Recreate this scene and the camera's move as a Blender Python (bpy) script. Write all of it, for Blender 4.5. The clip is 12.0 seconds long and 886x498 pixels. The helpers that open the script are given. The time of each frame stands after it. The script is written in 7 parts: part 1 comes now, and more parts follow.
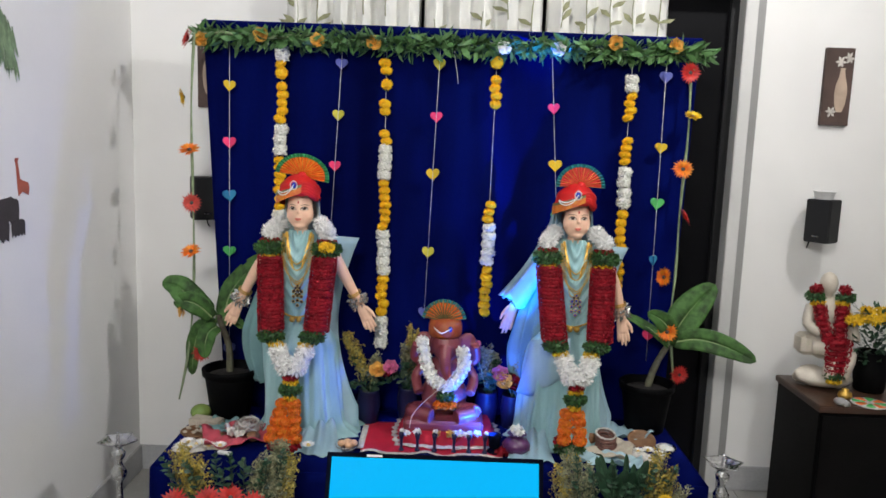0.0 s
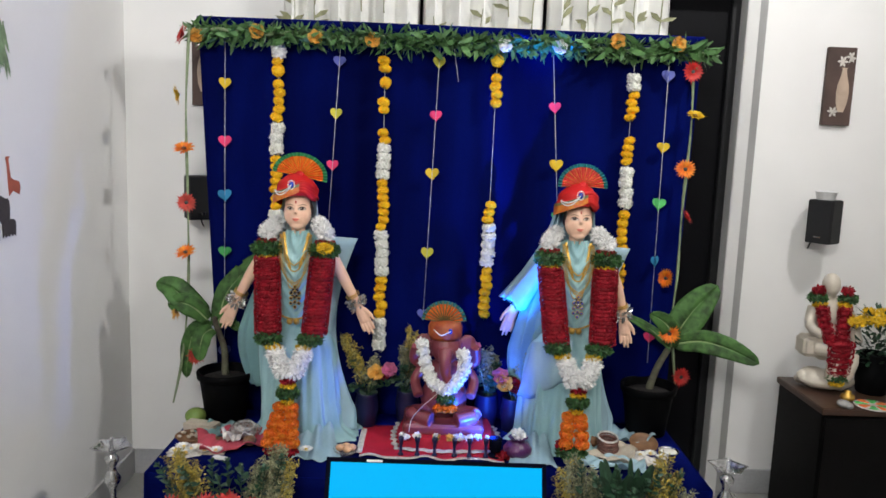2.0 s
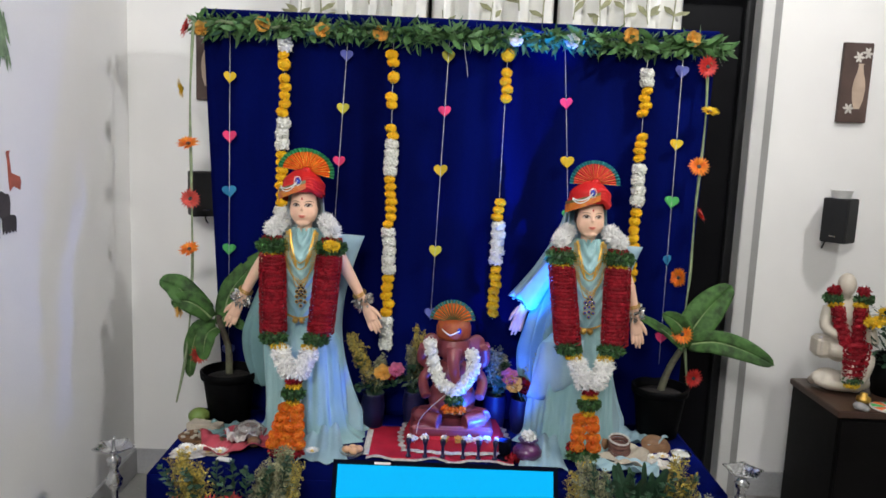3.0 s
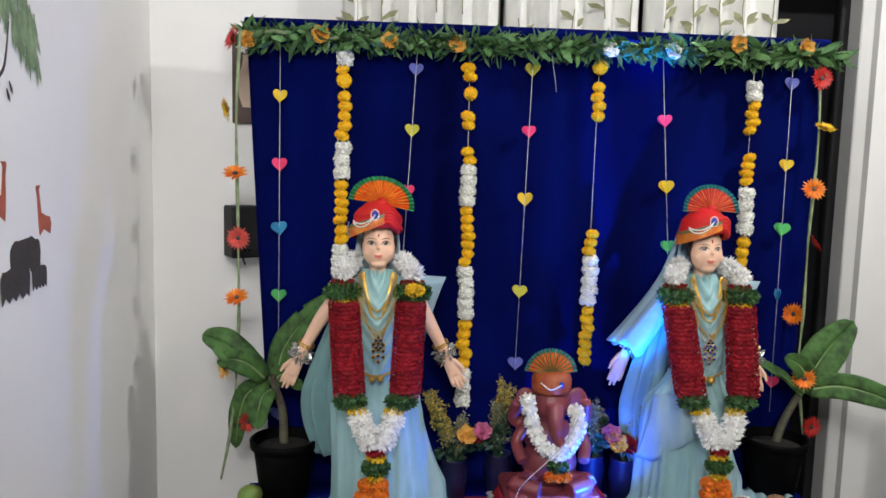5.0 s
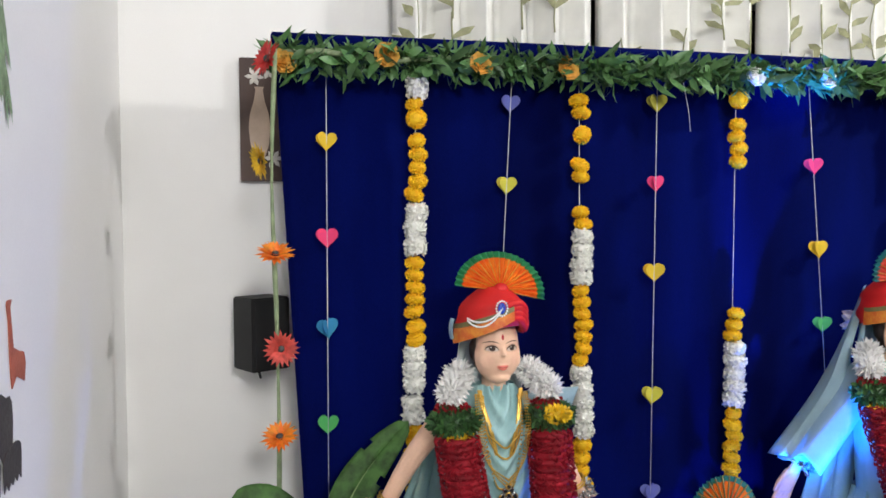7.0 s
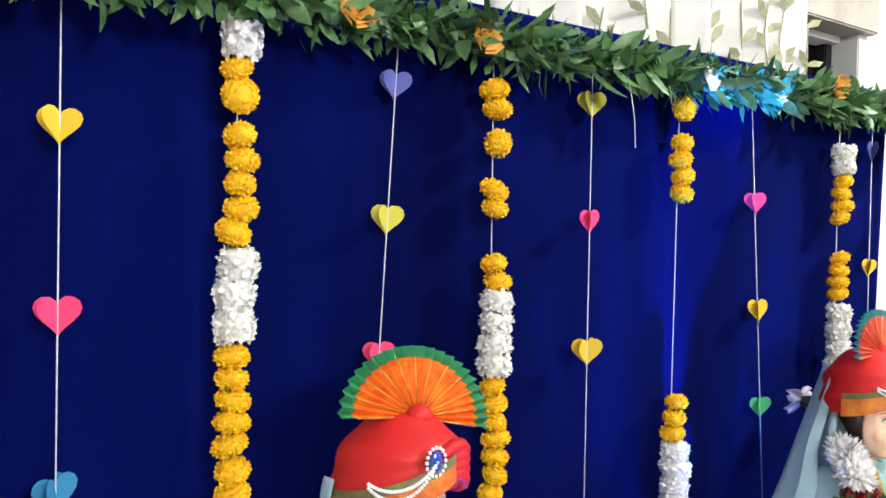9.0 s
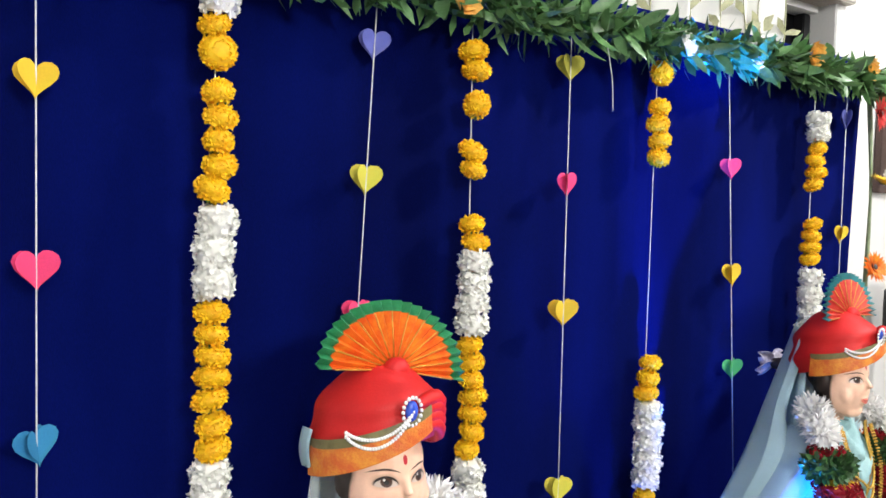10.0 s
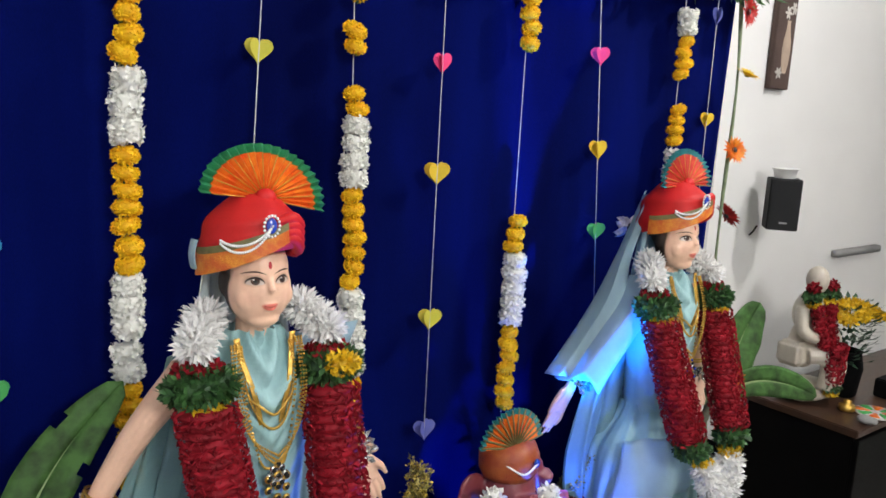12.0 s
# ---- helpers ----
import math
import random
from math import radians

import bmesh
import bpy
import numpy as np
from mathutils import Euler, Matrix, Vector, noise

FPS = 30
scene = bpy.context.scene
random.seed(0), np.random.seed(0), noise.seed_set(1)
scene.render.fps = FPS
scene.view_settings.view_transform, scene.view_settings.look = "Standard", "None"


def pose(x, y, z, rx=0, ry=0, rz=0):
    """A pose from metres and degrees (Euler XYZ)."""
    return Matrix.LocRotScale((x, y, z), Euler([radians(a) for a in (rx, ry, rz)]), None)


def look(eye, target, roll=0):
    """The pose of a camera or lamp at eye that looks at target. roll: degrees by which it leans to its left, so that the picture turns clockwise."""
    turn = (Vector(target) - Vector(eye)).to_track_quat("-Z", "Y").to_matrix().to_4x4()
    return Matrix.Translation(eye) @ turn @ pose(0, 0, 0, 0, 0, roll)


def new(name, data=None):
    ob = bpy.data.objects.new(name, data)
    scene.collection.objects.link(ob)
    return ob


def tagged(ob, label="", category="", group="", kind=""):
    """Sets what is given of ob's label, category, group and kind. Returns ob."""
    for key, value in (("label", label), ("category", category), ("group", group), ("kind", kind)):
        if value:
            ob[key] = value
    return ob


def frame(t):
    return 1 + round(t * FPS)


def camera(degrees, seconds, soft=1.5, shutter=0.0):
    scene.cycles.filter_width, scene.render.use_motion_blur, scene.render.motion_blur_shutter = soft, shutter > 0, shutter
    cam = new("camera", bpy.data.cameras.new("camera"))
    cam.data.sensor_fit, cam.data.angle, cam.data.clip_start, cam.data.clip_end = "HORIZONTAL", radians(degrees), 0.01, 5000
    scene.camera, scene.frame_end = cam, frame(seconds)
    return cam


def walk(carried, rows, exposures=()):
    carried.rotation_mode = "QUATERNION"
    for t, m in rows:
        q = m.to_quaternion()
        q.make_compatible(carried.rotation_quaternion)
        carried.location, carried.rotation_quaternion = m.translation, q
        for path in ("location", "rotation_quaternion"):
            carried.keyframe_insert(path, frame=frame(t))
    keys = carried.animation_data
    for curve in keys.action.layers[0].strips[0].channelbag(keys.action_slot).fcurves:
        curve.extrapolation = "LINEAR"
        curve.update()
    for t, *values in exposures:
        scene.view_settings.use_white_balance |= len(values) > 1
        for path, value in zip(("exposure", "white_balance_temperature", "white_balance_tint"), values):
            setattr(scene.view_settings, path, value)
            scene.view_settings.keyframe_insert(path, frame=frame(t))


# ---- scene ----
cam = camera(59.7, 12.0, soft=1.6)
METRES, EYE = 2.7, 1.38
ROWS = [
    (0.0, 0.0, 0.0, 0.0, 0.3, -8.32, -2.05),
    (0.5, 0.0008, -0.0023, 0.0014, 0.13, -8.35, -2.17),
    (1.0, -0.0017, -0.0015, 0.0008, -0.25, -8.29, -2.18),
    (1.5, -0.0055, 0.0051, -0.0006, -0.38, -8.3, -2.09),
    (2.0, -0.0127, 0.015, -0.0012, -0.46, -8.32, -2.19),
    (2.5, -0.0165, 0.0215, -0.0037, -0.59, -8.38, -2.32),
    (2.7, -0.0178, 0.0235, -0.0038, -0.6, -8.5, -2.35),
    (4.3, -0.0747, 0.1335, -0.0033, 2.7, -8.2, -1.5),
    (4.5, -0.091, 0.1476, -0.0037, 2.47, -7.01, -0.89),
    (5.0, -0.1692, 0.1674, -0.0124, -4.14, -6.36, -1.45),
    (5.5, -0.234, 0.194, -0.0065, -6.14, -6.28, 0.38),
    (6.0, -0.2907, 0.2534, -0.01, -10.5, -3.28, 0.96),
    (6.5, -0.3369, 0.3179, -0.0078, -12.56, -2.43, 0.57),
    (7.0, -0.337, 0.4272, -0.0017, -13.51, -2.5, 0.27),
    (7.2, -0.337, 0.475, -0.0035, -13.8, -1.5, 0.37),
    (8.8, -0.3246, 0.6874, 0.0184, -31.5, -1.37, -0.9),
    (9.0, -0.3268, 0.6926, 0.0162, -33.65, -1.26, -1.01),
    (9.5, -0.3304, 0.6966, 0.0152, -35.03, -2.11, -1.25),
    (10.0, -0.3274, 0.6875, 0.0094, -34.92, -3.17, -1.27),
    (10.5, -0.3224, 0.6598, 0.0051, -35.09, -5.94, -1.38),
    (11.0, -0.3253, 0.6451, 0.0006, -34.52, -8.08, -0.44),
    (11.5, -0.3335, 0.6303, -0.0008, -39.19, -7.83, -2.38),
    (12.0, -0.3295, 0.5823, -0.0053, -36.43, -10.42, -2.73),
]
EXPOSURES = [(0.0, -0.06), (1.0, -0.10), (2.0, -0.03), (2.7, -0.03), (4.3, 0.0), (7.2, 0.15), (8.8, 0.70), (10.0, 0.62), (10.5, 0.38), (11.0, 0.26), (11.5, 0.2), (12.0, 0.15)]
walk(cam, [(t, pose(0, 0, EYE) @ pose(METRES * x, METRES * y, METRES * z, 90 + pitch, roll, yaw))
           for t, x, y, z, yaw, pitch, roll in ROWS], EXPOSURES)

# ---- light ----
world = bpy.data.worlds.new("night")
world.use_nodes = True
world.node_tree.nodes["Background"].inputs[0].default_value = (0.03, 0.035, 0.05, 1)
world.node_tree.nodes["Background"].inputs[1].default_value = 0.3
scene.world = world


def lamp(name, kind, m, watts, colour, size=0.3, **more):
    d = bpy.data.lights.new(name, kind)
    d.energy, d.color = watts, colour
    if kind == "AREA":
        d.shape, d.size = "DISK", size
    else:
        d.shadow_soft_size = size
    if kind == "SPOT":
        d.spot_size, d.spot_blend = more["cone"], more["blend"]
    ob = new(name, d)
    ob.matrix_world = m
    return ob


lamp("ceiling_lamp_side", "AREA", look((1.42, 1.6, 2.68), (-0.6, 2.6, 1.6)), 29, (0.972, 0.965, 0.962), 0.15)
# unseen soft fill, added to brighten the front and the upper walls
lamp("room_fill", "AREA", look((-0.5, -0.9, 2.60), (-0.5, 2.9, 2.95)), 88, (0.972, 0.967, 0.965), 0.8)
BLUE = Vector((0.19, 2.395, 0.432))          # mouth of the small spotlight
lamp("blue_spotlight_beam", "SPOT", look(BLUE, (0.305, 2.668, 1.75)), 740, (0.003, 0.15, 1.0), 0.012, cone=radians(13.5), blend=0.7)
lamp("blue_spotlight_flank", "SPOT", look(BLUE, (0.280, 2.60, 1.0)), 150, (0.004, 0.18, 1.0), 0.012, cone=radians(27), blend=0.5)
lamp("blue_spotlight_spill", "SPOT", look(BLUE, (0.06, 2.52, 0.56)), 19, (0.012, 0.12, 1.0), 0.012, cone=radians(165), blend=1.0)

# ---- materials ----


def mat(name, colour, rough=0.6, var=0.15, scale=25.0, bump=0.15, fine=180.0, metal=0.0, sheen=0.0, coat=0.0, see=0.0, lit=0.0,
        piece=0.0, island=0.0, stretch=(1, 1, 1), two=None, spec=0.5, dist=0.004, tint=None):
    """A surface with two scales of colour change and a fine relief. see: how far it lets light pass; lit: share of light that shines through cloth or leaf."""
    m = bpy.data.materials.new(name)
    m.use_nodes = True
    nt = m.node_tree
    n, k = nt.nodes, nt.links.new
    p = n["Principled BSDF"]
    tc = n.new("ShaderNodeTexCoord")
    mp = n.new("ShaderNodeMapping")
    mp.inputs["Scale"].default_value = stretch
    k(tc.outputs["Object"], mp.inputs[0])
    big, small = n.new("ShaderNodeTexNoise"), n.new("ShaderNodeTexNoise")
    big.inputs["Scale"].default_value, small.inputs["Scale"].default_value = scale, fine
    big.inputs["Detail"].default_value, small.inputs["Detail"].default_value = 4, 3
    for t in (big, small):
        k(mp.outputs[0], t.inputs["Vector"])
    a = Vector(colour[:3])
    b = Vector((two or [c * 0.62 for c in colour])[:3])
    mix = n.new("ShaderNodeMix")
    mix.data_type = "RGBA"
    mix.inputs["A"].default_value, mix.inputs["B"].default_value = (*a, 1), (*b, 1)
    ramp = n.new("ShaderNodeMapRange")
    ramp.inputs["From Min"].default_value, ramp.inputs["From Max"].default_value = 0.38, 0.68
    ramp.inputs["To Max"].default_value = min(1.0, var * 4)
    add = n.new("ShaderNodeMath")
    add.operation, add.inputs[1].default_value = "MULTIPLY_ADD", 0.35
    k(small.outputs[0], add.inputs[0])
    k(big.outputs[0], add.inputs[2])
    sub = n.new("ShaderNodeMath")
    sub.operation, sub.inputs[1].default_value = "SUBTRACT", 0.17
    k(add.outputs[0], sub.inputs[0])
    k(sub.outputs[0], ramp.inputs[0])
    k(ramp.outputs[0], mix.inputs["Factor"])
    out = mix.outputs["Result"]
    if piece or island:
        hsv = n.new("ShaderNodeHueSaturation")
        vr = n.new("ShaderNodeMapRange")
        amount = piece or island
        vr.inputs["To Min"].default_value, vr.inputs["To Max"].default_value = 1 - amount, 1 + amount
        if piece:
            k(n.new("ShaderNodeObjectInfo").outputs["Random"], vr.inputs[0])
        else:
            k(n.new("ShaderNodeNewGeometry").outputs["Random Per Island"], vr.inputs[0])
        k(vr.outputs[0], hsv.inputs["Value"])
        k(out, hsv.inputs["Color"])
        out = hsv.outputs[0]
    k(out, p.inputs["Base Color"])
    rr = n.new("ShaderNodeMapRange")
    rr.inputs["To Min"].default_value, rr.inputs["To Max"].default_value = max(0.02, rough - 0.12), min(1.0, rough + 0.12)
    k(small.outputs[0], rr.inputs[0])
    k(rr.outputs[0], p.inputs["Roughness"])
    p.inputs["Metallic"].default_value = metal
    p.inputs["Sheen Weight"].default_value = sheen
    if tint:
        p.inputs["Sheen Tint"].default_value = (*tint, 1)
        p.inputs["Sheen Roughness"].default_value = 0.35
    p.inputs["Coat Weight"].default_value = coat
    p.inputs["Specular IOR Level"].default_value = spec
    if bump:
        bp = n.new("ShaderNodeBump")
        bp.inputs["Strength"].default_value, bp.inputs["Distance"].default_value = bump, dist
        k(small.outputs[0], bp.inputs["Height"])
        k(bp.outputs[0], p.inputs["Normal"])
    final = p.outputs[0]
    for share, kind in ((lit, "ShaderNodeBsdfTranslucent"), (see, "ShaderNodeBsdfTransparent")):
        if share:
            other, ms = n.new(kind), n.new("ShaderNodeMixShader")
            if kind.endswith("Translucent"):
                k(out, other.inputs[0])
            ms.inputs[0].default_value = share
            k(final, ms.inputs[1])
            k(other.outputs[0], ms.inputs[2])
            final = ms.outputs[0]
    k(final, n["Material Output"].inputs[0])
    return m


def glow(name, colour, strength):
    m = bpy.data.materials.new(name)
    m.use_nodes = True
    p = m.node_tree.nodes["Principled BSDF"]
    p.inputs["Base Color"].default_value = (0.002, 0.003, 0.004, 1)
    p.inputs["Roughness"].default_value = 0.6
    p.inputs["Specular IOR Level"].default_value = 0.03
    p.inputs["Emission Color"].default_value = (*colour, 1)
    p.inputs["Emission Strength"].default_value = strength
    return m


WALL = mat("wall_paint", (0.80, 0.79, 0.765), 0.62, 0.05, 1.6, 0.05, 420, dist=0.001)
CEIL = mat("ceiling_paint", (0.82, 0.82, 0.8), 0.8, 0.05, 2, 0.03, 300)
FLOOR = mat("floor_tile", (0.36, 0.35, 0.33), 0.22, 0.12, 3, 0.02, 60)
GROUT = mat("grout", (0.35, 0.34, 0.32), 0.9, 0.2, 20)
SKIRT = mat("skirting_stone", (0.42, 0.42, 0.42), 0.35, 0.15, 6, 0.03, 90)
TRIM = mat("white_trim", (0.60, 0.595, 0.575), 0.4, 0.06, 4, 0.03)
# grey of the stone and ledge, also of the strip that imitates shade
GREYPLAIN = mat("plain_grey", (0.30, 0.295, 0.285), 0.5, 0.1, 6, 0.03)
NIGHT = mat("night_glass", (0.004, 0.004, 0.005), 0.5, 0.1, 2, 0.0, spec=0.08)
DARKMETAL = mat("dark_frame", (0.012, 0.012, 0.013), 0.45, 0.2, 10, spec=0.25)
VELVET = mat("navy_velvet", (0.0010, 0.0040, 0.078), 0.95, 0.25, 3.0, 0.3, 900, sheen=0.22, tint=(0.015, 0.05, 1.0), spec=0.03, two=(0.0005, 0.0018, 0.034), stretch=(1.6, 1, 0.28), dist=0.001)
CURTAIN = mat("cream_curtain", (0.88, 0.87, 0.82), 0.6, 0.08, 14, 0.2, 700, lit=0.12, dist=0.001)
MOTIF = mat("olive_motif", (0.30, 0.30, 0.16), 0.7, 0.25, 40)
PELMET = mat("pelmet_board", (0.42, 0.38, 0.32), 0.55, 0.15, 9)
LEAF_FINE = mat("fine_leaf_green", (0.06, 0.15, 0.045), 0.42, 0.25, 30, 0.15, 160, lit=0.15, island=0.5, two=(0.13, 0.24, 0.09))
LEAF = mat("leaf_green", (0.06, 0.15, 0.045), 0.42, 0.25, 30, 0.15, 160, lit=0.15, piece=0.45, two=(0.13, 0.24, 0.09))
BANANA = mat("banana_leaf", (0.085, 0.20, 0.050), 0.58, 0.40, 26, 0.25, 70, lit=0.25, spec=0.3, two=(0.035, 0.075, 0.022), stretch=(1, 1, 1))
RIB = mat("leaf_rib", (0.25, 0.36, 0.14), 0.5, 0.2, 30)
STALK = mat("plant_stalk", (0.13, 0.13, 0.08), 0.7, 0.3, 25, 0.3, 90, two=(0.07, 0.055, 0.04))
STEM = mat("flower_stem", (0.25, 0.32, 0.17), 0.6, 0.25, 40)
POT = mat("black_plastic", (0.003, 0.003, 0.0035), 0.55, 0.2, 20, 0.05, spec=0.06)
SOIL = mat("soil", (0.012, 0.009, 0.007), 0.95, 0.3, 60, 0.8, 150)
MARI = mat("marigold", (0.96, 0.64, 0.010), 0.65, 0.25, 60, 0.2, 320, lit=0.25, island=0.12, two=(0.92, 0.50, 0.006))
WHITEFL = mat("white_petals", (0.90, 0.89, 0.84), 0.6, 0.12, 60, 0.2, 320, lit=0.2, island=0.1, two=(0.78, 0.79, 0.70))
THREAD = mat("white_thread", (0.62, 0.62, 0.64), 0.8, 0.1, 90)
MUM = mat("white_chrysanthemum", (0.94, 0.93, 0.91), 0.6, 0.05, 60, 0.1, lit=0.18, island=0.08)
ROSE_RED = mat("red_petals", (0.30, 0.009, 0.020), 0.6, 0.25, 45, 0.3, 200, lit=0.08, island=0.3, two=(0.20, 0.006, 0.013), spec=0.2)
TUFT = mat("green_tuft", (0.05, 0.14, 0.035), 0.55, 0.3, 60, 0.2, lit=0.1, island=0.4, two=(0.02, 0.06, 0.02))
YELLOWFL = mat("yellow_petals", (0.82, 0.52, 0.012), 0.6, 0.2, 60, 0.2, lit=0.15, island=0.15)
ORANGEFL = mat("orange_petals", (0.82, 0.15, 0.008), 0.6, 0.25, 50, 0.3, lit=0.12, island=0.2, two=(0.75, 0.25, 0.01))
REDFL = mat("red_gerbera_petals", (0.58, 0.025, 0.02), 0.55, 0.2, 50, 0.2, lit=0.12, island=0.2)
PINKFL = mat("pink_petals", (0.72, 0.20, 0.38), 0.6, 0.2, 50, lit=0.15, island=0.15)
CORALFL = mat("coral_petals", (0.62, 0.07, 0.05), 0.6, 0.2, 50, lit=0.1, island=0.2)
PEACHFL = mat("peach_petals", (0.86, 0.48, 0.10), 0.6, 0.2, 40, lit=0.15, island=0.12)
GOLDROD = mat("dry_goldenrod", (0.50, 0.36, 0.05), 0.8, 0.3, 60, 0.3, island=0.4, two=(0.2, 0.2, 0.08))
SAGE = mat("dry_sage", (0.30, 0.28, 0.16), 0.8, 0.3, 60, 0.3, island=0.4, two=(0.14, 0.17, 0.1))
FERN = mat("fern_green", (0.025, 0.075, 0.035), 0.5, 0.3, 40, island=0.35)
# pale upright streaks in the colour imitate light and shade on the folds
ORGANZA = mat("teal_organza", (0.30, 0.52, 0.54), 0.5, 0.2, 9, 0.2, 600, sheen=0.15, lit=0.25, stretch=(3, 3, 0.5), two=(0.46, 0.70, 0.71), dist=0.001)
SHEER = mat("sheer_teal", (0.32, 0.55, 0.56), 0.45, 0.12, 9, 0.15, 600, lit=0.3, see=0.34, dist=0.001)
SHEERBLUE = mat("sheer_pale_blue", (0.48, 0.68, 0.76), 0.45, 0.12, 9, 0.15, 600, lit=0.3, see=0.15, dist=0.001)
VEIL = mat("white_veil", (0.74, 0.82, 0.82), 0.5, 0.1, 12, 0.15, 600, lit=0.3, see=0.12, dist=0.001)
GOLD = mat("gold", (0.75, 0.46, 0.10), 0.35, 0.2, 80, 0.3, 400, metal=0.85)
SILVER = mat("silver", (0.78, 0.78, 0.76), 0.22, 0.15, 60, 0.15, 300, metal=0.95)
STEEL = mat("steel", (0.62, 0.62, 0.62), 0.25, 0.15, 30, 0.05, metal=1.0)
PEARL = mat("pearl", (0.86, 0.85, 0.82), 0.25, 0.05, 80, 0.0, coat=0.5)
SAPPHIRE = mat("blue_stone", (0.02, 0.06, 0.45), 0.12, 0.1, 60, 0.0, coat=1.0)
TURBAN = mat("red_turban_silk", (0.55, 0.012, 0.012), 0.55, 0.15, 16, 0.25, 420, spec=0.3, two=(0.42, 0.012, 0.010), dist=0.001)
TURBANB = mat("gold_orange_brocade", (0.55, 0.10, 0.012), 0.4, 0.3, 60, 0.3, 380, two=(0.66, 0.25, 0.025))
RUST = mat("rust_silk", (0.27, 0.04, 0.012), 0.45, 0.3, 40, 0.3, 380, two=(0.36, 0.09, 0.016))
OLIVE = mat("olive_border", (0.16, 0.14, 0.05), 0.5, 0.2, 60)
FANORANGE = mat("orange_brocade", (0.72, 0.10, 0.010), 0.45, 0.25, 60, 0.25, 420, two=(0.8, 0.24, 0.02))
FANGREEN = mat("green_brocade", (0.03, 0.26, 0.10), 0.45, 0.2, 60, 0.25, 420)
FANRED = mat("red_brocade", (0.62, 0.05, 0.05), 0.45, 0.25, 60, 0.25, 420, two=(0.72, 0.12, 0.06))
FANTEAL = mat("teal_brocade", (0.02, 0.22, 0.24), 0.45, 0.2, 60, 0.25, 420)
CLAY = mat("painted_clay", (0.20, 0.036, 0.04), 0.42, 0.2, 12, 0.15, 120, coat=0.15, two=(0.2, 0.04, 0.06))
MARBLE = mat("cream_marble", (0.60, 0.54, 0.45), 0.45, 0.15, 8, 0.08, 90, two=(0.46, 0.40, 0.32))
LAQUER = mat("dark_laminate", (0.005, 0.0045, 0.0045), 0.45, 0.2, 12, 0.05, spec=0.06)
WOODTOP = mat("brown_veneer", (0.052, 0.028, 0.019), 0.35, 0.3, 9, 0.08, 120, stretch=(0.4, 4, 4), two=(0.07, 0.035, 0.02))
SPEAKER = mat("speaker_vinyl", (0.014, 0.014, 0.015), 0.6, 0.15, 60, 0.2, 500, spec=0.3)
MESHCLOTH = mat("speaker_cloth", (0.010, 0.010, 0.011), 0.9, 0.1, 60, 0.5, 900)
WHITEPL = mat("white_plastic", (0.75, 0.74, 0.72), 0.4, 0.06, 20, 0.02)
CANVAS = mat("brown_canvas", (0.085, 0.05, 0.04), 0.7, 0.3, 8, 0.3, 500, dist=0.001)
VASEPRINT = mat("vase_print", (0.48, 0.36, 0.27), 0.7, 0.2, 12, 0.2, 500, dist=0.001)
LILYPRINT = mat("lily_print", (0.62, 0.58, 0.52), 0.7, 0.2, 30)
DECAL_DARK = mat("charcoal_decal", (0.05, 0.042, 0.04), 0.6, 0.15, 20)
DECAL_OCHRE = mat("ochre_decal", (0.30, 0.21, 0.10), 0.65, 0.3, 30, island=0.35)
DECAL_RUST = mat("rust_decal", (0.42, 0.10, 0.055), 0.6, 0.2, 30)
DECAL_GREEN = mat("green_decal", (0.22, 0.32, 0.17), 0.6, 0.25, 25, island=0.25)
REDCLOTH = mat("red_cloth", (0.50, 0.006, 0.035), 0.75, 0.15, 20, 0.3, 700, sheen=0.0)
LACE = mat("white_lace", (0.66, 0.62, 0.58), 0.8, 0.3, 90, 0.5, 300)
PINKCLOTH = mat("pink_cloth", (0.48, 0.06, 0.09), 0.8, 0.2, 20, 0.3, 500)
BEIGE = mat("beige_paper", (0.55, 0.48, 0.38), 0.8, 0.2, 20, 0.2)
PLASTICWRAP = mat("clear_wrap", (0.5, 0.46, 0.44), 0.15, 0.2, 30, 0.3, 90, see=0.55)
BANGLE = mat("brown_bangle", (0.22, 0.10, 0.08), 0.35, 0.25, 60, 0.1, piece=0.3)
BROWNWOOD = mat("brown_wood", (0.22, 0.11, 0.05), 0.55, 0.3, 20, 0.2, 120, stretch=(1, 6, 6))
MANGO = mat("green_mango", (0.13, 0.22, 0.04), 0.45, 0.25, 18, 0.1, 120, two=(0.2, 0.24, 0.06))
BEZEL = mat("screen_bezel", (0.004, 0.005, 0.012), 0.5, 0.1, 20, 0.0, spec=0.0)
SCREEN = glow("cyan_screen", (0.0, 0.50, 1.0), 1.0)
PURPLE = mat("violet_glaze", (0.10, 0.02, 0.10), 0.3, 0.25, 25, 0.1, coat=0.4)
HAIRBOW = mat("lilac_foil", (0.56, 0.52, 0.66), 0.35, 0.3, 90, 0.2, coat=0.3)
SWEET = mat("peach_sweet", (0.72, 0.42, 0.24), 0.6, 0.2, 60, 0.2)
NAVYPL = mat("navy_enamel", (0.008, 0.010, 0.06), 0.4, 0.2, 20)
HEARTS = {c: mat(c + "_paper", rgb, 0.8, 0.08, 40, 0.1, 500, lit=0.2) for c, rgb in dict(
    yellow=(0.80, 0.55, 0.03), pink=(0.90, 0.06, 0.20), blue=(0.03, 0.25, 0.48), green=(0.10, 0.52, 0.14), violet=(0.14, 0.16, 0.50),
    lime=(0.66, 0.60, 0.07), olive=(0.46, 0.42, 0.05)).items()}

# ---- making meshes ----


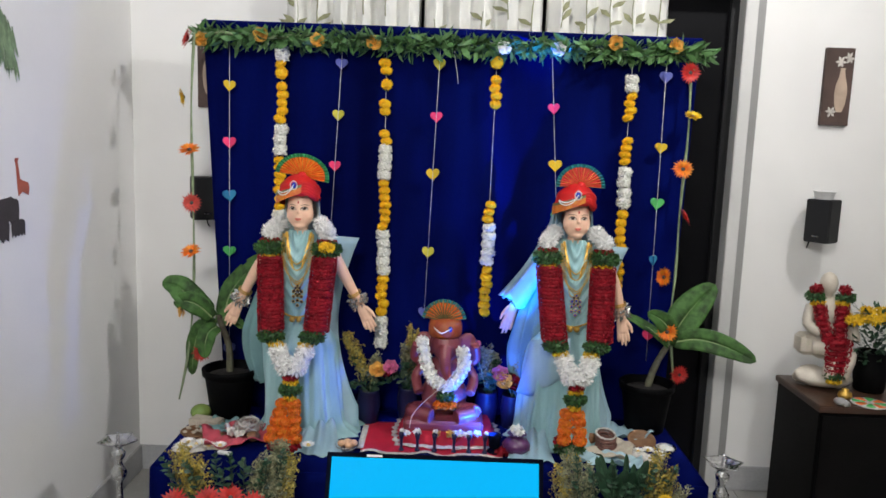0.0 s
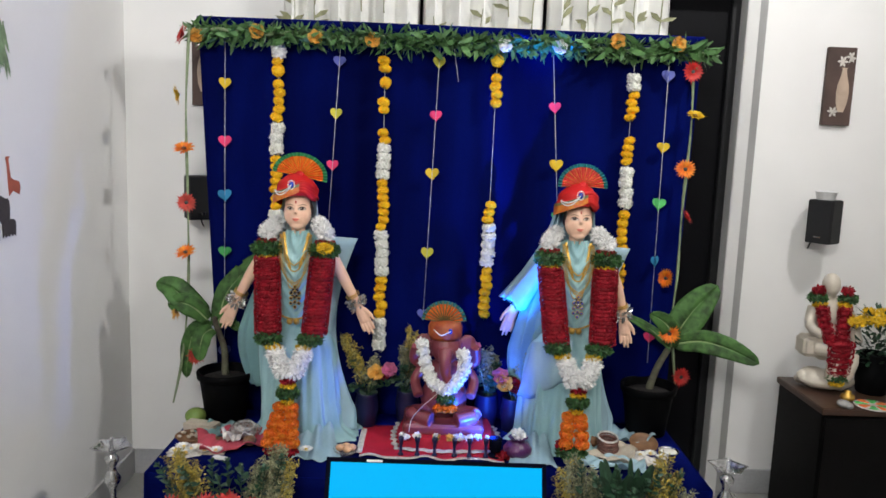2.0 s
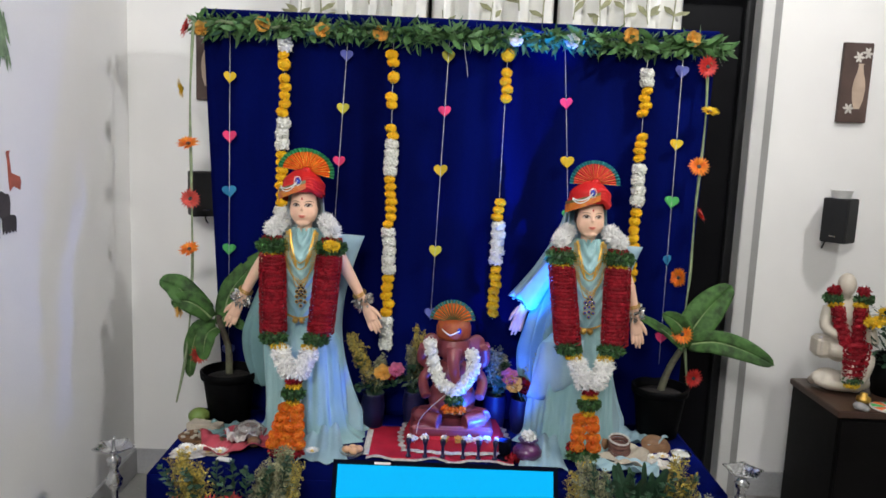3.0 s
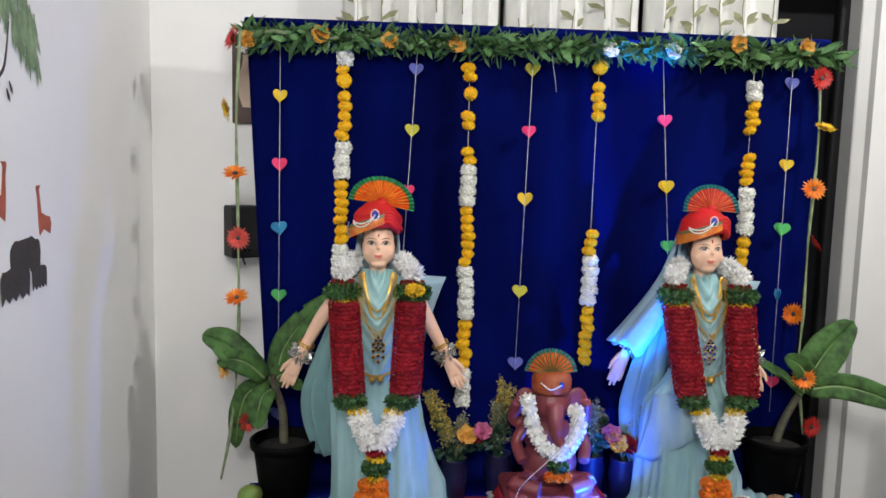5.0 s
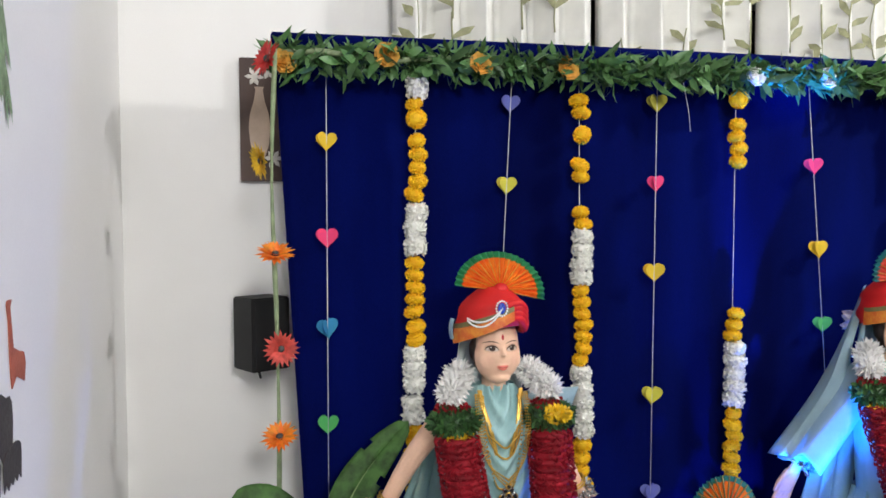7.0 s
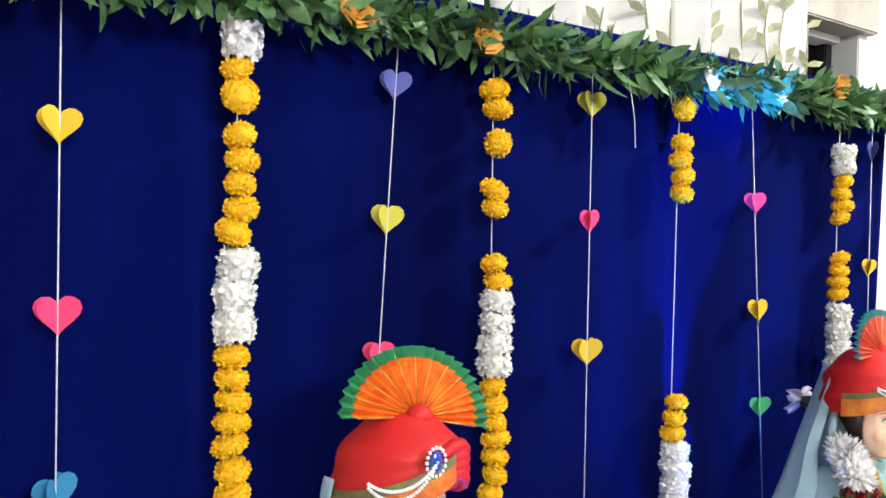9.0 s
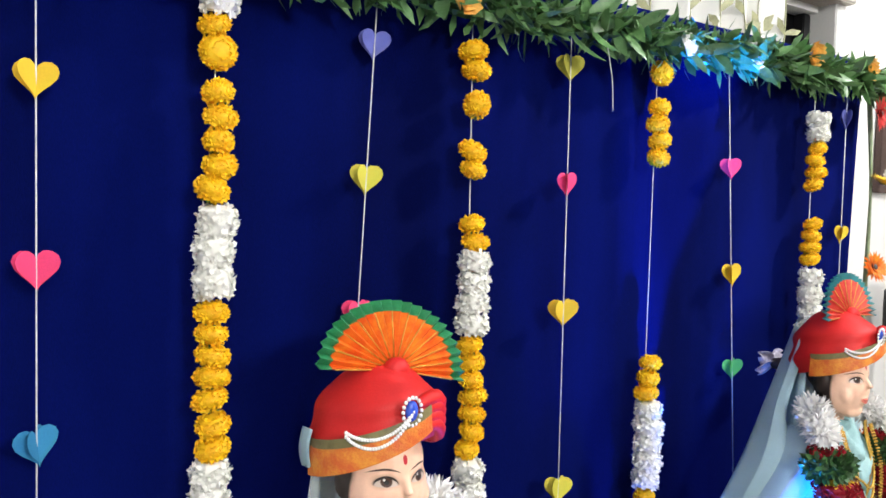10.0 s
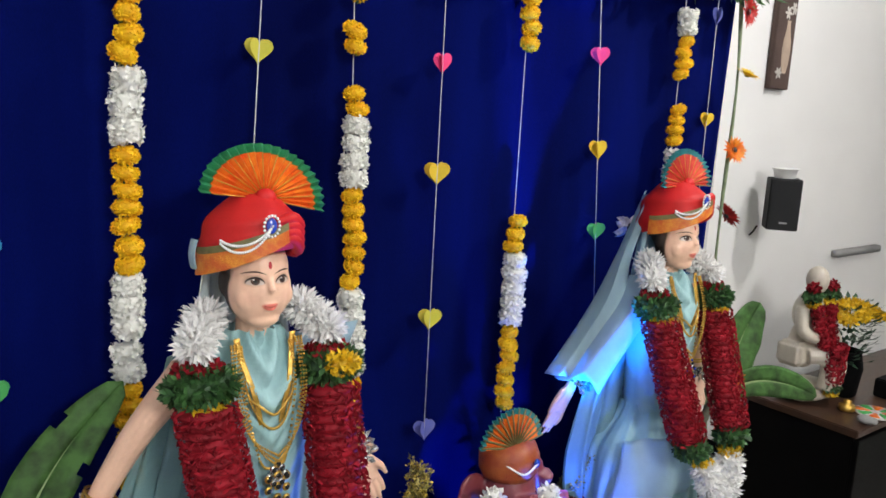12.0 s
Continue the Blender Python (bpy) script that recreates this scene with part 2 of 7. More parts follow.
def grid(bm, fn, nu, nv, wrap=False):
    """A sheet of nu x nv faces through fn(u, v); wrap closes it along u."""
    vs = [[bm.verts.new(fn(i / nu, j / nv)) for j in range(nv + 1)] for i in range(nu if wrap else nu + 1)]
    for i in range(nu):
        a, b = vs[i], vs[(i + 1) % len(vs)]
        for j in range(nv):
            bm.faces.new((a[j], b[j], b[j + 1], a[j + 1]))
    return vs


def ball(bm, c, r, nu=16, nv=10, turn=None):
    """An ellipsoid with centre c and radii r."""
    c, m = Vector(c), (turn or Matrix.Identity(3))
    r = (r, r, r) if isinstance(r, (int, float)) else r
    top, low = bm.verts.new(c + m @ Vector((0, 0, r[2]))), bm.verts.new(c - m @ Vector((0, 0, r[2])))
    rows = []
    for j in range(1, nv):
        p = math.pi * j / nv
        rows.append([bm.verts.new(c + m @ Vector((r[0] * math.sin(p) * math.cos(2 * math.pi * i / nu), r[1] * math.sin(p) * math.sin(2 * math.pi * i / nu), r[2] * math.cos(p)))) for i in range(nu)])
    for i in range(nu):
        k = (i + 1) % nu
        bm.faces.new((top, rows[0][i], rows[0][k]))
        bm.faces.new((low, rows[-1][k], rows[-1][i]))
        for a, b in zip(rows, rows[1:]):
            bm.faces.new((a[i], b[i], b[k], a[k]))


def tube(bm, pts, rad, seg=8, flat=1.0):
    """A tube along pts; rad: one radius or one a point; flat squashes it in depth."""
    pts = [Vector(p) for p in pts]
    rad = [rad] * len(pts) if isinstance(rad, (int, float)) else rad
    rings = []
    for i, p in enumerate(pts):
        d = (pts[min(i + 1, len(pts) - 1)] - pts[max(i - 1, 0)]).normalized()
        side = d.cross(Vector((0, 1, 0)) if abs(d.y) < 0.9 else Vector((1, 0, 0))).normalized()
        up = d.cross(side)
        rings.append([bm.verts.new(p + rad[i] * (math.cos(2 * math.pi * k / seg) * side + flat * math.sin(2 * math.pi * k / seg) * up)) for k in range(seg)])
    for a, b in zip(rings, rings[1:]):
        for k in range(seg):
            bm.faces.new((a[k], a[(k + 1) % seg], b[(k + 1) % seg], b[k]))
    bm.faces.new(rings[0][::-1])
    bm.faces.new(rings[-1])


def lathe(bm, c, profile, seg=28, squash=1.0):
    """A turned body: profile of (radius, height) round the upright through c."""
    rings = [[bm.verts.new((c[0] + r * math.cos(2 * math.pi * k / seg), c[1] + squash * r * math.sin(2 * math.pi * k / seg), c[2] + z)) for k in range(seg)] for r, z in profile]
    for a, b in zip(rings, rings[1:]):
        for k in range(seg):
            bm.faces.new((a[k], a[(k + 1) % seg], b[(k + 1) % seg], b[k]))
    bm.faces.new(rings[0][::-1])
    bm.faces.new(rings[-1])


def box(bm, lo, hi, bevel=0.0, turn=None):
    g = bmesh.ops.create_cube(bm, size=1.0)["verts"]
    lo, hi = Vector(lo), Vector(hi)
    for v in g:
        v.co = Vector([(lo[i] + hi[i]) / 2 + v.co[i] * (hi[i] - lo[i]) for i in range(3)])
    if bevel:
        bmesh.ops.bevel(bm, geom=list({e for v in g for e in v.link_edges}), offset=bevel, segments=2, affect="EDGES")
    if turn:
        bmesh.ops.transform(bm, matrix=turn, verts=bm.verts)


def outline(bm, pts, thick, along):
    """A flat plate with the outline pts (3D), as thick as said along a direction."""
    a = [bm.verts.new(p) for p in pts]
    b = [bm.verts.new(Vector(p) + thick * Vector(along)) for p in pts]
    bm.faces.new(a[::-1])
    bm.faces.new(b)
    for i in range(len(a)):
        k = (i + 1) % len(a)
        bm.faces.new((a[i], a[k], b[k], b[i]))


def smooth(t):
    return t * t * (3 - 2 * t)


def bend(pts, n):
    """n + 1 points on a smooth line through pts."""
    pts = [Vector(p) for p in pts]
    out = []
    for i in range(n + 1):
        s = i / n * (len(pts) - 1)
        k = min(int(s), len(pts) - 2)
        f = s - k
        p0, p1, p2, p3 = pts[max(k - 1, 0)], pts[k], pts[k + 1], pts[min(k + 2, len(pts) - 1)]
        out.append(0.5 * (2 * p1 + (p2 - p0) * f + (2 * p0 - 5 * p1 + 4 * p2 - p3) * f * f + (3 * p1 - p0 - 3 * p2 + p3) * f ** 3))
    return out


def petal(bm, base, way, side, length, width, cup=0.2, mi=0):
    """A small bent petal from base along way."""
    way, side = way.normalized(), side.normalized()
    up = way.cross(side).normalized()
    a = bm.verts.new(base - side * width * 0.2)
    b = bm.verts.new(base + side * width * 0.2)
    m1 = base + way * length * 0.6 + up * cup * length * 0.3
    c = bm.verts.new(m1 + side * width * 0.5)
    d = bm.verts.new(m1 - side * width * 0.5)
    e = bm.verts.new(base + way * length + up * cup * length * 0.1 )
    for f in (bm.faces.new((a, b, c, d)), bm.faces.new((d, c, e))):
        f.material_index = mi


def tuft(bm, c, r, n, length, width, lean=0.35, rng=random, mi=0, power=2.0):
    """Petals or leaflets that stand out all round a body of radii r at c; power over 2 makes the body boxier."""
    c = Vector(c)
    ball(bm, c, [x * 0.93 for x in r], 10, 7)
    for i in range(n):
        z = 1 - 2 * (i + 0.5) / n
        a = i * 2.399963 + rng.uniform(-0.3, 0.3)
        q = math.sqrt(max(0, 1 - z * z))
        d = Vector((q * math.cos(a), q * math.sin(a), z))
        s = (abs(d.x) ** power + abs(d.y) ** power + abs(d.z) ** power) ** (-1 / power)
        p = c + Vector((d.x * r[0], d.y * r[1], d.z * r[2])) * s
        w = (Vector((d.x / r[0], d.y / r[1], d.z / r[2])).normalized() + lean * Vector((rng.uniform(-1, 1), rng.uniform(-1, 1), rng.uniform(-1, 1)))).normalized()
        sd = w.cross(Vector((rng.uniform(-1, 1), rng.uniform(-1, 1), rng.uniform(-1, 1))))
        petal(bm, p - w * length * 0.25, w, sd, length * rng.uniform(0.75, 1.2), width * rng.uniform(0.8, 1.2), rng.uniform(-0.6, 0.6), mi)


def mesh_of(name, bm, materials, shade=True):
    me = bpy.data.meshes.new(name)
    bmesh.ops.recalc_face_normals(bm, faces=bm.faces)
    bm.to_mesh(me)
    bm.free()
    for m in materials if isinstance(materials, (list, tuple)) else [materials]:
        me.materials.append(m)
    if shade:
        me.shade_smooth()
    return me


def thing(name, at, label, category, group="", kind=""):
    ob = new(name)
    ob.empty_display_size = 0.05
    ob.location = at
    return tagged(ob, label, category, group, kind)


def hang(ob, parent):
    ob.parent = parent
    if parent.type == "EMPTY":
        ob.matrix_parent_inverse = Matrix.Translation(-parent.location)
    return ob


def part(name, bm, material, parent, label="", shade=True):
    """Links bm, in the world's metres, as one mesh under a thing or a part."""
    ob = hang(new(name, mesh_of(name, bm, material, shade)), parent)
    if label:
        ob["label"] = label
    return ob


def piece(name, me, parent, m):
    ob = hang(new(name, me), parent)
    ob.matrix_basis = m
    return ob


def single(name, bm, material, at, label, category, group="", kind="", shade=True):
    """One mesh that is a thing by itself, with its origin at its base."""
    bmesh.ops.translate(bm, verts=bm.verts, vec=-Vector(at))
    ob = new(name, mesh_of(name, bm, material, shade))
    ob.location = at
    return tagged(ob, label, category, group, kind)


def put(loc, rot=(0, 0, 0), s=1.0):
    s = (s, s, s) if isinstance(s, (int, float)) else s
    return Matrix.LocRotScale(loc, Euler([radians(a) for a in rot]), s)


def aim(loc, way, spin=0.0, s=1.0):
    """A place whose own z axis points along way."""
    q = Vector(way).to_track_quat("Z", "Y").to_matrix().to_4x4()
    return Matrix.Translation(loc) @ q @ Matrix.Rotation(radians(spin), 4, "Z") @ Matrix.Scale(s, 4)


B = bmesh.new

# ---- room ----
X0, X1, Y0, Y1, TOP = -1.2, 3.2, -2.2, 2.98, 2.75
OX0, OX1, OZ = -0.55, 1.085, 1.93          # the wide opening behind the drape


def wall(name, *boxes, label="plain off-white painted wall", m=WALL):
    bm = B()
    for lo, hi in boxes:
        box(bm, lo, hi)
    return single(name, bm, m, boxes[0][0], label, "wall", kind="structure", shade=False)


wall("wall_west", ((X0 - 0.12, Y0, 0), (X0, Y1 + 0.12, TOP)), label="off-white painted wall with tree stickers")
wall("wall_north", ((X0, Y1, 0), (OX0, Y1 + 0.12, TOP)), ((OX1 + 0.03, Y1, 0), (X1, Y1 + 0.12, TOP)), ((OX0, Y1, OZ), (OX1 + 0.03, Y1 + 0.12, TOP)))
wall("wall_east", ((X1, Y0, 0), (X1 + 0.12, Y1 + 0.12, TOP)))
wall("wall_south", ((X0 - 0.12, Y0 - 0.12, 0), (X1 + 0.12, Y0, TOP)))
wall("ceiling", ((X0 - 0.12, Y0 - 0.12, TOP), (X1 + 0.12, Y1 + 0.12, TOP + 0.1)), label="white painted ceiling", m=CEIL)
fl = wall("floor", ((X0 - 0.12, Y0 - 0.12, -0.1), (X1 + 0.12, Y1 + 0.12, -0.004)), label="pale vitrified tile floor", m=GROUT)
bm = B()
box(bm, (-0.2985, -0.2985, -0.006), (0.2985, 0.2985, 0.0), 0.001)
tile_mesh = mesh_of("floor_tile", bm, FLOOR, False)
nx, ny = 7, 9
for i in range(nx):
    for j in range(ny):
        o = new("floor_tile", tile_mesh)
        o.parent = fl
        o.matrix_parent_inverse = Matrix.Translation(-fl.location)
        o.matrix_basis = put((X0 + 0.31 + 0.6 * i, Y1 - 0.31 - 0.6 * j, 0))

for nm, lo, hi in (("baseboard_west", (X0, Y0, 0), (X0 + 0.012, Y1, 0.1)), ("baseboard_north", (X0 + 0.012, Y1 - 0.012, 0), (OX0, Y1, 0.1)),
                   ("baseboard_north_2", (OX1 + 0.085, Y1 - 0.012, 0), (X1, Y1, 0.1))):
    bm = B()
    box(bm, lo, hi, 0.002)
    single(nm, bm, SKIRT, lo, "grey polished stone skirting along the wall", "baseboard", kind="structure", shade=False)

# dark night glass in the opening, with its jamb
op = thing("window_1", (0.2, Y1, 0), "wide glazed opening, black with night behind it", "window", kind="structure")
bm = B()
box(bm, (OX0, Y1 + 0.05, 0.0), (OX1, Y1 + 0.06, OZ))
part("pane", bm, NIGHT, op, shade=False)
bm = B()
for x in (OX0, 0.2, OX1 - 0.035):
    box(bm, (x, Y1 + 0.02, 0), (x + 0.035, Y1 + 0.05, OZ), 0.003)
part("window_frame", bm, DARKMETAL, op, "black metal frame", shade=False)
bm = B()
box(bm, (OX1 - 0.005, Y1 - 0.05, 0), (OX1 + 0.04, Y1 + 0.12, OZ + 0.05), 0.003)
single("trim_jamb", bm, TRIM, (OX1, Y1, 0), "white painted door jamb beside the dark glass", "trim", kind="structure", shade=False)
# grey strip added for the shadow line between jamb and wall
bm = B()
box(bm, (OX1 + 0.043, Y1 - 0.018, 0), (OX1 + 0.08, Y1 + 0.0, OZ + 0.05), 0.002)
single("shade_strip", bm, GREYPLAIN, (OX1, Y1, 0), "narrow grey strip put in as the shadow line beside the jamb", "trim", kind="structure", shade=False)
bm = B()
box(bm, (-0.70, Y1 - 0.075, 1.945), (1.13, Y1 - 0.001, 2.16), 0.004)
single("trim_pelmet", bm, PELMET, (0, Y1, 1.94), "beige pelmet board over the curtains", "pelmet", kind="structure", shade=False)

# ---- curtains ----


def curtain(x0, x1, folds, seed):
    rng = random.Random(seed)
    c = thing("curtain", ((x0 + x1) / 2, 2.88, 0.9), "cream curtain with olive leaf sprigs, hanging in deep pleats", "curtain", "cream curtains")
    ph = [rng.uniform(0.8, 1.25) for _ in range(folds + 1)]

    def at(u, v):
        s = u * folds
        k = min(int(s), folds - 1)
        w = 0.5 - 0.5 * math.cos(2 * math.pi * (s - k))
        w = w ** 0.42
        x = x0 + (x1 - x0) * u + 0.012 * math.sin(2 * math.pi * (s - k)) * (0.6 + 0.4 * v)
        return Vector((x, 2.925 - 0.078 * w * ph[k] * (0.85 + 0.25 * (1 - v)), 1.0 + 1.15 * v))
    bm = B()
    grid(bm, at, folds * 12, 12)
    cloth = part("cloth", bm, CURTAIN, c)
    cloth.modifiers.new("thick", "SOLIDIFY").thickness = 0.002
    for k in range(folds):
        for z in (1.70, 1.86, 2.04):
            if rng.random() < 0.45:
                continue
            u0 = (k + 0.5 + rng.uniform(-0.12, 0.12)) / folds
            v0 = (z + rng.uniform(-0.05, 0.05) - 1.0) / 1.15
            bm = B()
            stem = []
            for i in range(7):
                u = u0 + 0.10 / folds * math.sin(i * 0.7 + k)
                stem.append(at(u, min(1, v0 - 0.08 + 0.025 * i)) + Vector((0, -0.0035, 0)))
            tube(bm, stem, 0.0026, 5, 0.4)
            for i in range(rng.choice((3, 4, 5))):
                sgn = rng.choice((-1, 1))
                b0 = stem[1 + rng.randrange(6)]
                petal(bm, b0, Vector((sgn * rng.uniform(0.5, 1.0), -0.12, rng.uniform(0.2, 1.0))), Vector((0.7, -0.2, -sgn * 0.6)), rng.uniform(0.045, 0.06), 0.021, 0.1)
            part("leaf_motif", bm, MOTIF, c, "olive leaf sprig woven on the cloth")


curtain(-0.60, -0.112, 6, 3)
curtain(-0.098, 0.332, 5, 8)
curtain(0.348, 0.79, 5, 12)

# ---- velvet drape on its stand ----
drape = thing("backdrop", (0, 2.76, 0.36), "navy blue velvet backdrop hung over a horizontal rod", "backdrop")


def velvet_at(u, v):
    left, right = -0.80 - 0.073 * v, 0.835 + 0.03 * v
    x = left + (right - left) * u
    y = 2.775 - 0.03 * x + 0.007 * math.sin(9 * x + 1.3 * v) * (1 - 0.6 * v) + 0.004 * math.sin(23 * x + 2 * v) + 0.005 * noise.noise(Vector((x * 3, v * 1.5, 4)))
    return Vector((x, y, 0.34 + 1.395 * v))


bm = B()
grid(bm, velvet_at, 110, 40)
cl = part("cloth", bm, VELVET, drape)
cl.modifiers.new("thick", "SOLIDIFY").thickness = 0.003
bm = B()
tube(bm, [(-0.878, 2.803, 1.738), (-0.875, 2.803, 1.738), (-0.3, 2.786, 1.737), (0.3, 2.768, 1.733), (0.868, 2.751, 1.728), (0.872, 2.751, 1.728)], [0.012, 0.018, 0.018, 0.018, 0.018, 0.012], 14)
part("rod_sleeve", bm, VELVET, drape, "velvet sleeve round the rod")
for x in (-0.78, 0.79):
    bm = B()
    tube(bm, [(x, 2.812, 0.0), (x, 2.812, 1.72)], 0.011, 10)
    part("stand_pole", bm, DARKMETAL, drape)
    bm = B()
    tube(bm, [(x, 2.70, 0.012), (x, 2.9, 0.012)], 0.011, 8)
    part("stand_foot", bm, DARKMETAL, drape)

# ---- the platform under its cloth ----
table = thing("platform_table", (0, 2.5, 0), "low platform table draped to the floor in navy velvet", "table")
bm = B()


def drape_at(u, v):
    x0, x1, y0, y1 = -0.865, 0.832, 2.215, 2.75
    per = [(x0, y1), (x0, y0), (x1, y0), (x1, y1)]
    ln = [y1 - y0, x1 - x0, y1 - y0]
    s = u * sum(ln)
    k = 0
    while k < 2 and s > ln[k]:
        s -= ln[k]
        k += 1
    f = min(1, s / ln[k])
    p = Vector(per[k]).lerp(Vector(per[k + 1]), f)
    o = [Vector((-1, 0)), Vector((0, -1)), Vector((1, 0))][k]
    w = (0.012 + 0.010 * math.sin(u * 61) + 0.006 * math.sin(u * 139)) * (1 - v)
    q = p + o * w
    return Vector((q.x, q.y, 0.004 + 0.352 * v))


grid(bm, drape_at, 150, 10)
part("skirt_cloth", bm, VELVET, table).modifiers.new("thick", "SOLIDIFY").thickness = 0.003
bm = B()
box(bm, (-0.862, 2.218, 0.335), (0.829, 2.76, 0.36), 0.006)
part("tabletop", bm, VELVET, table, "velvet covered top")
for x in (-0.8, 0.79):
    for y in (2.28, 2.7):
        bm = B()
        box(bm, (x - 0.02, y - 0.02, 0), (x + 0.02, y + 0.02, 0.335), 0.003)
        part("leg", bm, BROWNWOOD, table)



def front(x):
    """Depth of the plane in which the strings hang."""
    return 2.737 - 0.03 * x


# ---- leaf garland along the top ----
rng = random.Random(11)
gar = thing("leaf_garland", (0, 2.72, 1.69), "dense green leaf garland with yellow roses along the top rod", "garland")
bm = B()
tube(bm, [(-0.875 + 1.745 * i / 40, 2.735 + 0.006 * math.sin(i * 1.7), 1.70 + 0.006 * math.sin(i * 0.9) - 0.008 * i / 40) for i in range(41)], 0.007, 6)
part("cord", bm, STEM, gar)
leaf_meshes = []
for i in range(5):
    bm = B()
    ln, w, cu = 0.038 + 0.006 * i, 0.0074 + 0.0014 * (i % 3), (0.15, -0.1, 0.3, 0.05, -0.25)[i]

    def lf(u, v, ln=ln, w=w, cu=cu):
        half = w * math.sin(math.pi * min(1, v * 0.97 + 0.02)) ** 0.8
        return Vector(((u - 0.5) * 2 * half, 0.25 * abs(u - 0.5) * half * 2 + cu * ln * v * v, ln * v))
    grid(bm, lf, 2, 5)
    leaf_meshes.append(mesh_of("leaf", bm, LEAF))
for i in range(298):
    x = -0.885 + 1.765 * (i + rng.random()) / 298
    a = rng.uniform(-2.75, 2.75)
    side = rng.choice((-1, 1))
    way = Vector((0.75 * side * abs(math.cos(a * 0.5)) + 0.2 * math.sin(i), -rng.uniform(0.1, 1.0), math.cos(a) * 0.75 - 0.25))
    piece("leaf", rng.choice(leaf_meshes), gar, aim((x, front(x) - 0.014 - 0.02 * rng.random(), 1.70 + rng.uniform(-0.022, 0.014) - 0.008 * i / 298), way, rng.uniform(0, 360), rng.uniform(0.75, 1.25)))
bm = B()
for i in range(1700):          # the finer inner foliage of the same garland
    x = -0.88 + 1.755 * (i + rng.random()) / 1700
    w = Vector((rng.uniform(-1, 1), rng.uniform(-1, 0.1), rng.uniform(-1.0, 0.75)))
    petal(bm, Vector((x, front(x) - 0.008, 1.697 + rng.uniform(-0.026, 0.022) - 0.008 * i / 1700)), w, w.cross(Vector((rng.uniform(-1, 1), 0.4, rng.uniform(-1, 1)))), rng.uniform(0.03, 0.055), rng.uniform(0.008, 0.014), rng.uniform(-0.5, 0.5))
part("inner_foliage", bm, LEAF_FINE, gar)


def rose_mesh(name, m, rng):
    bm = B()
    for ring, (n, ln, open_) in enumerate(((3, 0.016, 0.15), (4, 0.02, 0.4), (5, 0.023, 0.75), (6, 0.024, 1.1))):
        for i in range(n):
            a = 2 * math.pi * (i + 0.5 * ring) / n + rng.uniform(-0.2, 0.2)
            w = Vector((math.cos(a) * open_, math.sin(a) * open_, 1))
            petal(bm, Vector((math.cos(a) * 0.003 * ring, math.sin(a) * 0.003 * ring, 0)), w, Vector((-math.sin(a), math.cos(a), 0)), ln, ln * 1.05, -0.9)
    return mesh_of(name, bm, m)


ROSE = {k: rose_mesh("rose", m, rng) for k, m in dict(yellow=PEACHFL, red=ROSE_RED, pink=PINKFL, white=MUM).items()}
for x, z, k in ((-0.857, 1.678, "yellow"), (-0.65, 1.701, "yellow"), (-0.454, 1.687, "yellow"), (-0.262, 1.685, "yellow"), (0.181, 1.681, "white"),
                (0.365, 1.684, "white"), (0.557, 1.712, "yellow"), (0.759, 1.708, "yellow")):
    piece("rose", ROSE[k], gar, aim((x, front(x) - 0.035, z), (rng.uniform(-0.3, 0.3), -1, rng.uniform(-0.1, 0.5)), rng.uniform(0, 90), 0.95))

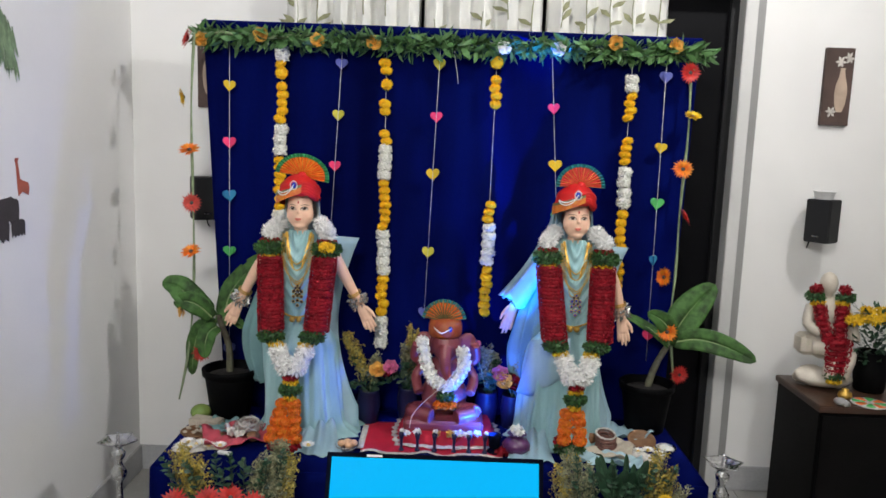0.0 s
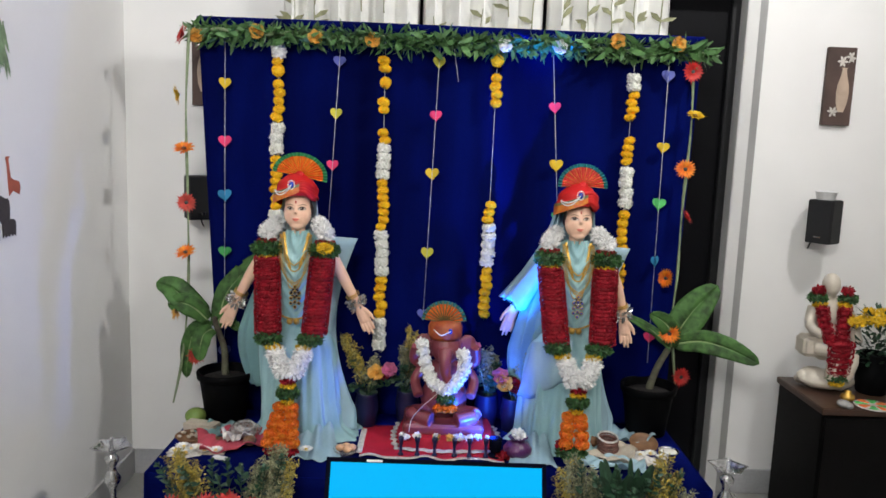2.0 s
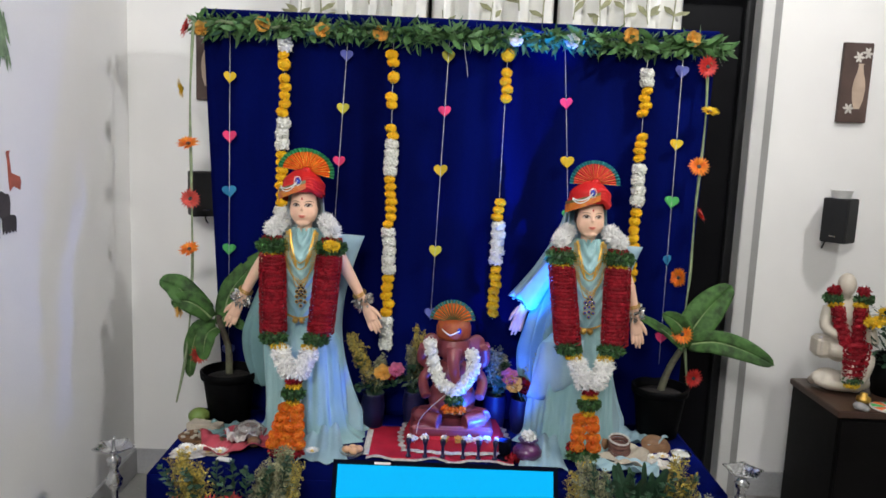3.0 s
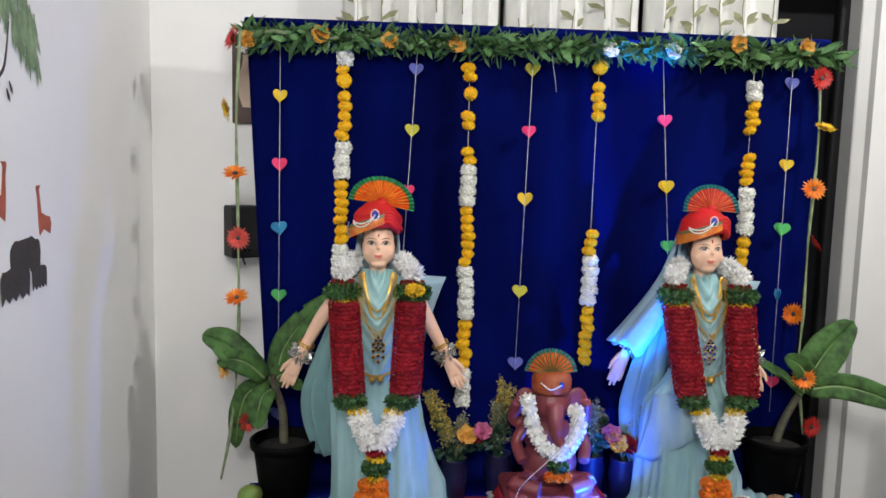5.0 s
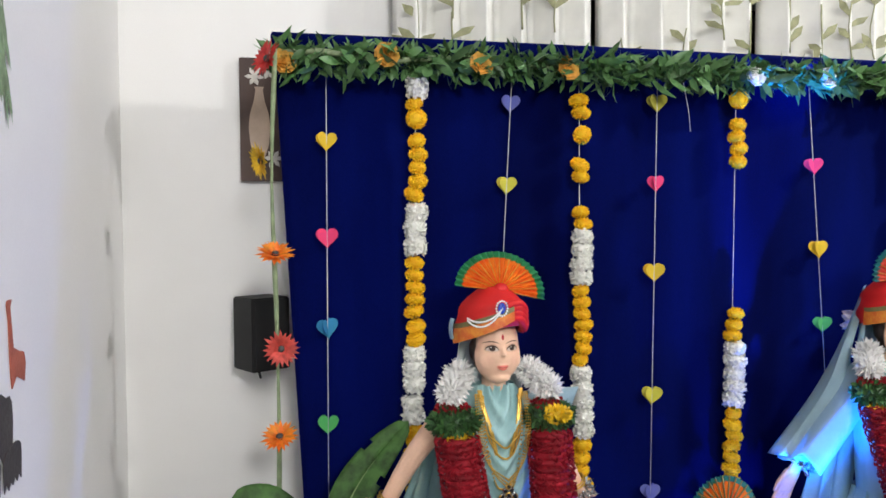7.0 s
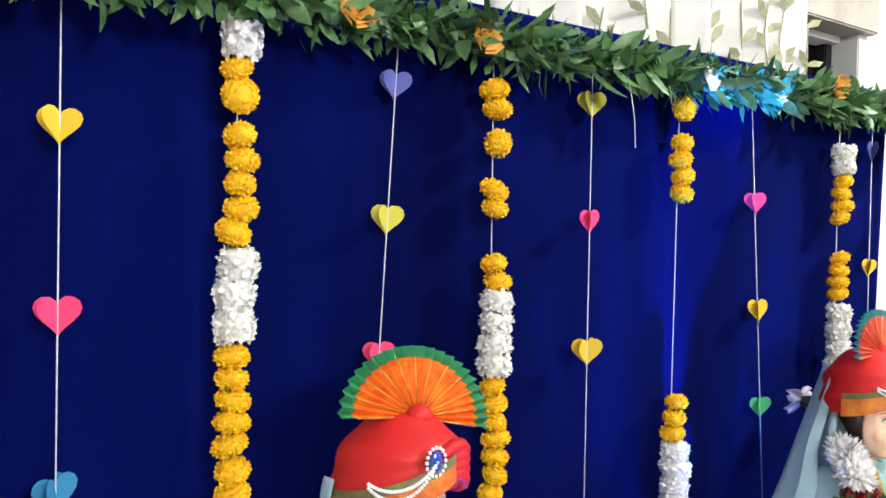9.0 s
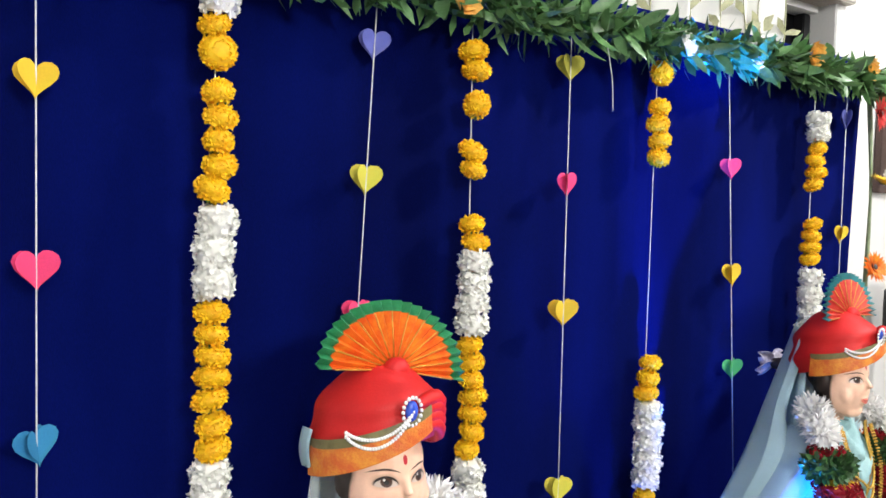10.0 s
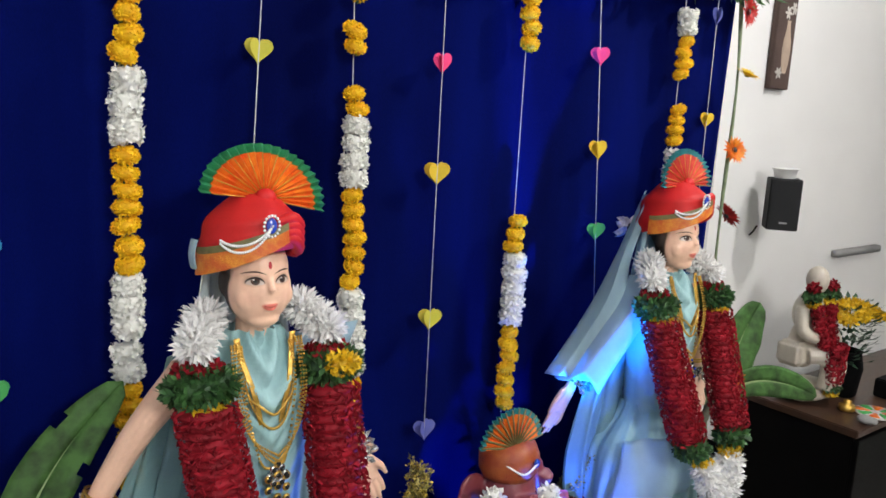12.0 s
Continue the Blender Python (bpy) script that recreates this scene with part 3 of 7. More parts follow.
# ---- marigold strings ----
MARI_MESH, WHITE_MESH = [], []
for s in range(3):
    r2 = random.Random(40 + s)
    bm = B()
    ball(bm, (0, 0, 0), (0.0208, 0.0208, 0.0136), 16, 10)
    for ring in range(7):
        z = -0.9 + 0.3 * ring
        n = 34 if abs(z) < 0.7 else 20
        for i in range(n):
            a = 2 * math.pi * (i + 0.5 * (ring % 2)) / n + r2.uniform(-0.1, 0.1)
            q = math.sqrt(max(0.05, 1 - z * z * 0.92))
            w = Vector((math.cos(a) * q + r2.uniform(-0.3, 0.3), math.sin(a) * q + r2.uniform(-0.3, 0.3), z * 1.5 + r2.uniform(-0.6, 0.6)))
            petal(bm, Vector((math.cos(a) * q * 0.0182, math.sin(a) * q * 0.0182, z * 0.0122)), w, w.cross(Vector((r2.uniform(-1, 1), r2.uniform(-1, 1), r2.uniform(-1, 1)))), r2.uniform(0.0042, 0.0066), 0.0052, r2.uniform(-0.9, 0.9))
    for i in range(5):          # green calyx tips below the bloom
        a = 1.26 * i
        petal(bm, Vector((0.004 * math.cos(a), 0.004 * math.sin(a), -0.012)), Vector((math.cos(a), math.sin(a), -0.9)), Vector((-math.sin(a), math.cos(a), 0)), 0.009, 0.005, 0.3, 1)
    MARI_MESH.append(mesh_of("marigold", bm, [MARI, TUFT]))
    bm = B()
    tube(bm, [(0, 0, -0.0155), (0, 0, -0.013), (0, 0, 0.013), (0, 0, 0.0155)], [0.012, 0.0185, 0.0185, 0.012], 12)
    lump = [Vector((r2.uniform(-1, 1), r2.uniform(-1, 1), r2.uniform(-1, 1))) for _ in range(5)]
    for i in range(66):
        z = -0.97 + 1.94 * (i + 0.5) / 66
        a = i * 2.4 + r2.uniform(-0.5, 0.5)
        d = Vector((math.cos(a), math.sin(a), z))
        q = math.sqrt(1 - 0.45 * z * z) * (0.93 + 0.07 * max(d.dot(l) for l in lump)) + r2.uniform(-0.09, 0.07)
        c = Vector((d.x * 0.0200 * q, d.y * 0.0200 * q, z * 0.0155))
        out = Vector((d.x, d.y, r2.uniform(-0.9, 0.9) + 0.6 * z)).normalized()
        sd = out.cross(Vector((r2.uniform(-0.5, 0.5), 0.1, 1))).normalized()
        up = out.cross(sd)
        for k in range(4):
            b = 2 * math.pi * k / 4 + i
            w = (math.cos(b) * sd + math.sin(b) * up + r2.uniform(0.3, 1.3) * out)
            petal(bm, c, w, w.cross(out), r2.uniform(0.0055, 0.0095), r2.uniform(0.0045, 0.0075), r2.uniform(-0.8, 0.8))
    WHITE_MESH.append(mesh_of("white_blossom", bm, WHITEFL))


def flower_string(x_top, x_low, top, runs, seed, label):
    """runs: (kind, upper height, lower height, count); kinds: m marigold, w white blossom."""
    r = random.Random(seed)
    low = min(q[2] for q in runs)
    g = thing("flower_string", (x_low, 2.73, low), label, "flower garland", "hanging flower strings")

    def xat(z):
        return x_top + (x_low - x_top) * (top - z) / (top - low)
    bm = B()
    tube(bm, [(x_top, front(x_top), top), (xat(0.5 * (top + low)), front(x_low), 0.5 * (top + low)), (x_low, front(x_low), low - 0.012)], 0.0009, 5)
    part("string", bm, THREAD, g)
    for kind, z0, z1, n in runs:
        for i in range(n):
            z = z0 + (z1 - z0) * (i + 0.5) / n
            h = abs(z1 - z0) / n
            if kind == "m":
                s = r.uniform(0.82, 0.98)
                piece("marigold", r.choice(MARI_MESH), g, put((xat(z) + r.uniform(-0.0055, 0.0055), front(x_low) - 0.008, z), (r.uniform(-20, 20), r.uniform(-20, 20), r.uniform(0, 360)), (s, s, max(0.75, h / 0.0285))))
            elif kind == "f":
                piece("marigold", r.choice(MARI_MESH), g, put((xat(z), front(x_low) - 0.01, z), (90, r.uniform(-20, 20), 0), 1.0))
            else:
                piece("white_blossom", r.choice(WHITE_MESH), g, put((xat(z) + r.uniform(-0.003, 0.003), front(x_low) - 0.01, z), (r.uniform(-12, 12), r.uniform(-12, 12), r.uniform(0, 360)), (r.uniform(0.94, 1.06), r.uniform(0.94, 1.06), h / 0.033)))


flower_string(-0.582, -0.597, 1.70, [("w", 1.665, 1.622, 1), ("m", 1.620, 1.597, 1), ("f", 1.595, 1.560, 1), ("m", 1.545, 1.405, 5), ("w", 1.40, 1.293, 3), ("m", 1.288, 1.160, 5), ("m", 1.155, 1.100, 2),
                                      ("w", 1.10, 1.003, 3), ("w", 0.994, 0.936, 2), ("m", 0.933, 0.75, 7), ("w", 0.74, 0.66, 2)], 1, "marigold and white blossom string, thickly threaded, hanging on velvet")
flower_string(-0.22, -0.212, 1.70, [("m", 1.636, 1.585, 2), ("m", 1.567, 1.533, 1), ("m", 1.497, 1.447, 2), ("m", 1.393, 1.343, 2), ("w", 1.342, 1.222, 4), ("m", 1.22, 1.042, 7), ("w", 1.04, 0.881, 5), ("m", 0.878, 0.729, 5), ("w", 0.727, 0.61, 3)],
              2, "long marigold and white blossom string hanging on velvet")
flower_string(0.163, 0.157, 1.70, [("f", 1.655, 1.618, 1), ("m", 1.593, 1.482, 4), ("m", 1.158, 1.082, 3), ("w", 1.08, 0.929, 5), ("m", 0.925, 0.745, 7)], 3, "sparse marigold and white blossom string with bare thread")
flower_string(0.628, 0.624, 1.70, [("w", 1.61, 1.552, 2), ("m", 1.55, 1.454, 4), ("m", 1.397, 1.304, 4), ("w", 1.295, 1.155, 4), ("m", 1.145, 0.997, 5), ("m", 0.99, 0.86, 5)], 4, "marigold and white blossom string beside the paper hearts")

# ---- paper hearts on threads ----


def heart_mesh(name, m):
    bm = B()
    line = []
    for i in range(13):
        t = math.pi * i / 12
        x = 16 * math.sin(t) ** 3
        z = 13 * math.cos(t) - 5 * math.cos(2 * t) - 2 * math.cos(3 * t) - math.cos(4 * t)
        line.append((x / 32, z / 32))
    for a in (24, 156, 204, 336):
        ca, sa = math.cos(radians(a)), math.sin(radians(a))
        pts = [Vector((x * ca, x * sa, z)) for x, z in line]
        nrm = Vector((-sa, ca, 0))
        outline(bm, pts, 0.012, nrm)
    return mesh_of(name, bm, m, False)


HEART = {c: heart_mesh("heart", m) for c, m in HEARTS.items()}


def heart_string(xs, top, low, hearts, seed, label, lean=0.0):
    r = random.Random(seed)
    x_top, x_low = xs
    g = thing("heart_string", (x_low, 2.735, low), label, "paper hearts", "heart strings")

    def xat(z):
        return x_top + (x_low - x_top) * (top - z) / (top - low)
    bm = B()
    tube(bm, [(x_top, front(x_top), top), (x_low, front(x_low) - lean, low)], 0.0009, 5)
    part("thread", bm, THREAD, g)
    for c, z, *spin in hearts:
        piece("heart", HEART[c], g, put((xat(z), front(x_low) - lean * (top - z) / (top - low), z), (r.uniform(-6, 6), r.uniform(-5, 5), spin[0] if spin else r.uniform(-14, 14)), r.uniform(0.043, 0.049)))


heart_string((-0.769, -0.774), 1.69, 0.56, [("yellow", 1.53), ("pink", 1.332), ("blue", 1.144, 40), ("green", 0.942), ("violet", 0.578)], 1, "five folded paper hearts on a white thread")
heart_string((-0.372, -0.410), 1.69, 0.95, [("violet", 1.617), ("lime", 1.441), ("pink", 1.263)], 2, "violet, lime and pink paper hearts on a thread")
heart_string((-0.033, -0.060), 1.69, 0.73, [("olive", 1.626), ("pink", 1.446, 25), ("yellow", 1.247), ("lime", 0.971), ("violet", 0.752)], 3, "five folded paper hearts hanging above the idol", 0.03)
heart_string((0.350, 0.415), 1.69, 0.9, [("pink", 1.489), ("yellow", 1.293), ("green", 1.113)], 4, "pink, yellow and green paper hearts on a slanting thread")
heart_string((0.744, 0.750), 1.69, 0.60, [("violet", 1.608, 30), ("yellow", 1.367), ("green", 1.173), ("blue", 0.971, 60), ("pink", 0.696)], 5, "five folded paper hearts near the backdrop edge")

# ---- gerbera strands at both sides ----


def gerbera_mesh(m, rng):
    bm = B()
    for ring, (n, ln, tilt) in enumerate(((20, 0.034, 0.18), (18, 0.028, 0.45), (12, 0.014, 0.9))):
        for i in range(n):
            a = 2 * math.pi * (i + 0.5 * ring) / n
            w = Vector((math.cos(a), math.sin(a), tilt + rng.uniform(-0.12, 0.12)))
            petal(bm, w.normalized() * 0.004, w, Vector((-math.sin(a), math.cos(a), 0)), ln * rng.uniform(0.9, 1.08), 0.0085, 0.25)
    ball(bm, (0, 0, 0.004), (0.008, 0.008, 0.006), 10, 6)
    for f in bm.faces[-60:]:
        f.material_index = 1
    return mesh_of("gerbera", bm, [m, DECAL_DARK])


GERB = {k: gerbera_mesh(m, rng) for k, m in dict(red=REDFL, yellow=YELLOWFL, orange=ORANGEFL, coral=CORALFL, peach=PEACHFL).items()}


def strand(line, blooms, label, seed):
    r = random.Random(seed)
    g = thing("gerbera_strand", line[-1], label, "flower strand", "gerbera strands")
    bm = B()
    tube(bm, bend(line, 24), [0.0042 + 0.0012 * math.sin(i) for i in range(25)], 7)
    part("stem", bm, STEM, g)
    for k, x, y, z, way in blooms:
        piece("gerbera", GERB[k], g, aim((x, y, z), way, r.uniform(0, 60), r.uniform(0.9, 1.05)))


strand([(-0.872, 2.70, 1.70), (-0.882, 2.69, 1.45), (-0.876, 2.68, 1.15), (-0.876, 2.68, 0.85), (-0.89, 2.66, 0.60), (-0.92, 2.64, 0.42)],
       [("red", -0.885, 2.68, 1.675, (-0.9, -0.6, 0.3)), ("yellow", -0.898, 2.67, 1.482, (-0.8, -0.35, -0.2)), ("orange", -0.878, 2.655, 1.30, (0.05, -0.55, 0.85)),
        ("coral", -0.87, 2.65, 1.122, (0.1, -1, 0.1)), ("orange", -0.874, 2.65, 0.95, (-0.1, -0.6, 0.75)), ("peach", -0.905, 2.65, 0.745, (-0.7, -0.6, 0.2)), ("coral", -0.846, 2.65, 0.59, (0.6, -0.7, 0.1))],
       "strand of red, yellow and orange gerberas tied along a stem", 5)
strand([(0.822, 2.71, 1.69), (0.832, 2.70, 1.45), (0.825, 2.70, 1.15), (0.827, 2.70, 0.93), (0.82, 2.69, 0.75), (0.85, 2.68, 0.5)],
       [("red", 0.816, 2.685, 1.622, (0.1, -1, 0.0)), ("yellow", 0.836, 2.68, 1.474, (0.1, -0.5, 0.95)), ("orange", 0.817, 2.68, 1.295, (-0.2, -0.9, 0.25)),
        ("red", 0.834, 2.69, 1.13, (0.75, -0.25, 0.5)), ("orange", 0.782, 2.67, 0.918, (-0.9, -0.5, 0.15)), ("orange", 0.782, 2.592, 0.742, (-0.35, -0.9, 0.1)), ("red", 0.855, 2.66, 0.57, (0.1, -1, 0.1))],
       "strand of red, yellow and orange gerberas at the drape's edge", 6)

bm = B()
tube(bm, bend([(0.015, 2.71, 1.668), (0.02, 2.705, 1.63), (0.026, 2.705, 1.60), (0.032, 2.708, 1.56)], 12), 0.0008, 5)
single("loose_thread", bm, THREAD, (0.02, 2.705, 1.56), "loose white thread end dangling from the garland", "thread")

# ---- dressed display figures ----


def painted(name, skin, hair, eye_z, cx, cy, mouth_z):
    """Glossy skin-tone paint with brows, eyes and lips painted on the front of the head."""
    m = mat(name, skin, 0.42, 0.08, 12, 0.05, 200, coat=0.1)
    nt = m.node_tree
    n, k = nt.nodes, nt.links.new
    p = n["Principled BSDF"]
    cur = p.inputs["Base Color"].links[0].from_socket
    sep = n.new("ShaderNodeSeparateXYZ")
    k(n["Texture Coordinate"].outputs["Object"], sep.inputs[0])

    def op(kind, a, b=0.0, clamp=False):
        q = n.new("ShaderNodeMath")
        q.operation, q.use_clamp = kind, clamp
        for i, v in enumerate((a, b)):
            if isinstance(v, (int, float)):
                q.inputs[i].default_value = v
            else:
                k(v, q.inputs[i])
        return q.outputs[0]
    front = op("MULTIPLY", op("SUBTRACT", cy - 0.005, sep.outputs[1]), 400, True)

    def dot(x, z, rx, rz, colour, bow=0.0, sharp=6.0):
        nonlocal cur
        dx = op("DIVIDE", op("SUBTRACT", sep.outputs[0], x), rx)
        zz = op("SUBTRACT", sep.outputs[2], z)
        if bow:
            zz = op("ADD", zz, op("MULTIPLY", op("MULTIPLY", dx, dx), bow))
        dz = op("DIVIDE", zz, rz)
        d = op("ADD", op("MULTIPLY", dx, dx), op("MULTIPLY", dz, dz))
        f = op("MULTIPLY", op("MULTIPLY", op("SUBTRACT", 1.0, d), sharp, True), front)
        mx = n.new("ShaderNodeMix")
        mx.data_type = "RGBA"
        k(f, mx.inputs["Factor"])
        k(cur, mx.inputs["A"])
        mx.inputs["B"].default_value = (*colour, 1)
        cur = mx.outputs["Result"]
    # hair over the sides and back of the head
    hf = op("MULTIPLY", op("MULTIPLY", op("ADD", sep.outputs[1], 0.034), 250, True), op("MULTIPLY", op("SUBTRACT", sep.outputs[2], mouth_z - 0.022), 120, True))
    hm = n.new("ShaderNodeMix")
    hm.data_type = "RGBA"
    k(hf, hm.inputs["Factor"])
    k(cur, hm.inputs["A"])
    hm.inputs["B"].default_value = (*hair, 1)
    cur = hm.outputs["Result"]
    for s in (-1, 1):
        ex = cx + s * 0.0190
        dot(cx + s * 0.0475, eye_z + 0.016, 0.0095, 0.026, hair, 0, 1.2)
        dot(cx + s * 0.025, mouth_z + 0.013, 0.013, 0.011, (0.72, 0.33, 0.25), 0, 0.25)
        dot(ex, eye_z + 0.001, 0.0155, 0.0092, (0.40, 0.20, 0.14), 0.003, 0.7)
        dot(ex, eye_z + 0.0020, 0.0126, 0.0050, (0.016, 0.010, 0.008), 0.0042, 3)
        dot(ex, eye_z - 0.0006, 0.0110, 0.0040, (0.56, 0.44, 0.37), 0.002)
        dot(ex, eye_z + 0.0000, 0.0056, 0.0048, (0.060, 0.022, 0.010))
        dot(ex, eye_z + 0.0000, 0.0026, 0.0026, (0.008, 0.005, 0.004))
        # glint in the eye, painted as a pale dot
        dot(ex - 0.002, eye_z + 0.0024, 0.0013, 0.0013, (0.7, 0.65, 0.6))
        dot(ex + s * 0.001, eye_z + 0.0130, 0.0160, 0.0012, (0.06, 0.03, 0.02), 0.0050, 2)
    dot(cx, mouth_z + 0.0006, 0.0125, 0.0056, (0.70, 0.17, 0.12), -0.0026, 2)
    dot(cx, mouth_z + 0.0010, 0.0094, 0.0005, (0.22, 0.03, 0.03), -0.0024)
    dot(cx, eye_z + 0.021, 0.0026, 0.0052, (0.45, 0.01, 0.02))
    k(cur, p.inputs["Base Color"])
    return m


def hand(bm, wrist, tip, side):
    """Palm, four fingers and a thumb from the wrist to the fingertips."""
    wrist, tip = Vector(wrist), Vector(tip)
    d = (tip - wrist)
    ln = d.length
    d.normalize()
    across = d.cross(Vector((0, 1, 0))).normalized() * side
    tube(bm, [wrist, wrist + d * ln * 0.25, wrist + d * ln * 0.55], [0.0125, 0.019, 0.021], 10, 0.5)
    for i in range(4):
        o = across * (-0.0145 + 0.0097 * i)
        reach = (0.88, 1.0, 0.97, 0.84)[i]
        tube(bm, [wrist + d * ln * 0.48 + o * 0.95, wrist + d * ln * 0.72 + o * 1.15 + Vector((0, -0.004, 0)), wrist + d * ln * reach + o * 1.2 + Vector((0, -0.002, 0))], [0.0062, 0.0058, 0.0036], 7)
    tube(bm, [wrist + d * ln * 0.2 - across * 0.014, wrist + d * ln * 0.42 - across * 0.027 + Vector((0, -0.006, 0)), wrist + d * ln * 0.6 - across * 0.03 + Vector((0, -0.008, 0))], [0.0075, 0.0066, 0.004], 7)


def figure(cx, arms, skin, name_label):
    """The bare display figure: one plain mesh with head, neck, trunk, arms and hands."""
    bm = B()
    hz = 1.118
    ball(bm, (cx, 2.548, hz + 0.022), (0.0435, 0.052, 0.050), 20, 14)
    ball(bm, (cx, 2.538, hz - 0.006), (0.0450, 0.0435, 0.050), 24, 16)
    ball(bm, (cx, 2.522, hz - 0.043), (0.0235, 0.0195, 0.0135), 14, 10)
    tube(bm, [(cx, 2.501, hz + 0.020), (cx, 2.494, hz + 0.008), (cx, 2.488, hz - 0.001)], [0.0034, 0.0042, 0.0052], 10)
    for s in (-1, 1):
        ball(bm, (cx + s * 0.0046, 2.4985, hz - 0.0035), (0.0036, 0.0044, 0.0032), 10, 8)
        ball(bm, (cx + s * 0.0435, 2.551, hz + 0.004), (0.006, 0.013, 0.019), 10, 8)
        ball(bm, (cx + s * 0.022, 2.516, hz - 0.012), (0.0190, 0.013, 0.019), 12, 10)
    ball(bm, (cx, 2.4975, hz - 0.0205), (0.0105, 0.0050, 0.0034), 12, 8)
    ball(bm, (cx, 2.4985, hz - 0.0265), (0.0085, 0.0050, 0.0036), 12, 8)
    tube(bm, [(cx, 2.56, hz - 0.10), (cx, 2.553, hz - 0.03)], 0.024, 12)
    ball(bm, (cx, 2.565, 0.985), (0.098, 0.042, 0.055), 18, 10)
    ball(bm, (cx, 2.565, 0.87), (0.075, 0.045, 0.14), 18, 12)
    for side, (sh, el, wr, tip) in zip((1, -1), arms):
        tube(bm, bend([sh, el, wr], 10), [0.026 - 0.0012 * i for i in range(11)], 12)
        hand(bm, wr, tip, side)
    tube(bm, [(cx, 2.565, 0.362), (cx, 2.565, 0.8)], [0.055, 0.05], 12)
    ob = single("display_mannequin", bm, skin, (cx, 2.565, 0.36), name_label, "mannequin", "dressed mannequins")
    rm = ob.modifiers.new("skin", "REMESH")
    rm.mode, rm.voxel_size, rm.use_smooth_shade = "VOXEL", 0.0022, True
    sm = ob.modifiers.new("soft", "SMOOTH")
    sm.factor, sm.iterations = 0.5, 6
    return ob


def arm_pts(cx, spec):
    return [[(cx + x, y, z) for x, y, z in a] for a in spec]


SPEC_A = [[(-0.088, 2.565, 1.0), (-0.155, 2.585, 0.91), (-0.215, 2.60, 0.80), (-0.262, 2.61, 0.70)], [(0.09, 2.565, 1.0), (0.14, 2.575, 0.91), (0.195, 2.59, 0.805), (0.245, 2.60, 0.70)]]
SPEC_B = [[(-0.088, 2.565, 1.0), (-0.130, 2.59, 0.925), (-0.180, 2.622, 0.825), (-0.212, 2.668, 0.695)], [(0.09, 2.565, 1.0), (0.145, 2.57, 0.91), (0.178, 2.575, 0.80), (0.196, 2.575, 0.69)]]
CA, CB = -0.475, 0.437


def local(cx):
    return cx, 2.565, 0.36


def paint_for(name, cx):
    # the object's own origin stands at the figure's base, so its features are given from there
    return painted(name, (0.86, 0.54, 0.38), (0.022, 0.013, 0.009), 1.118 + 0.012 - 0.36, 0.0, -0.02, 1.0945 - 0.36)


figure(CA, arm_pts(CA, SPEC_A), paint_for("painted_skin", CA), "pale glossy display mannequin with outstretched open palms")
figure(CB, arm_pts(CB, SPEC_B), paint_for("painted_skin_b", CB), "pale glossy display mannequin with lowered open palms")


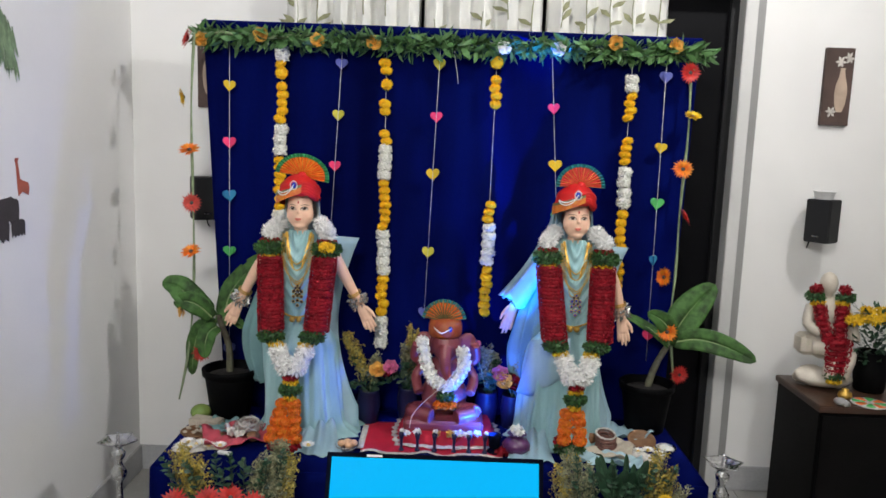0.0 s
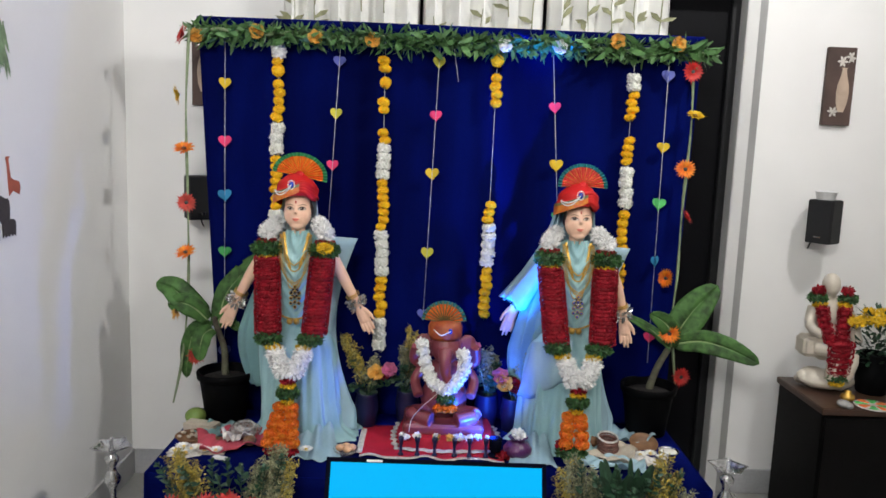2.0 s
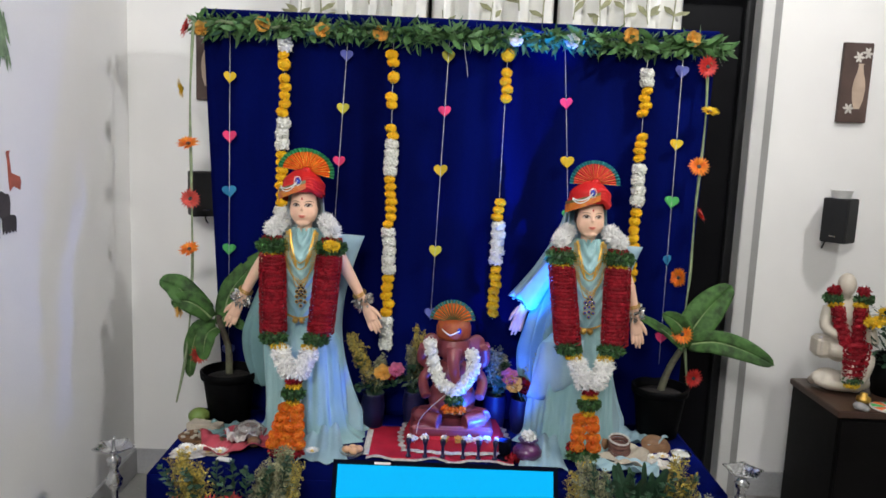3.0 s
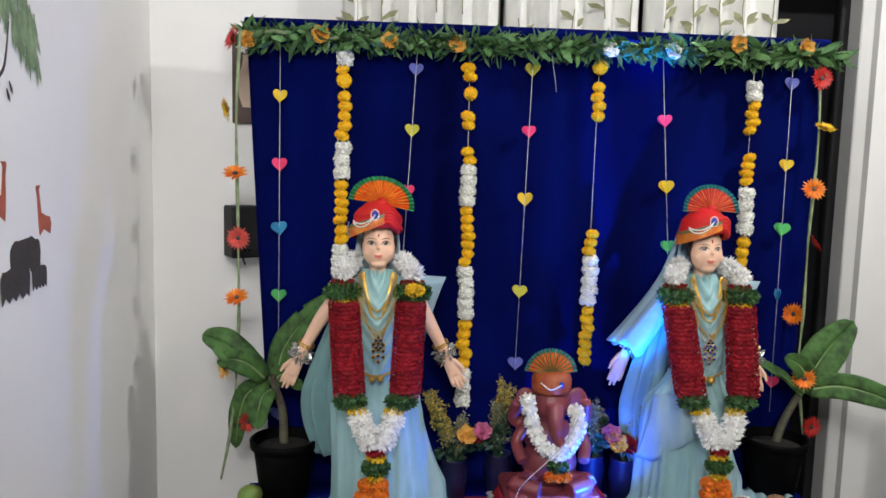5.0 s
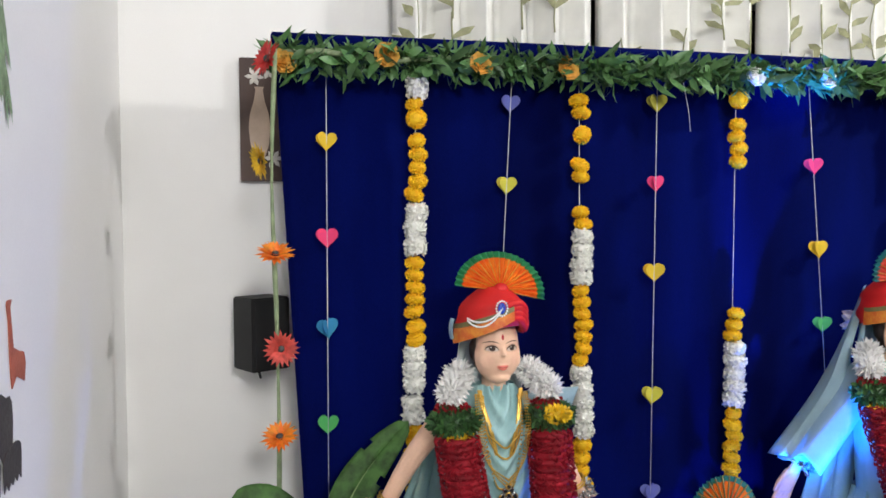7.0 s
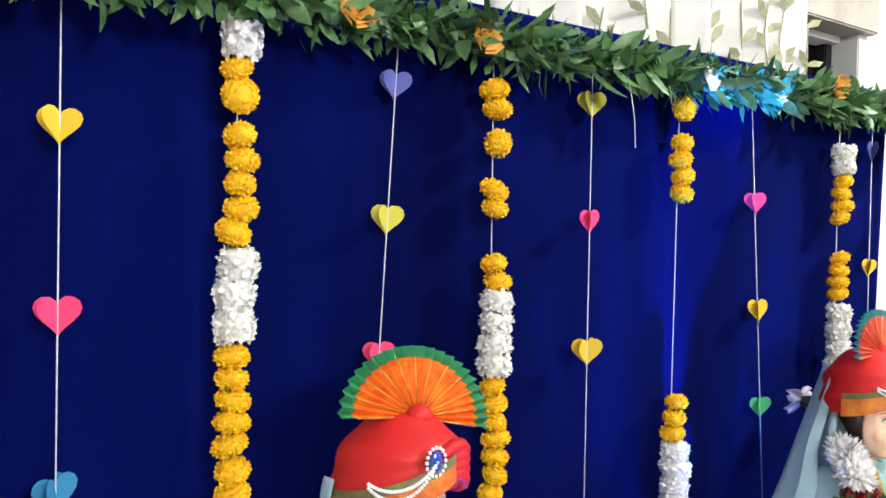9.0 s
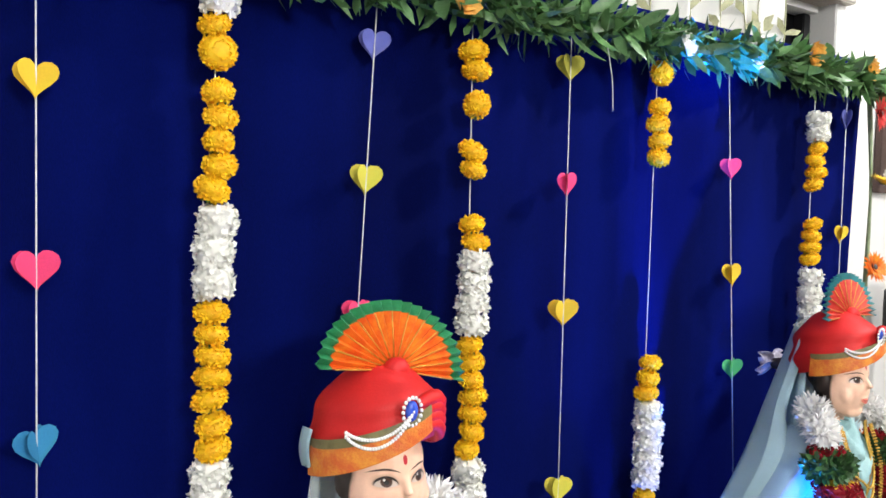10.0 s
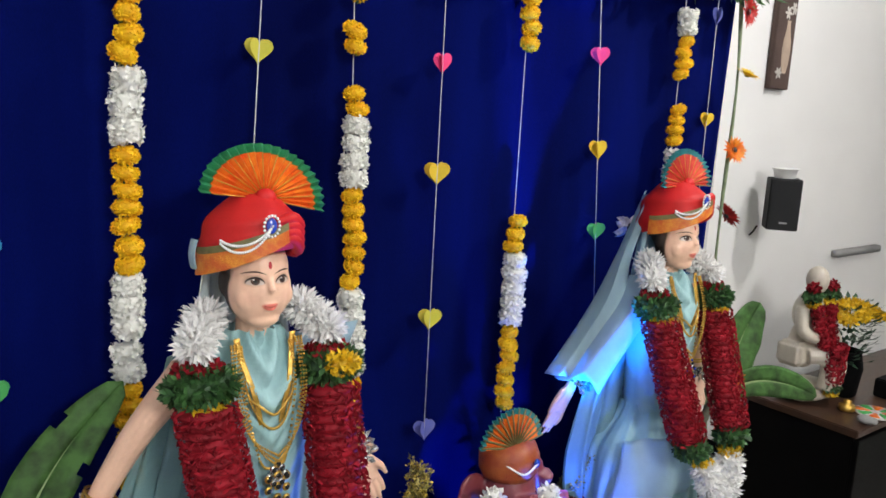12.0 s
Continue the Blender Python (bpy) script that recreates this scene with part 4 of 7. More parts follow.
def turban(cx, fan_m, rim_m, seed, spin):
    t = thing("turban", (cx, 2.55, 1.16), "red silk turban with gold border, pleated fan crest and pearl brooch", "turban", "turbans")
    bm = B()

    def tb(u, v):
        a = 2 * math.pi * u
        base = 1.150 + 0.0085 * math.cos(a) - 0.021 * math.sin(a)
        r = 0.0705 * max(0.02, 1 - v ** 2.6) ** 0.62 - 0.004 * (1 - v) ** 4
        r += 0.0026 * math.sin(15 * v + 2 * math.cos(a - 0.6) + 0.8 * math.sin(2 * a)) * (1 - v) ** 0.3
        return Vector((cx + 1.02 * r * math.cos(a), 2.55 + 1.06 * r * math.sin(a), base + (1.245 - base) * v))
    grid(bm, tb, 56, 28, True)
    part("wrap", bm, TURBAN, t)
    bm = B()          # twisted roll on the right side of the brow
    for i in range(4):
        pts = [(cx + 0.006, 2.483 - 0.001 * i, 1.186 + 0.008 * i), (cx + 0.030, 2.486, 1.188 + 0.0088 * i), (cx + 0.048, 2.505, 1.172 + 0.0098 * i), (cx + 0.057, 2.535, 1.160 + 0.0095 * i), (cx + 0.055, 2.57, 1.156 + 0.008 * i)]
        tube(bm, bend(pts, 14), [0.0045 + 0.0052 * math.sin(math.pi * (k + 1) / 16) for k in range(15)], 8)
    part("side_roll", bm, TURBAN, t)
    bm = B()          # slanting brocade band across the brow

    def band(u, v):
        a = radians(178 + 108 * u)
        rr = 0.0735 - 0.0015 * v
        z = 1.139 + 0.050 * u ** 1.3 + 0.030 * v * (1 - 0.4 * u)
        return Vector((cx + 1.03 * rr * math.cos(a), 2.548 + 1.07 * rr * math.sin(a) , z - 0.004))
    grid(bm, band, 24, 5)
    part("brocade_band", bm, TURBANB, t, "gold and orange brocade band")
    bm = B()

    def edge(u, v):
        p = band(u, 1.0)
        return p + Vector((0, -0.001, 0.009 * v - 0.001)) + Vector((0, 0.002, 0)) * v
    grid(bm, edge, 24, 2)
    part("olive_edge", bm, OLIVE, t)
    # pleated fan
    c = Vector((cx + 0.012, 2.533, 1.235))
    tilt = Matrix.Rotation(radians(spin), 3, "Y") @ Matrix.Rotation(radians(-10), 3, "X")
    for nm, r0, r1, m in (("fan", 0.008, 0.066, fan_m), ("fan_rim", 0.066, 0.0785, rim_m)):
        bm = B()
        n = 44

        def fan(u, v, r0=r0, r1=r1):
            a = radians(-4 + 190 * u)
            r = r0 + (r1 - r0) * v
            k = round(u * n)
            y = (0.0045 if k % 2 else -0.0045) * r / 0.07
            return c + tilt @ Vector((r * math.cos(a) * (1.13 if cx < 0 else 1.02), y, r * math.sin(a) * 0.92))
        grid(bm, fan, n, 4)
        o = part(nm, bm, m, t, shade=False)
        o.modifiers.new("thick", "SOLIDIFY").thickness = 0.0012
    bm = B()
    for i in range(0, 45, 4):
        a = radians(-4 + 190 * i / 44)
        tube(bm, [c + tilt @ Vector((r * math.cos(a) * 1.08, -0.0045 * r / 0.07 - 0.001, r * math.sin(a) * 0.92)) for r in (0.012, 0.04, 0.066)], 0.0008, 4)
    part("fan_thread", bm, GOLD, t, "gold threads along the pleats")
    bm = B()
    ball(bm, c + Vector((0, -0.004, 0.0)), (0.016, 0.012, 0.014), 12, 8)
    part("fan_knot", bm, TURBAN, t)
    if cx < 0:       # loose ribbon end behind the ear
        bm = B()
        grid(bm, lambda u, v: Vector((cx - 0.074 - 0.004 * math.sin(3 * v) - 0.003 * u, 2.545 + 0.016 * u, 1.182 - 0.040 * v)), 3, 8)
        part("ribbon_end", bm, SHEERBLUE, t, "pale blue ribbon end").modifiers.new("thick", "SOLIDIFY").thickness = 0.001
    # brooch and pearls
    b0 = Vector((cx - 0.004, 2.4725, 1.2075))
    bm = B()
    ball(bm, b0, (0.0075, 0.004, 0.0105), 12, 8)
    br = part("brooch", bm, SAPPHIRE, t, "blue stone brooch")
    bm = B()
    for i in range(16):
        a = 2 * math.pi * i / 16
        ball(bm, b0 + Vector((0.0105 * math.cos(a), -0.001, 0.0135 * math.sin(a))), 0.0021, 6, 4)
    part("pearl_ring", bm, PEARL, br)
    bm = B()
    for drop, end in ((0.017, 0.0), (0.025, -0.004)):
        e = Vector((cx - 0.056, 2.505, 1.188 + end))
        for i in range(27):
            f = i / 26
            p = b0.lerp(e, f)
            p.z -= drop * 4 * f * (1 - f) * 0.8
            q = Vector((p.x - cx, (p.y - 2.55), 0))
            s = 0.0775 / max(q.length, 1e-6)
            ball(bm, (cx + q.x * s, 2.55 + q.y * s * 1.04, p.z), 0.002, 6, 4)
    part("pearl_swag", bm, PEARL, t, "double swag of white pearls")
    return t


turban(CA - 0.006, FANORANGE, FANGREEN, 1, 11)
turban(CB - 0.006, FANRED, FANTEAL, 2, 1)


def sari(cx, blue, seed, hem):
    """The draped cloth: skirt with folds, bodice with cowl folds, shoulder drape and head veil."""
    r = random.Random(seed)
    s = thing("sari", (cx, 2.55, 0.36), ("pale blue" if blue else "sea-green") + " organza sari draped in soft folds with gold border", "sari", "saris")
    ph = [r.uniform(0, 6.28) for _ in range(6)]
    bm = B()

    def sk(u, v):
        a = 2 * math.pi * u
        f = 1 - v                                    # 0 waist, 1 hem
        g = smooth(min(1, f / 0.28))
        if blue:
            west, east = 0.074 + 0.060 * g + 0.028 * f, 0.074 + 0.034 * g + 0.012 * f ** 3
        else:
            west, east = 0.074 + 0.056 * g - 0.024 * f, 0.074 + 0.044 * g + 0.050 * f ** 1.6
        c = math.cos(a)
        rx = east if c > 0 else west
        ry = 0.055 + 0.045 * g + 0.025 * f
        w = (0.0015 + 0.0085 * f ** 0.7) * (0.9 * math.sin(9 * a + ph[0] + 1.1 * f) + 0.55 * math.sin(16 * a + ph[1] - 1.6 * f) + 0.35 * math.sin(27 * a + ph[2] + 2 * f))
        w += 0.004 * g * noise.noise(Vector((2.2 * c, 2.2 * math.sin(a), 5 * f + seed)))
        z = 0.364 + 0.41 * v
        x = cx + (rx + w) * c
        y = 2.565 + (ry + w) * math.sin(a)
        if f > 0.9:
            k = ((f - 0.9) / 0.1) ** 1.5
            x += k * 0.03 * c + k * 0.02 * hem * max(0, c)
            y += k * 0.03 * math.sin(a)
        return Vector((x, y, z))
    grid(bm, sk, 170, 34, True)
    part("skirt", bm, ORGANZA, s)
    if blue:          # gathered panel folded over at the hip
        bm = B()

        def over(u, v):
            b = math.sin(math.pi * min(1, v * 1.05))
            x = cx - 0.012 - (0.118 + 0.040 * v) * u
            y = 2.452 + 0.075 * u ** 2 - 0.020 * b * (1 - 0.4 * u) - 0.006 * math.sin(15 * u + 3 * v)
            z = 0.745 - 0.03 * u - (0.155 + 0.045 * u) * v + 0.010 * math.sin(7 * u) * v
            if v > 0.9:
                y += 0.18 * (v - 0.9)
            return Vector((x, y, z))
        grid(bm, over, 36, 24)
        part("hip_fold", bm, SHEERBLUE, s, "gathered panel folded over at the hip").modifiers.new("thick", "SOLIDIFY").thickness = 0.0015
    bm = B()

    def bo(u, v):
        a = 2 * math.pi * u
        rx = 0.070 + 0.022 * v ** 1.2 - 0.058 * max(0, v - 0.80) / 0.2 * 0.9
        ry = 0.052 + 0.014 * math.sin(math.pi * v) - 0.026 * max(0, v - 0.80) / 0.2
        cowl = 0.0088 * math.sin(40 * v - 15 * abs(math.cos(a)) ** 1.0) * max(0, -math.sin(a)) * (0.3 + v)
        return Vector((cx + (rx + 0.2 * cowl) * math.cos(a), 2.558 + (ry + cowl) * math.sin(a), 0.75 + 0.305 * v))
    grid(bm, bo, 72, 52, True)
    part("bodice", bm, ORGANZA, s, "cowl of soft folds at the chest")
    # shoulder drape that ends in a stiff corner, then falls to the ground
    bm = B()

    def pal(u, v):
        # u across the cloth, v from shoulder to hem
        top = Vector((cx + 0.055 + 0.135 * u, 2.555 + 0.035 * u, 1.035 + 0.004 * u - 0.05 * u * u * 0.2))
        low = Vector((cx + 0.03 + 0.15 * u + 0.03 * v * hem, 2.56 + 0.055 * u - 0.06 * v * v, 0.375))
        k = v ** 0.85
        p = top.lerp(low, k)
        p.x -= 0.075 * u * math.sin(math.pi * min(1, v * 1.15)) ** 0.8 * (1 - 0.25 * v)
        p.y += 0.008 * math.sin(14 * u + 3 * v + ph[3]) * (0.25 + v)
        p.x += 0.006 * math.sin(18 * u + ph[4]) * v
        return p
    grid(bm, pal, 30, 44)
    part("shoulder_drape", bm, SHEERBLUE, s, "stiff pale drape with a pointed shoulder corner").modifiers.new("thick", "SOLIDIFY").thickness = 0.001
    bm = B()

    def fall(u, v):
        top = Vector((cx - 0.05 - 0.055 * u, 2.575 + 0.03 * u, 1.03 - 0.02 * u))
        spread = (0.175 if not blue else 0.17)
        low = Vector((cx - 0.075 - spread * u * (0.75 + 0.25 * math.sin(3 * v)) , 2.60 + 0.02 * u, 0.50 if not blue else 0.47))
        p = top.lerp(low, v ** 0.8)
        p.x += 0.05 * u * math.sin(math.pi * v) * -0.3 + 0.006 * math.sin(22 * u + ph[5] + 2 * v)
        p.y += 0.010 * math.sin(16 * u + ph[2]) * (0.2 + v)
        p.x += 0.12 * u * max(0, v - 0.55) ** 1.2
        return p
    grid(bm, fall, 30, 36)
    part("side_fall", bm, SHEER, s, "sheer fall of cloth behind the arm").modifiers.new("thick", "SOLIDIFY").thickness = 0.001
    bm = B()

    def veil(u, v):
        a = radians((14 if blue else 24) + (160 if blue else 134) * u)
        rr = 0.056 + (0.016 if blue else 0.010) * v ** 1.3
        z = 1.205 - (0.24 if blue else 0.18) * v
        w = 0.004 * math.sin(13 * a + ph[1]) * (0.3 + v)
        return Vector((cx + (rr + w) * math.cos(a) * (1.0 + 0.2 * v), 2.562 + (rr * 0.85 + w) * math.sin(a), z))
    grid(bm, veil, 40, 16)
    part("veil", bm, SHEERBLUE if blue else VEIL, s, "pale veil falling from the turban").modifiers.new("thick", "SOLIDIFY").thickness = 0.001
    if blue:          # sleeve of sheer cloth over the raised arm
        bm = B()

        def slv(u, v):
            # u from the outer edge round the arm to the inner edge, v from neck to wrist
            p = Vector((cx - 0.088, 2.578, 1.048)).lerp(Vector((cx - 0.226, 2.635, 0.842)), v)
            q = Vector((cx - 0.070, 2.520, 1.000)).lerp(Vector((cx - 0.150, 2.575, 0.805)), v)
            o = p.lerp(q, u)
            b = math.sin(math.pi * u)
            o.y -= (0.026 + 0.014 * v) * b - 0.0045 * math.sin(11 * u + 3 * v) * v
            o.x -= 0.014 * b
            o.z += 0.016 * b
            o.z -= 0.012 * v * v * math.sin(9 * u + 1)
            return o
        grid(bm, slv, 24, 24)
        part("sleeve_drape", bm, SHEERBLUE, s, "blue-lit sheer drape over the forearm").modifiers.new("thick", "SOLIDIFY").thickness = 0.001
        bm = B()      # the veil that runs on from the turban over the shoulder to the arm
        outer = bend([(cx - 0.020, 2.612, 1.215), (cx - 0.062, 2.632, 1.090), (cx - 0.136, 2.636, 0.968), (cx - 0.238, 2.648, 0.838)], 24)
        inner = bend([(cx - 0.056, 2.572, 1.180), (cx - 0.072, 2.590, 1.070), (cx - 0.105, 2.560, 0.985), (cx - 0.165, 2.585, 0.825)], 24)

        def hd(u, v):
            k = round(v * 24)
            p = outer[k].lerp(inner[k], u)
            b = math.sin(math.pi * u)
            return p + Vector((-0.020 * b, -0.012 * b + 0.005 * math.sin(13 * u + 2 * v), 0.010 * b * v))
        grid(bm, hd, 20, 24)
        part("head_drape", bm, SHEERBLUE, s, "sheer veil running from turban to arm").modifiers.new("thick", "SOLIDIFY").thickness = 0.001
    bm = B()          # hem spread forward over the table
    hx = 0.085 if not blue else -0.125

    def train(u, v):
        x = cx + hx + (u - 0.5) * (0.10 + 0.06 * v) + 0.02 * v * (1 if not blue else -0.5)
        y = 2.47 - 0.155 * v + 0.012 * math.sin(9 * u)
        z = 0.366 + 0.05 * (1 - v) ** 2 + 0.016 * (0.5 + 0.5 * math.sin(19 * u + 2 * v + ph[0])) * (1 - 0.45 * v)
        return Vector((x, y, z))
    grid(bm, train, 34, 18)
    part("hem_train", bm, SHEERBLUE, s, "pale hem spread on the table").modifiers.new("thick", "SOLIDIFY").thickness = 0.001
    for sgn in (-1, 1):     # gold border that runs down both sides of the neck
        bm = B()

        def gb(u, v, sgn=sgn):
            x = sgn * (0.040 - 0.016 * smooth(v) - 0.010 * v) + sgn * 0.0042 * (u - 0.5) * 2 * (1 - 0.2 * v)
            return Vector((cx + x, 2.515 - 0.022 * smooth(min(1, v * 1.6)), 1.052 - 0.125 * v))
        grid(bm, gb, 4, 20)
        part("gold_border", bm, GOLD, s, "gold woven border").modifiers.new("thick", "SOLIDIFY").thickness = 0.002
    return s


sari(CA, False, 5, 1.0)
sari(CB, True, 9, -0.4)


def flower_garland(cx, seed, left_yellow):
    """A heavy garland: two straight red bands from the shoulders that meet in a white V, with a tail of green and orange."""
    r = random.Random(seed)
    g = thing("figure_garland", (cx, 2.37, 0.368), "thick garland of red petals, white chrysanthemums, green tufts and orange tail", "garland", "figure garlands")

    def clump(nm, m, c, rad, n, ln, w, lean=0.35, power=2.0, label=""):
        bm = B()
        tuft(bm, c, rad, n, ln, w, lean, r, 0, power)
        part(nm, bm, m, g, label)
    for s in (-1, 1):
        x = cx + s * 0.063
        for k in range(3):
            clump("white_chrysanthemum", MUM, (cx + s * (0.070 + 0.012 * k), 2.548 - 0.016 * k, 1.076 - 0.013 * k), (0.0180, 0.018, 0.0160), 260, 0.0210, 0.0055, 0.4)
        clump("red_ring", ROSE_RED, (cx + s * 0.092, 2.51, 1.022), (0.030, 0.022, 0.006), 70, 0.010, 0.010)
        clump("green_tuft", TUFT, (cx + s * 0.092, 2.503, 0.999), (0.044, 0.031, 0.022), 380, 0.017, 0.008, 0.6)
        if s > 0 and left_yellow:
            clump("yellow_bloom", YELLOWFL, (cx + 0.098, 2.474, 1.008), (0.021, 0.013, 0.012), 120, 0.012, 0.008)
        else:
            clump("yellow_ring", YELLOWFL, (cx + s * 0.09, 2.492, 0.975), (0.026, 0.02, 0.006), 60, 0.010, 0.008)
        bm = B()
        for k in range(20):
            z = 0.966 - 0.0113 * k
            xx = cx + s * (0.089 - (0.020 if s < 0 else 0.012) * k / 19)
            tuft(bm, (xx, 2.492 - 0.00395 * k, z), (0.0390, 0.027, 0.0125), 130, 0.0040, 0.012, 0.25, r, 0, 3.6)
        part("red_petal_band", bm, ROSE_RED, g, "band of tightly packed dark red petals")
        clump("green_tuft", TUFT, (cx + s * 0.066, 2.405, 0.728), (0.036, 0.026, 0.016), 230, 0.016, 0.008, 0.6)
        clump("yellow_ring", YELLOWFL, (cx + s * 0.048, 2.395, 0.705), (0.022, 0.018, 0.007), 80, 0.011, 0.008)
        for k in range(3):
            clump("white_chrysanthemum", MUM, (cx + s * (0.042 - 0.011 * k) + 0.004, 2.388 - 0.005 * k, 0.684 - 0.026 * k), (0.024, 0.021, 0.019), 180, 0.017, 0.0058, 0.4)
    clump("red_ring", ROSE_RED, (cx + 0.004, 2.378, 0.600), (0.022, 0.018, 0.007), 70, 0.010, 0.010)
    clump("yellow_ring", YELLOWFL, (cx + 0.004, 2.376, 0.586), (0.022, 0.018, 0.006), 60, 0.010, 0.008)
    clump("green_tuft", TUFT, (cx + 0.003, 2.375, 0.562), (0.031, 0.024, 0.016), 220, 0.016, 0.008, 0.6)
    clump("yellow_ring", YELLOWFL, (cx + 0.002, 2.374, 0.536), (0.017, 0.016, 0.008), 60, 0.010, 0.008)
    rows = (2, 2, 3, 3, 3) if left_yellow else (2, 2, 2, 2)
    for k, n in enumerate(rows):
        span = 0.016 + (0.0050 * k if left_yellow else 0.003 * k)
        for i in range(n):
            u = 2 * i / (n - 1) - 1
            clump("orange_bloom", ORANGEFL, (cx - 0.004 - (0.010 * k / 4 if left_yellow else 0) + u * (span + 0.002 * r.random()), 2.374 - 0.006 * k - 0.006 * (1 - abs(u)), 0.515 - 0.027 * k + r.uniform(-0.003, 0.003)), (0.0205, 0.018, 0.0128), 150, 0.0050, 0.010, 0.5, 2.8)
    if left_yellow:
        clump("red_ring", ROSE_RED, (cx - 0.012, 2.348, 0.380), (0.052, 0.022, 0.010), 130, 0.010, 0.010)
    else:
        clump("red_ring", ROSE_RED, (cx - 0.034, 2.365, 0.425), (0.024, 0.020, 0.014), 90, 0.009, 0.010)
        clump("green_tuft", TUFT, (cx - 0.010, 2.360, 0.402), (0.044, 0.024, 0.014), 260, 0.016, 0.008, 0.6)
        clump("yellow_bloom", YELLOWFL, (cx + 0.002, 2.345, 0.378), (0.026, 0.018, 0.010), 110, 0.010, 0.008)
    return g


flower_garland(CA, 21, True)
flower_garland(CB, 22, False)


def chain(bm, pts, n, r):
    for p in bend(pts, n):
        ball(bm, p, r, 6, 4)


def jewellery(cx, arms, seed):
    nk = thing("necklace", (cx, 2.49, 0.88), "layered gold bead necklaces with a round cluster pendant", "necklace", "necklaces")
    for d, w, zl in ((0, 0.034, 0.93), (1, 0.038, 0.875), (2, 0.034, 0.95)):
        bm = B()
        chain(bm, [(cx - w, 2.512, 1.04), (cx - w * 0.95, 2.494, 0.98), (cx - w * 0.5, 2.484, zl + 0.012), (cx, 2.481, zl), (cx + w * 0.5, 2.484, zl + 0.012), (cx + w * 0.95, 2.494, 0.98), (cx + w, 2.512, 1.04)], 74, 0.0021)
        part("chain", bm, GOLD, nk)
    bm = B()
    pz = 0.862
    ball(bm, (cx + 0.004, 2.480, pz), 0.0062, 10, 8)
    for i in range(6):
        a = math.pi / 3 * i
        ball(bm, (cx + 0.004 + 0.0115 * math.cos(a), 2.480, pz + 0.0115 * math.sin(a)), (0.006, 0.004, 0.006), 8, 6)
    pd = part("pendant", bm, SILVER, nk, "silver cluster pendant")
    bm = B()
    for i in range(6):
        a = math.pi / 3 * i
        ball(bm, (cx + 0.004 + 0.0115 * math.cos(a), 2.4765, pz + 0.0115 * math.sin(a)), (0.0035, 0.003, 0.0035), 8, 6)
    part("stone", bm, DARKMETAL, pd)
    bm, gm = B(), B()
    for k in range(5):          # hanging rows of set stones down the front
        for i in range(-1, 2):
            if k in (0, 4) and i:
                continue
            c = Vector((cx + 0.004 + 0.013 * i, 2.476, pz + 0.018 - 0.0165 * k - 0.004 * abs(i)))
            ball(gm, c + Vector((0, 0.002, 0)), (0.0062, 0.003, 0.0062), 10, 6)
            ball(bm, c, (0.0038, 0.003, 0.0038), 8, 6)
    st_ = part("stone_setting", gm, GOLD, nk, "gold settings in hanging rows")
    part("stone", bm, SAPPHIRE if cx > 0 else DARKMETAL, st_)
    for sg_ in (-1, 1):          # broad gold strands beside the neckline
        bm = B()
        for k in range(3):
            chain(bm, [(cx + sg_ * (0.050 - 0.004 * k), 2.508, 1.045), (cx + sg_ * (0.050 - 0.004 * k), 2.488, 0.985), (cx + sg_ * (0.034 - 0.004 * k), 2.479, 0.925 - 0.006 * k), (cx + 0.004, 2.476, 0.892 - 0.008 * k)], 40, 0.0019)
        part("strand", bm, GOLD, nk)
    belt = thing("waist_ornament", (cx, 2.48, 0.768), "gold waist ornament with two round bosses", "ornament", "waist ornaments")
    bm = B()
    for s in (-1, 1):
        ball(bm, (cx + s * 0.011, 2.472, 0.768), (0.0105, 0.009, 0.0105), 12, 8)
    part("boss", bm, GOLD, belt)
    bm = B()
    chain(bm, [(cx - 0.052, 2.492, 0.786), (cx - 0.014, 2.476, 0.776), (cx + 0.014, 2.476, 0.776), (cx + 0.052, 2.492, 0.786)], 34, 0.0034)
    part("chain", bm, GOLD, belt)
    for a in arms:
        w, t = Vector(a[2]), Vector(a[1])
        d = (w - t).normalized()
        bg = thing("bangle_set", w, "silver-flowered bangles with thin gold rings round the wrist", "bangles", "bangle sets")
        q = d.to_track_quat("Z", "Y").to_matrix()
        for k, rad in ((0.040, 0.0225), (0.033, 0.022)):
            bm = B()
            c = w - d * k
            tube(bm, [c + q @ Vector((rad * math.cos(2 * math.pi * i / 20), rad * math.sin(2 * math.pi * i / 20), 0)) for i in range(21)], 0.0021, 6)
            part("gold_ring", bm, GOLD, bg)
        bm = B()
        rr = random.Random(seed)
        for i in range(64):
            an = 2.4 * i
            base = w - d * rr.uniform(-0.008, 0.022) + q @ Vector((0.016 * math.cos(an), 0.016 * math.sin(an), 0))
            out = (q @ Vector((math.cos(an), math.sin(an), rr.uniform(-0.6, 0.6))))
            petal(bm, base, out, out.cross(Vector((rr.uniform(-1, 1), rr.uniform(-1, 1), 0.3))), rr.uniform(0.016, 0.027), 0.011, 0.4)
            ball(bm, base + out * 0.008, 0.003, 6, 4)
        part("silver_flower", bm, SILVER, bg, "cluster of silver flowers")


jewellery(CA, arm_pts(CA, SPEC_A), 3)
jewellery(CB, arm_pts(CB, SPEC_B), 4)

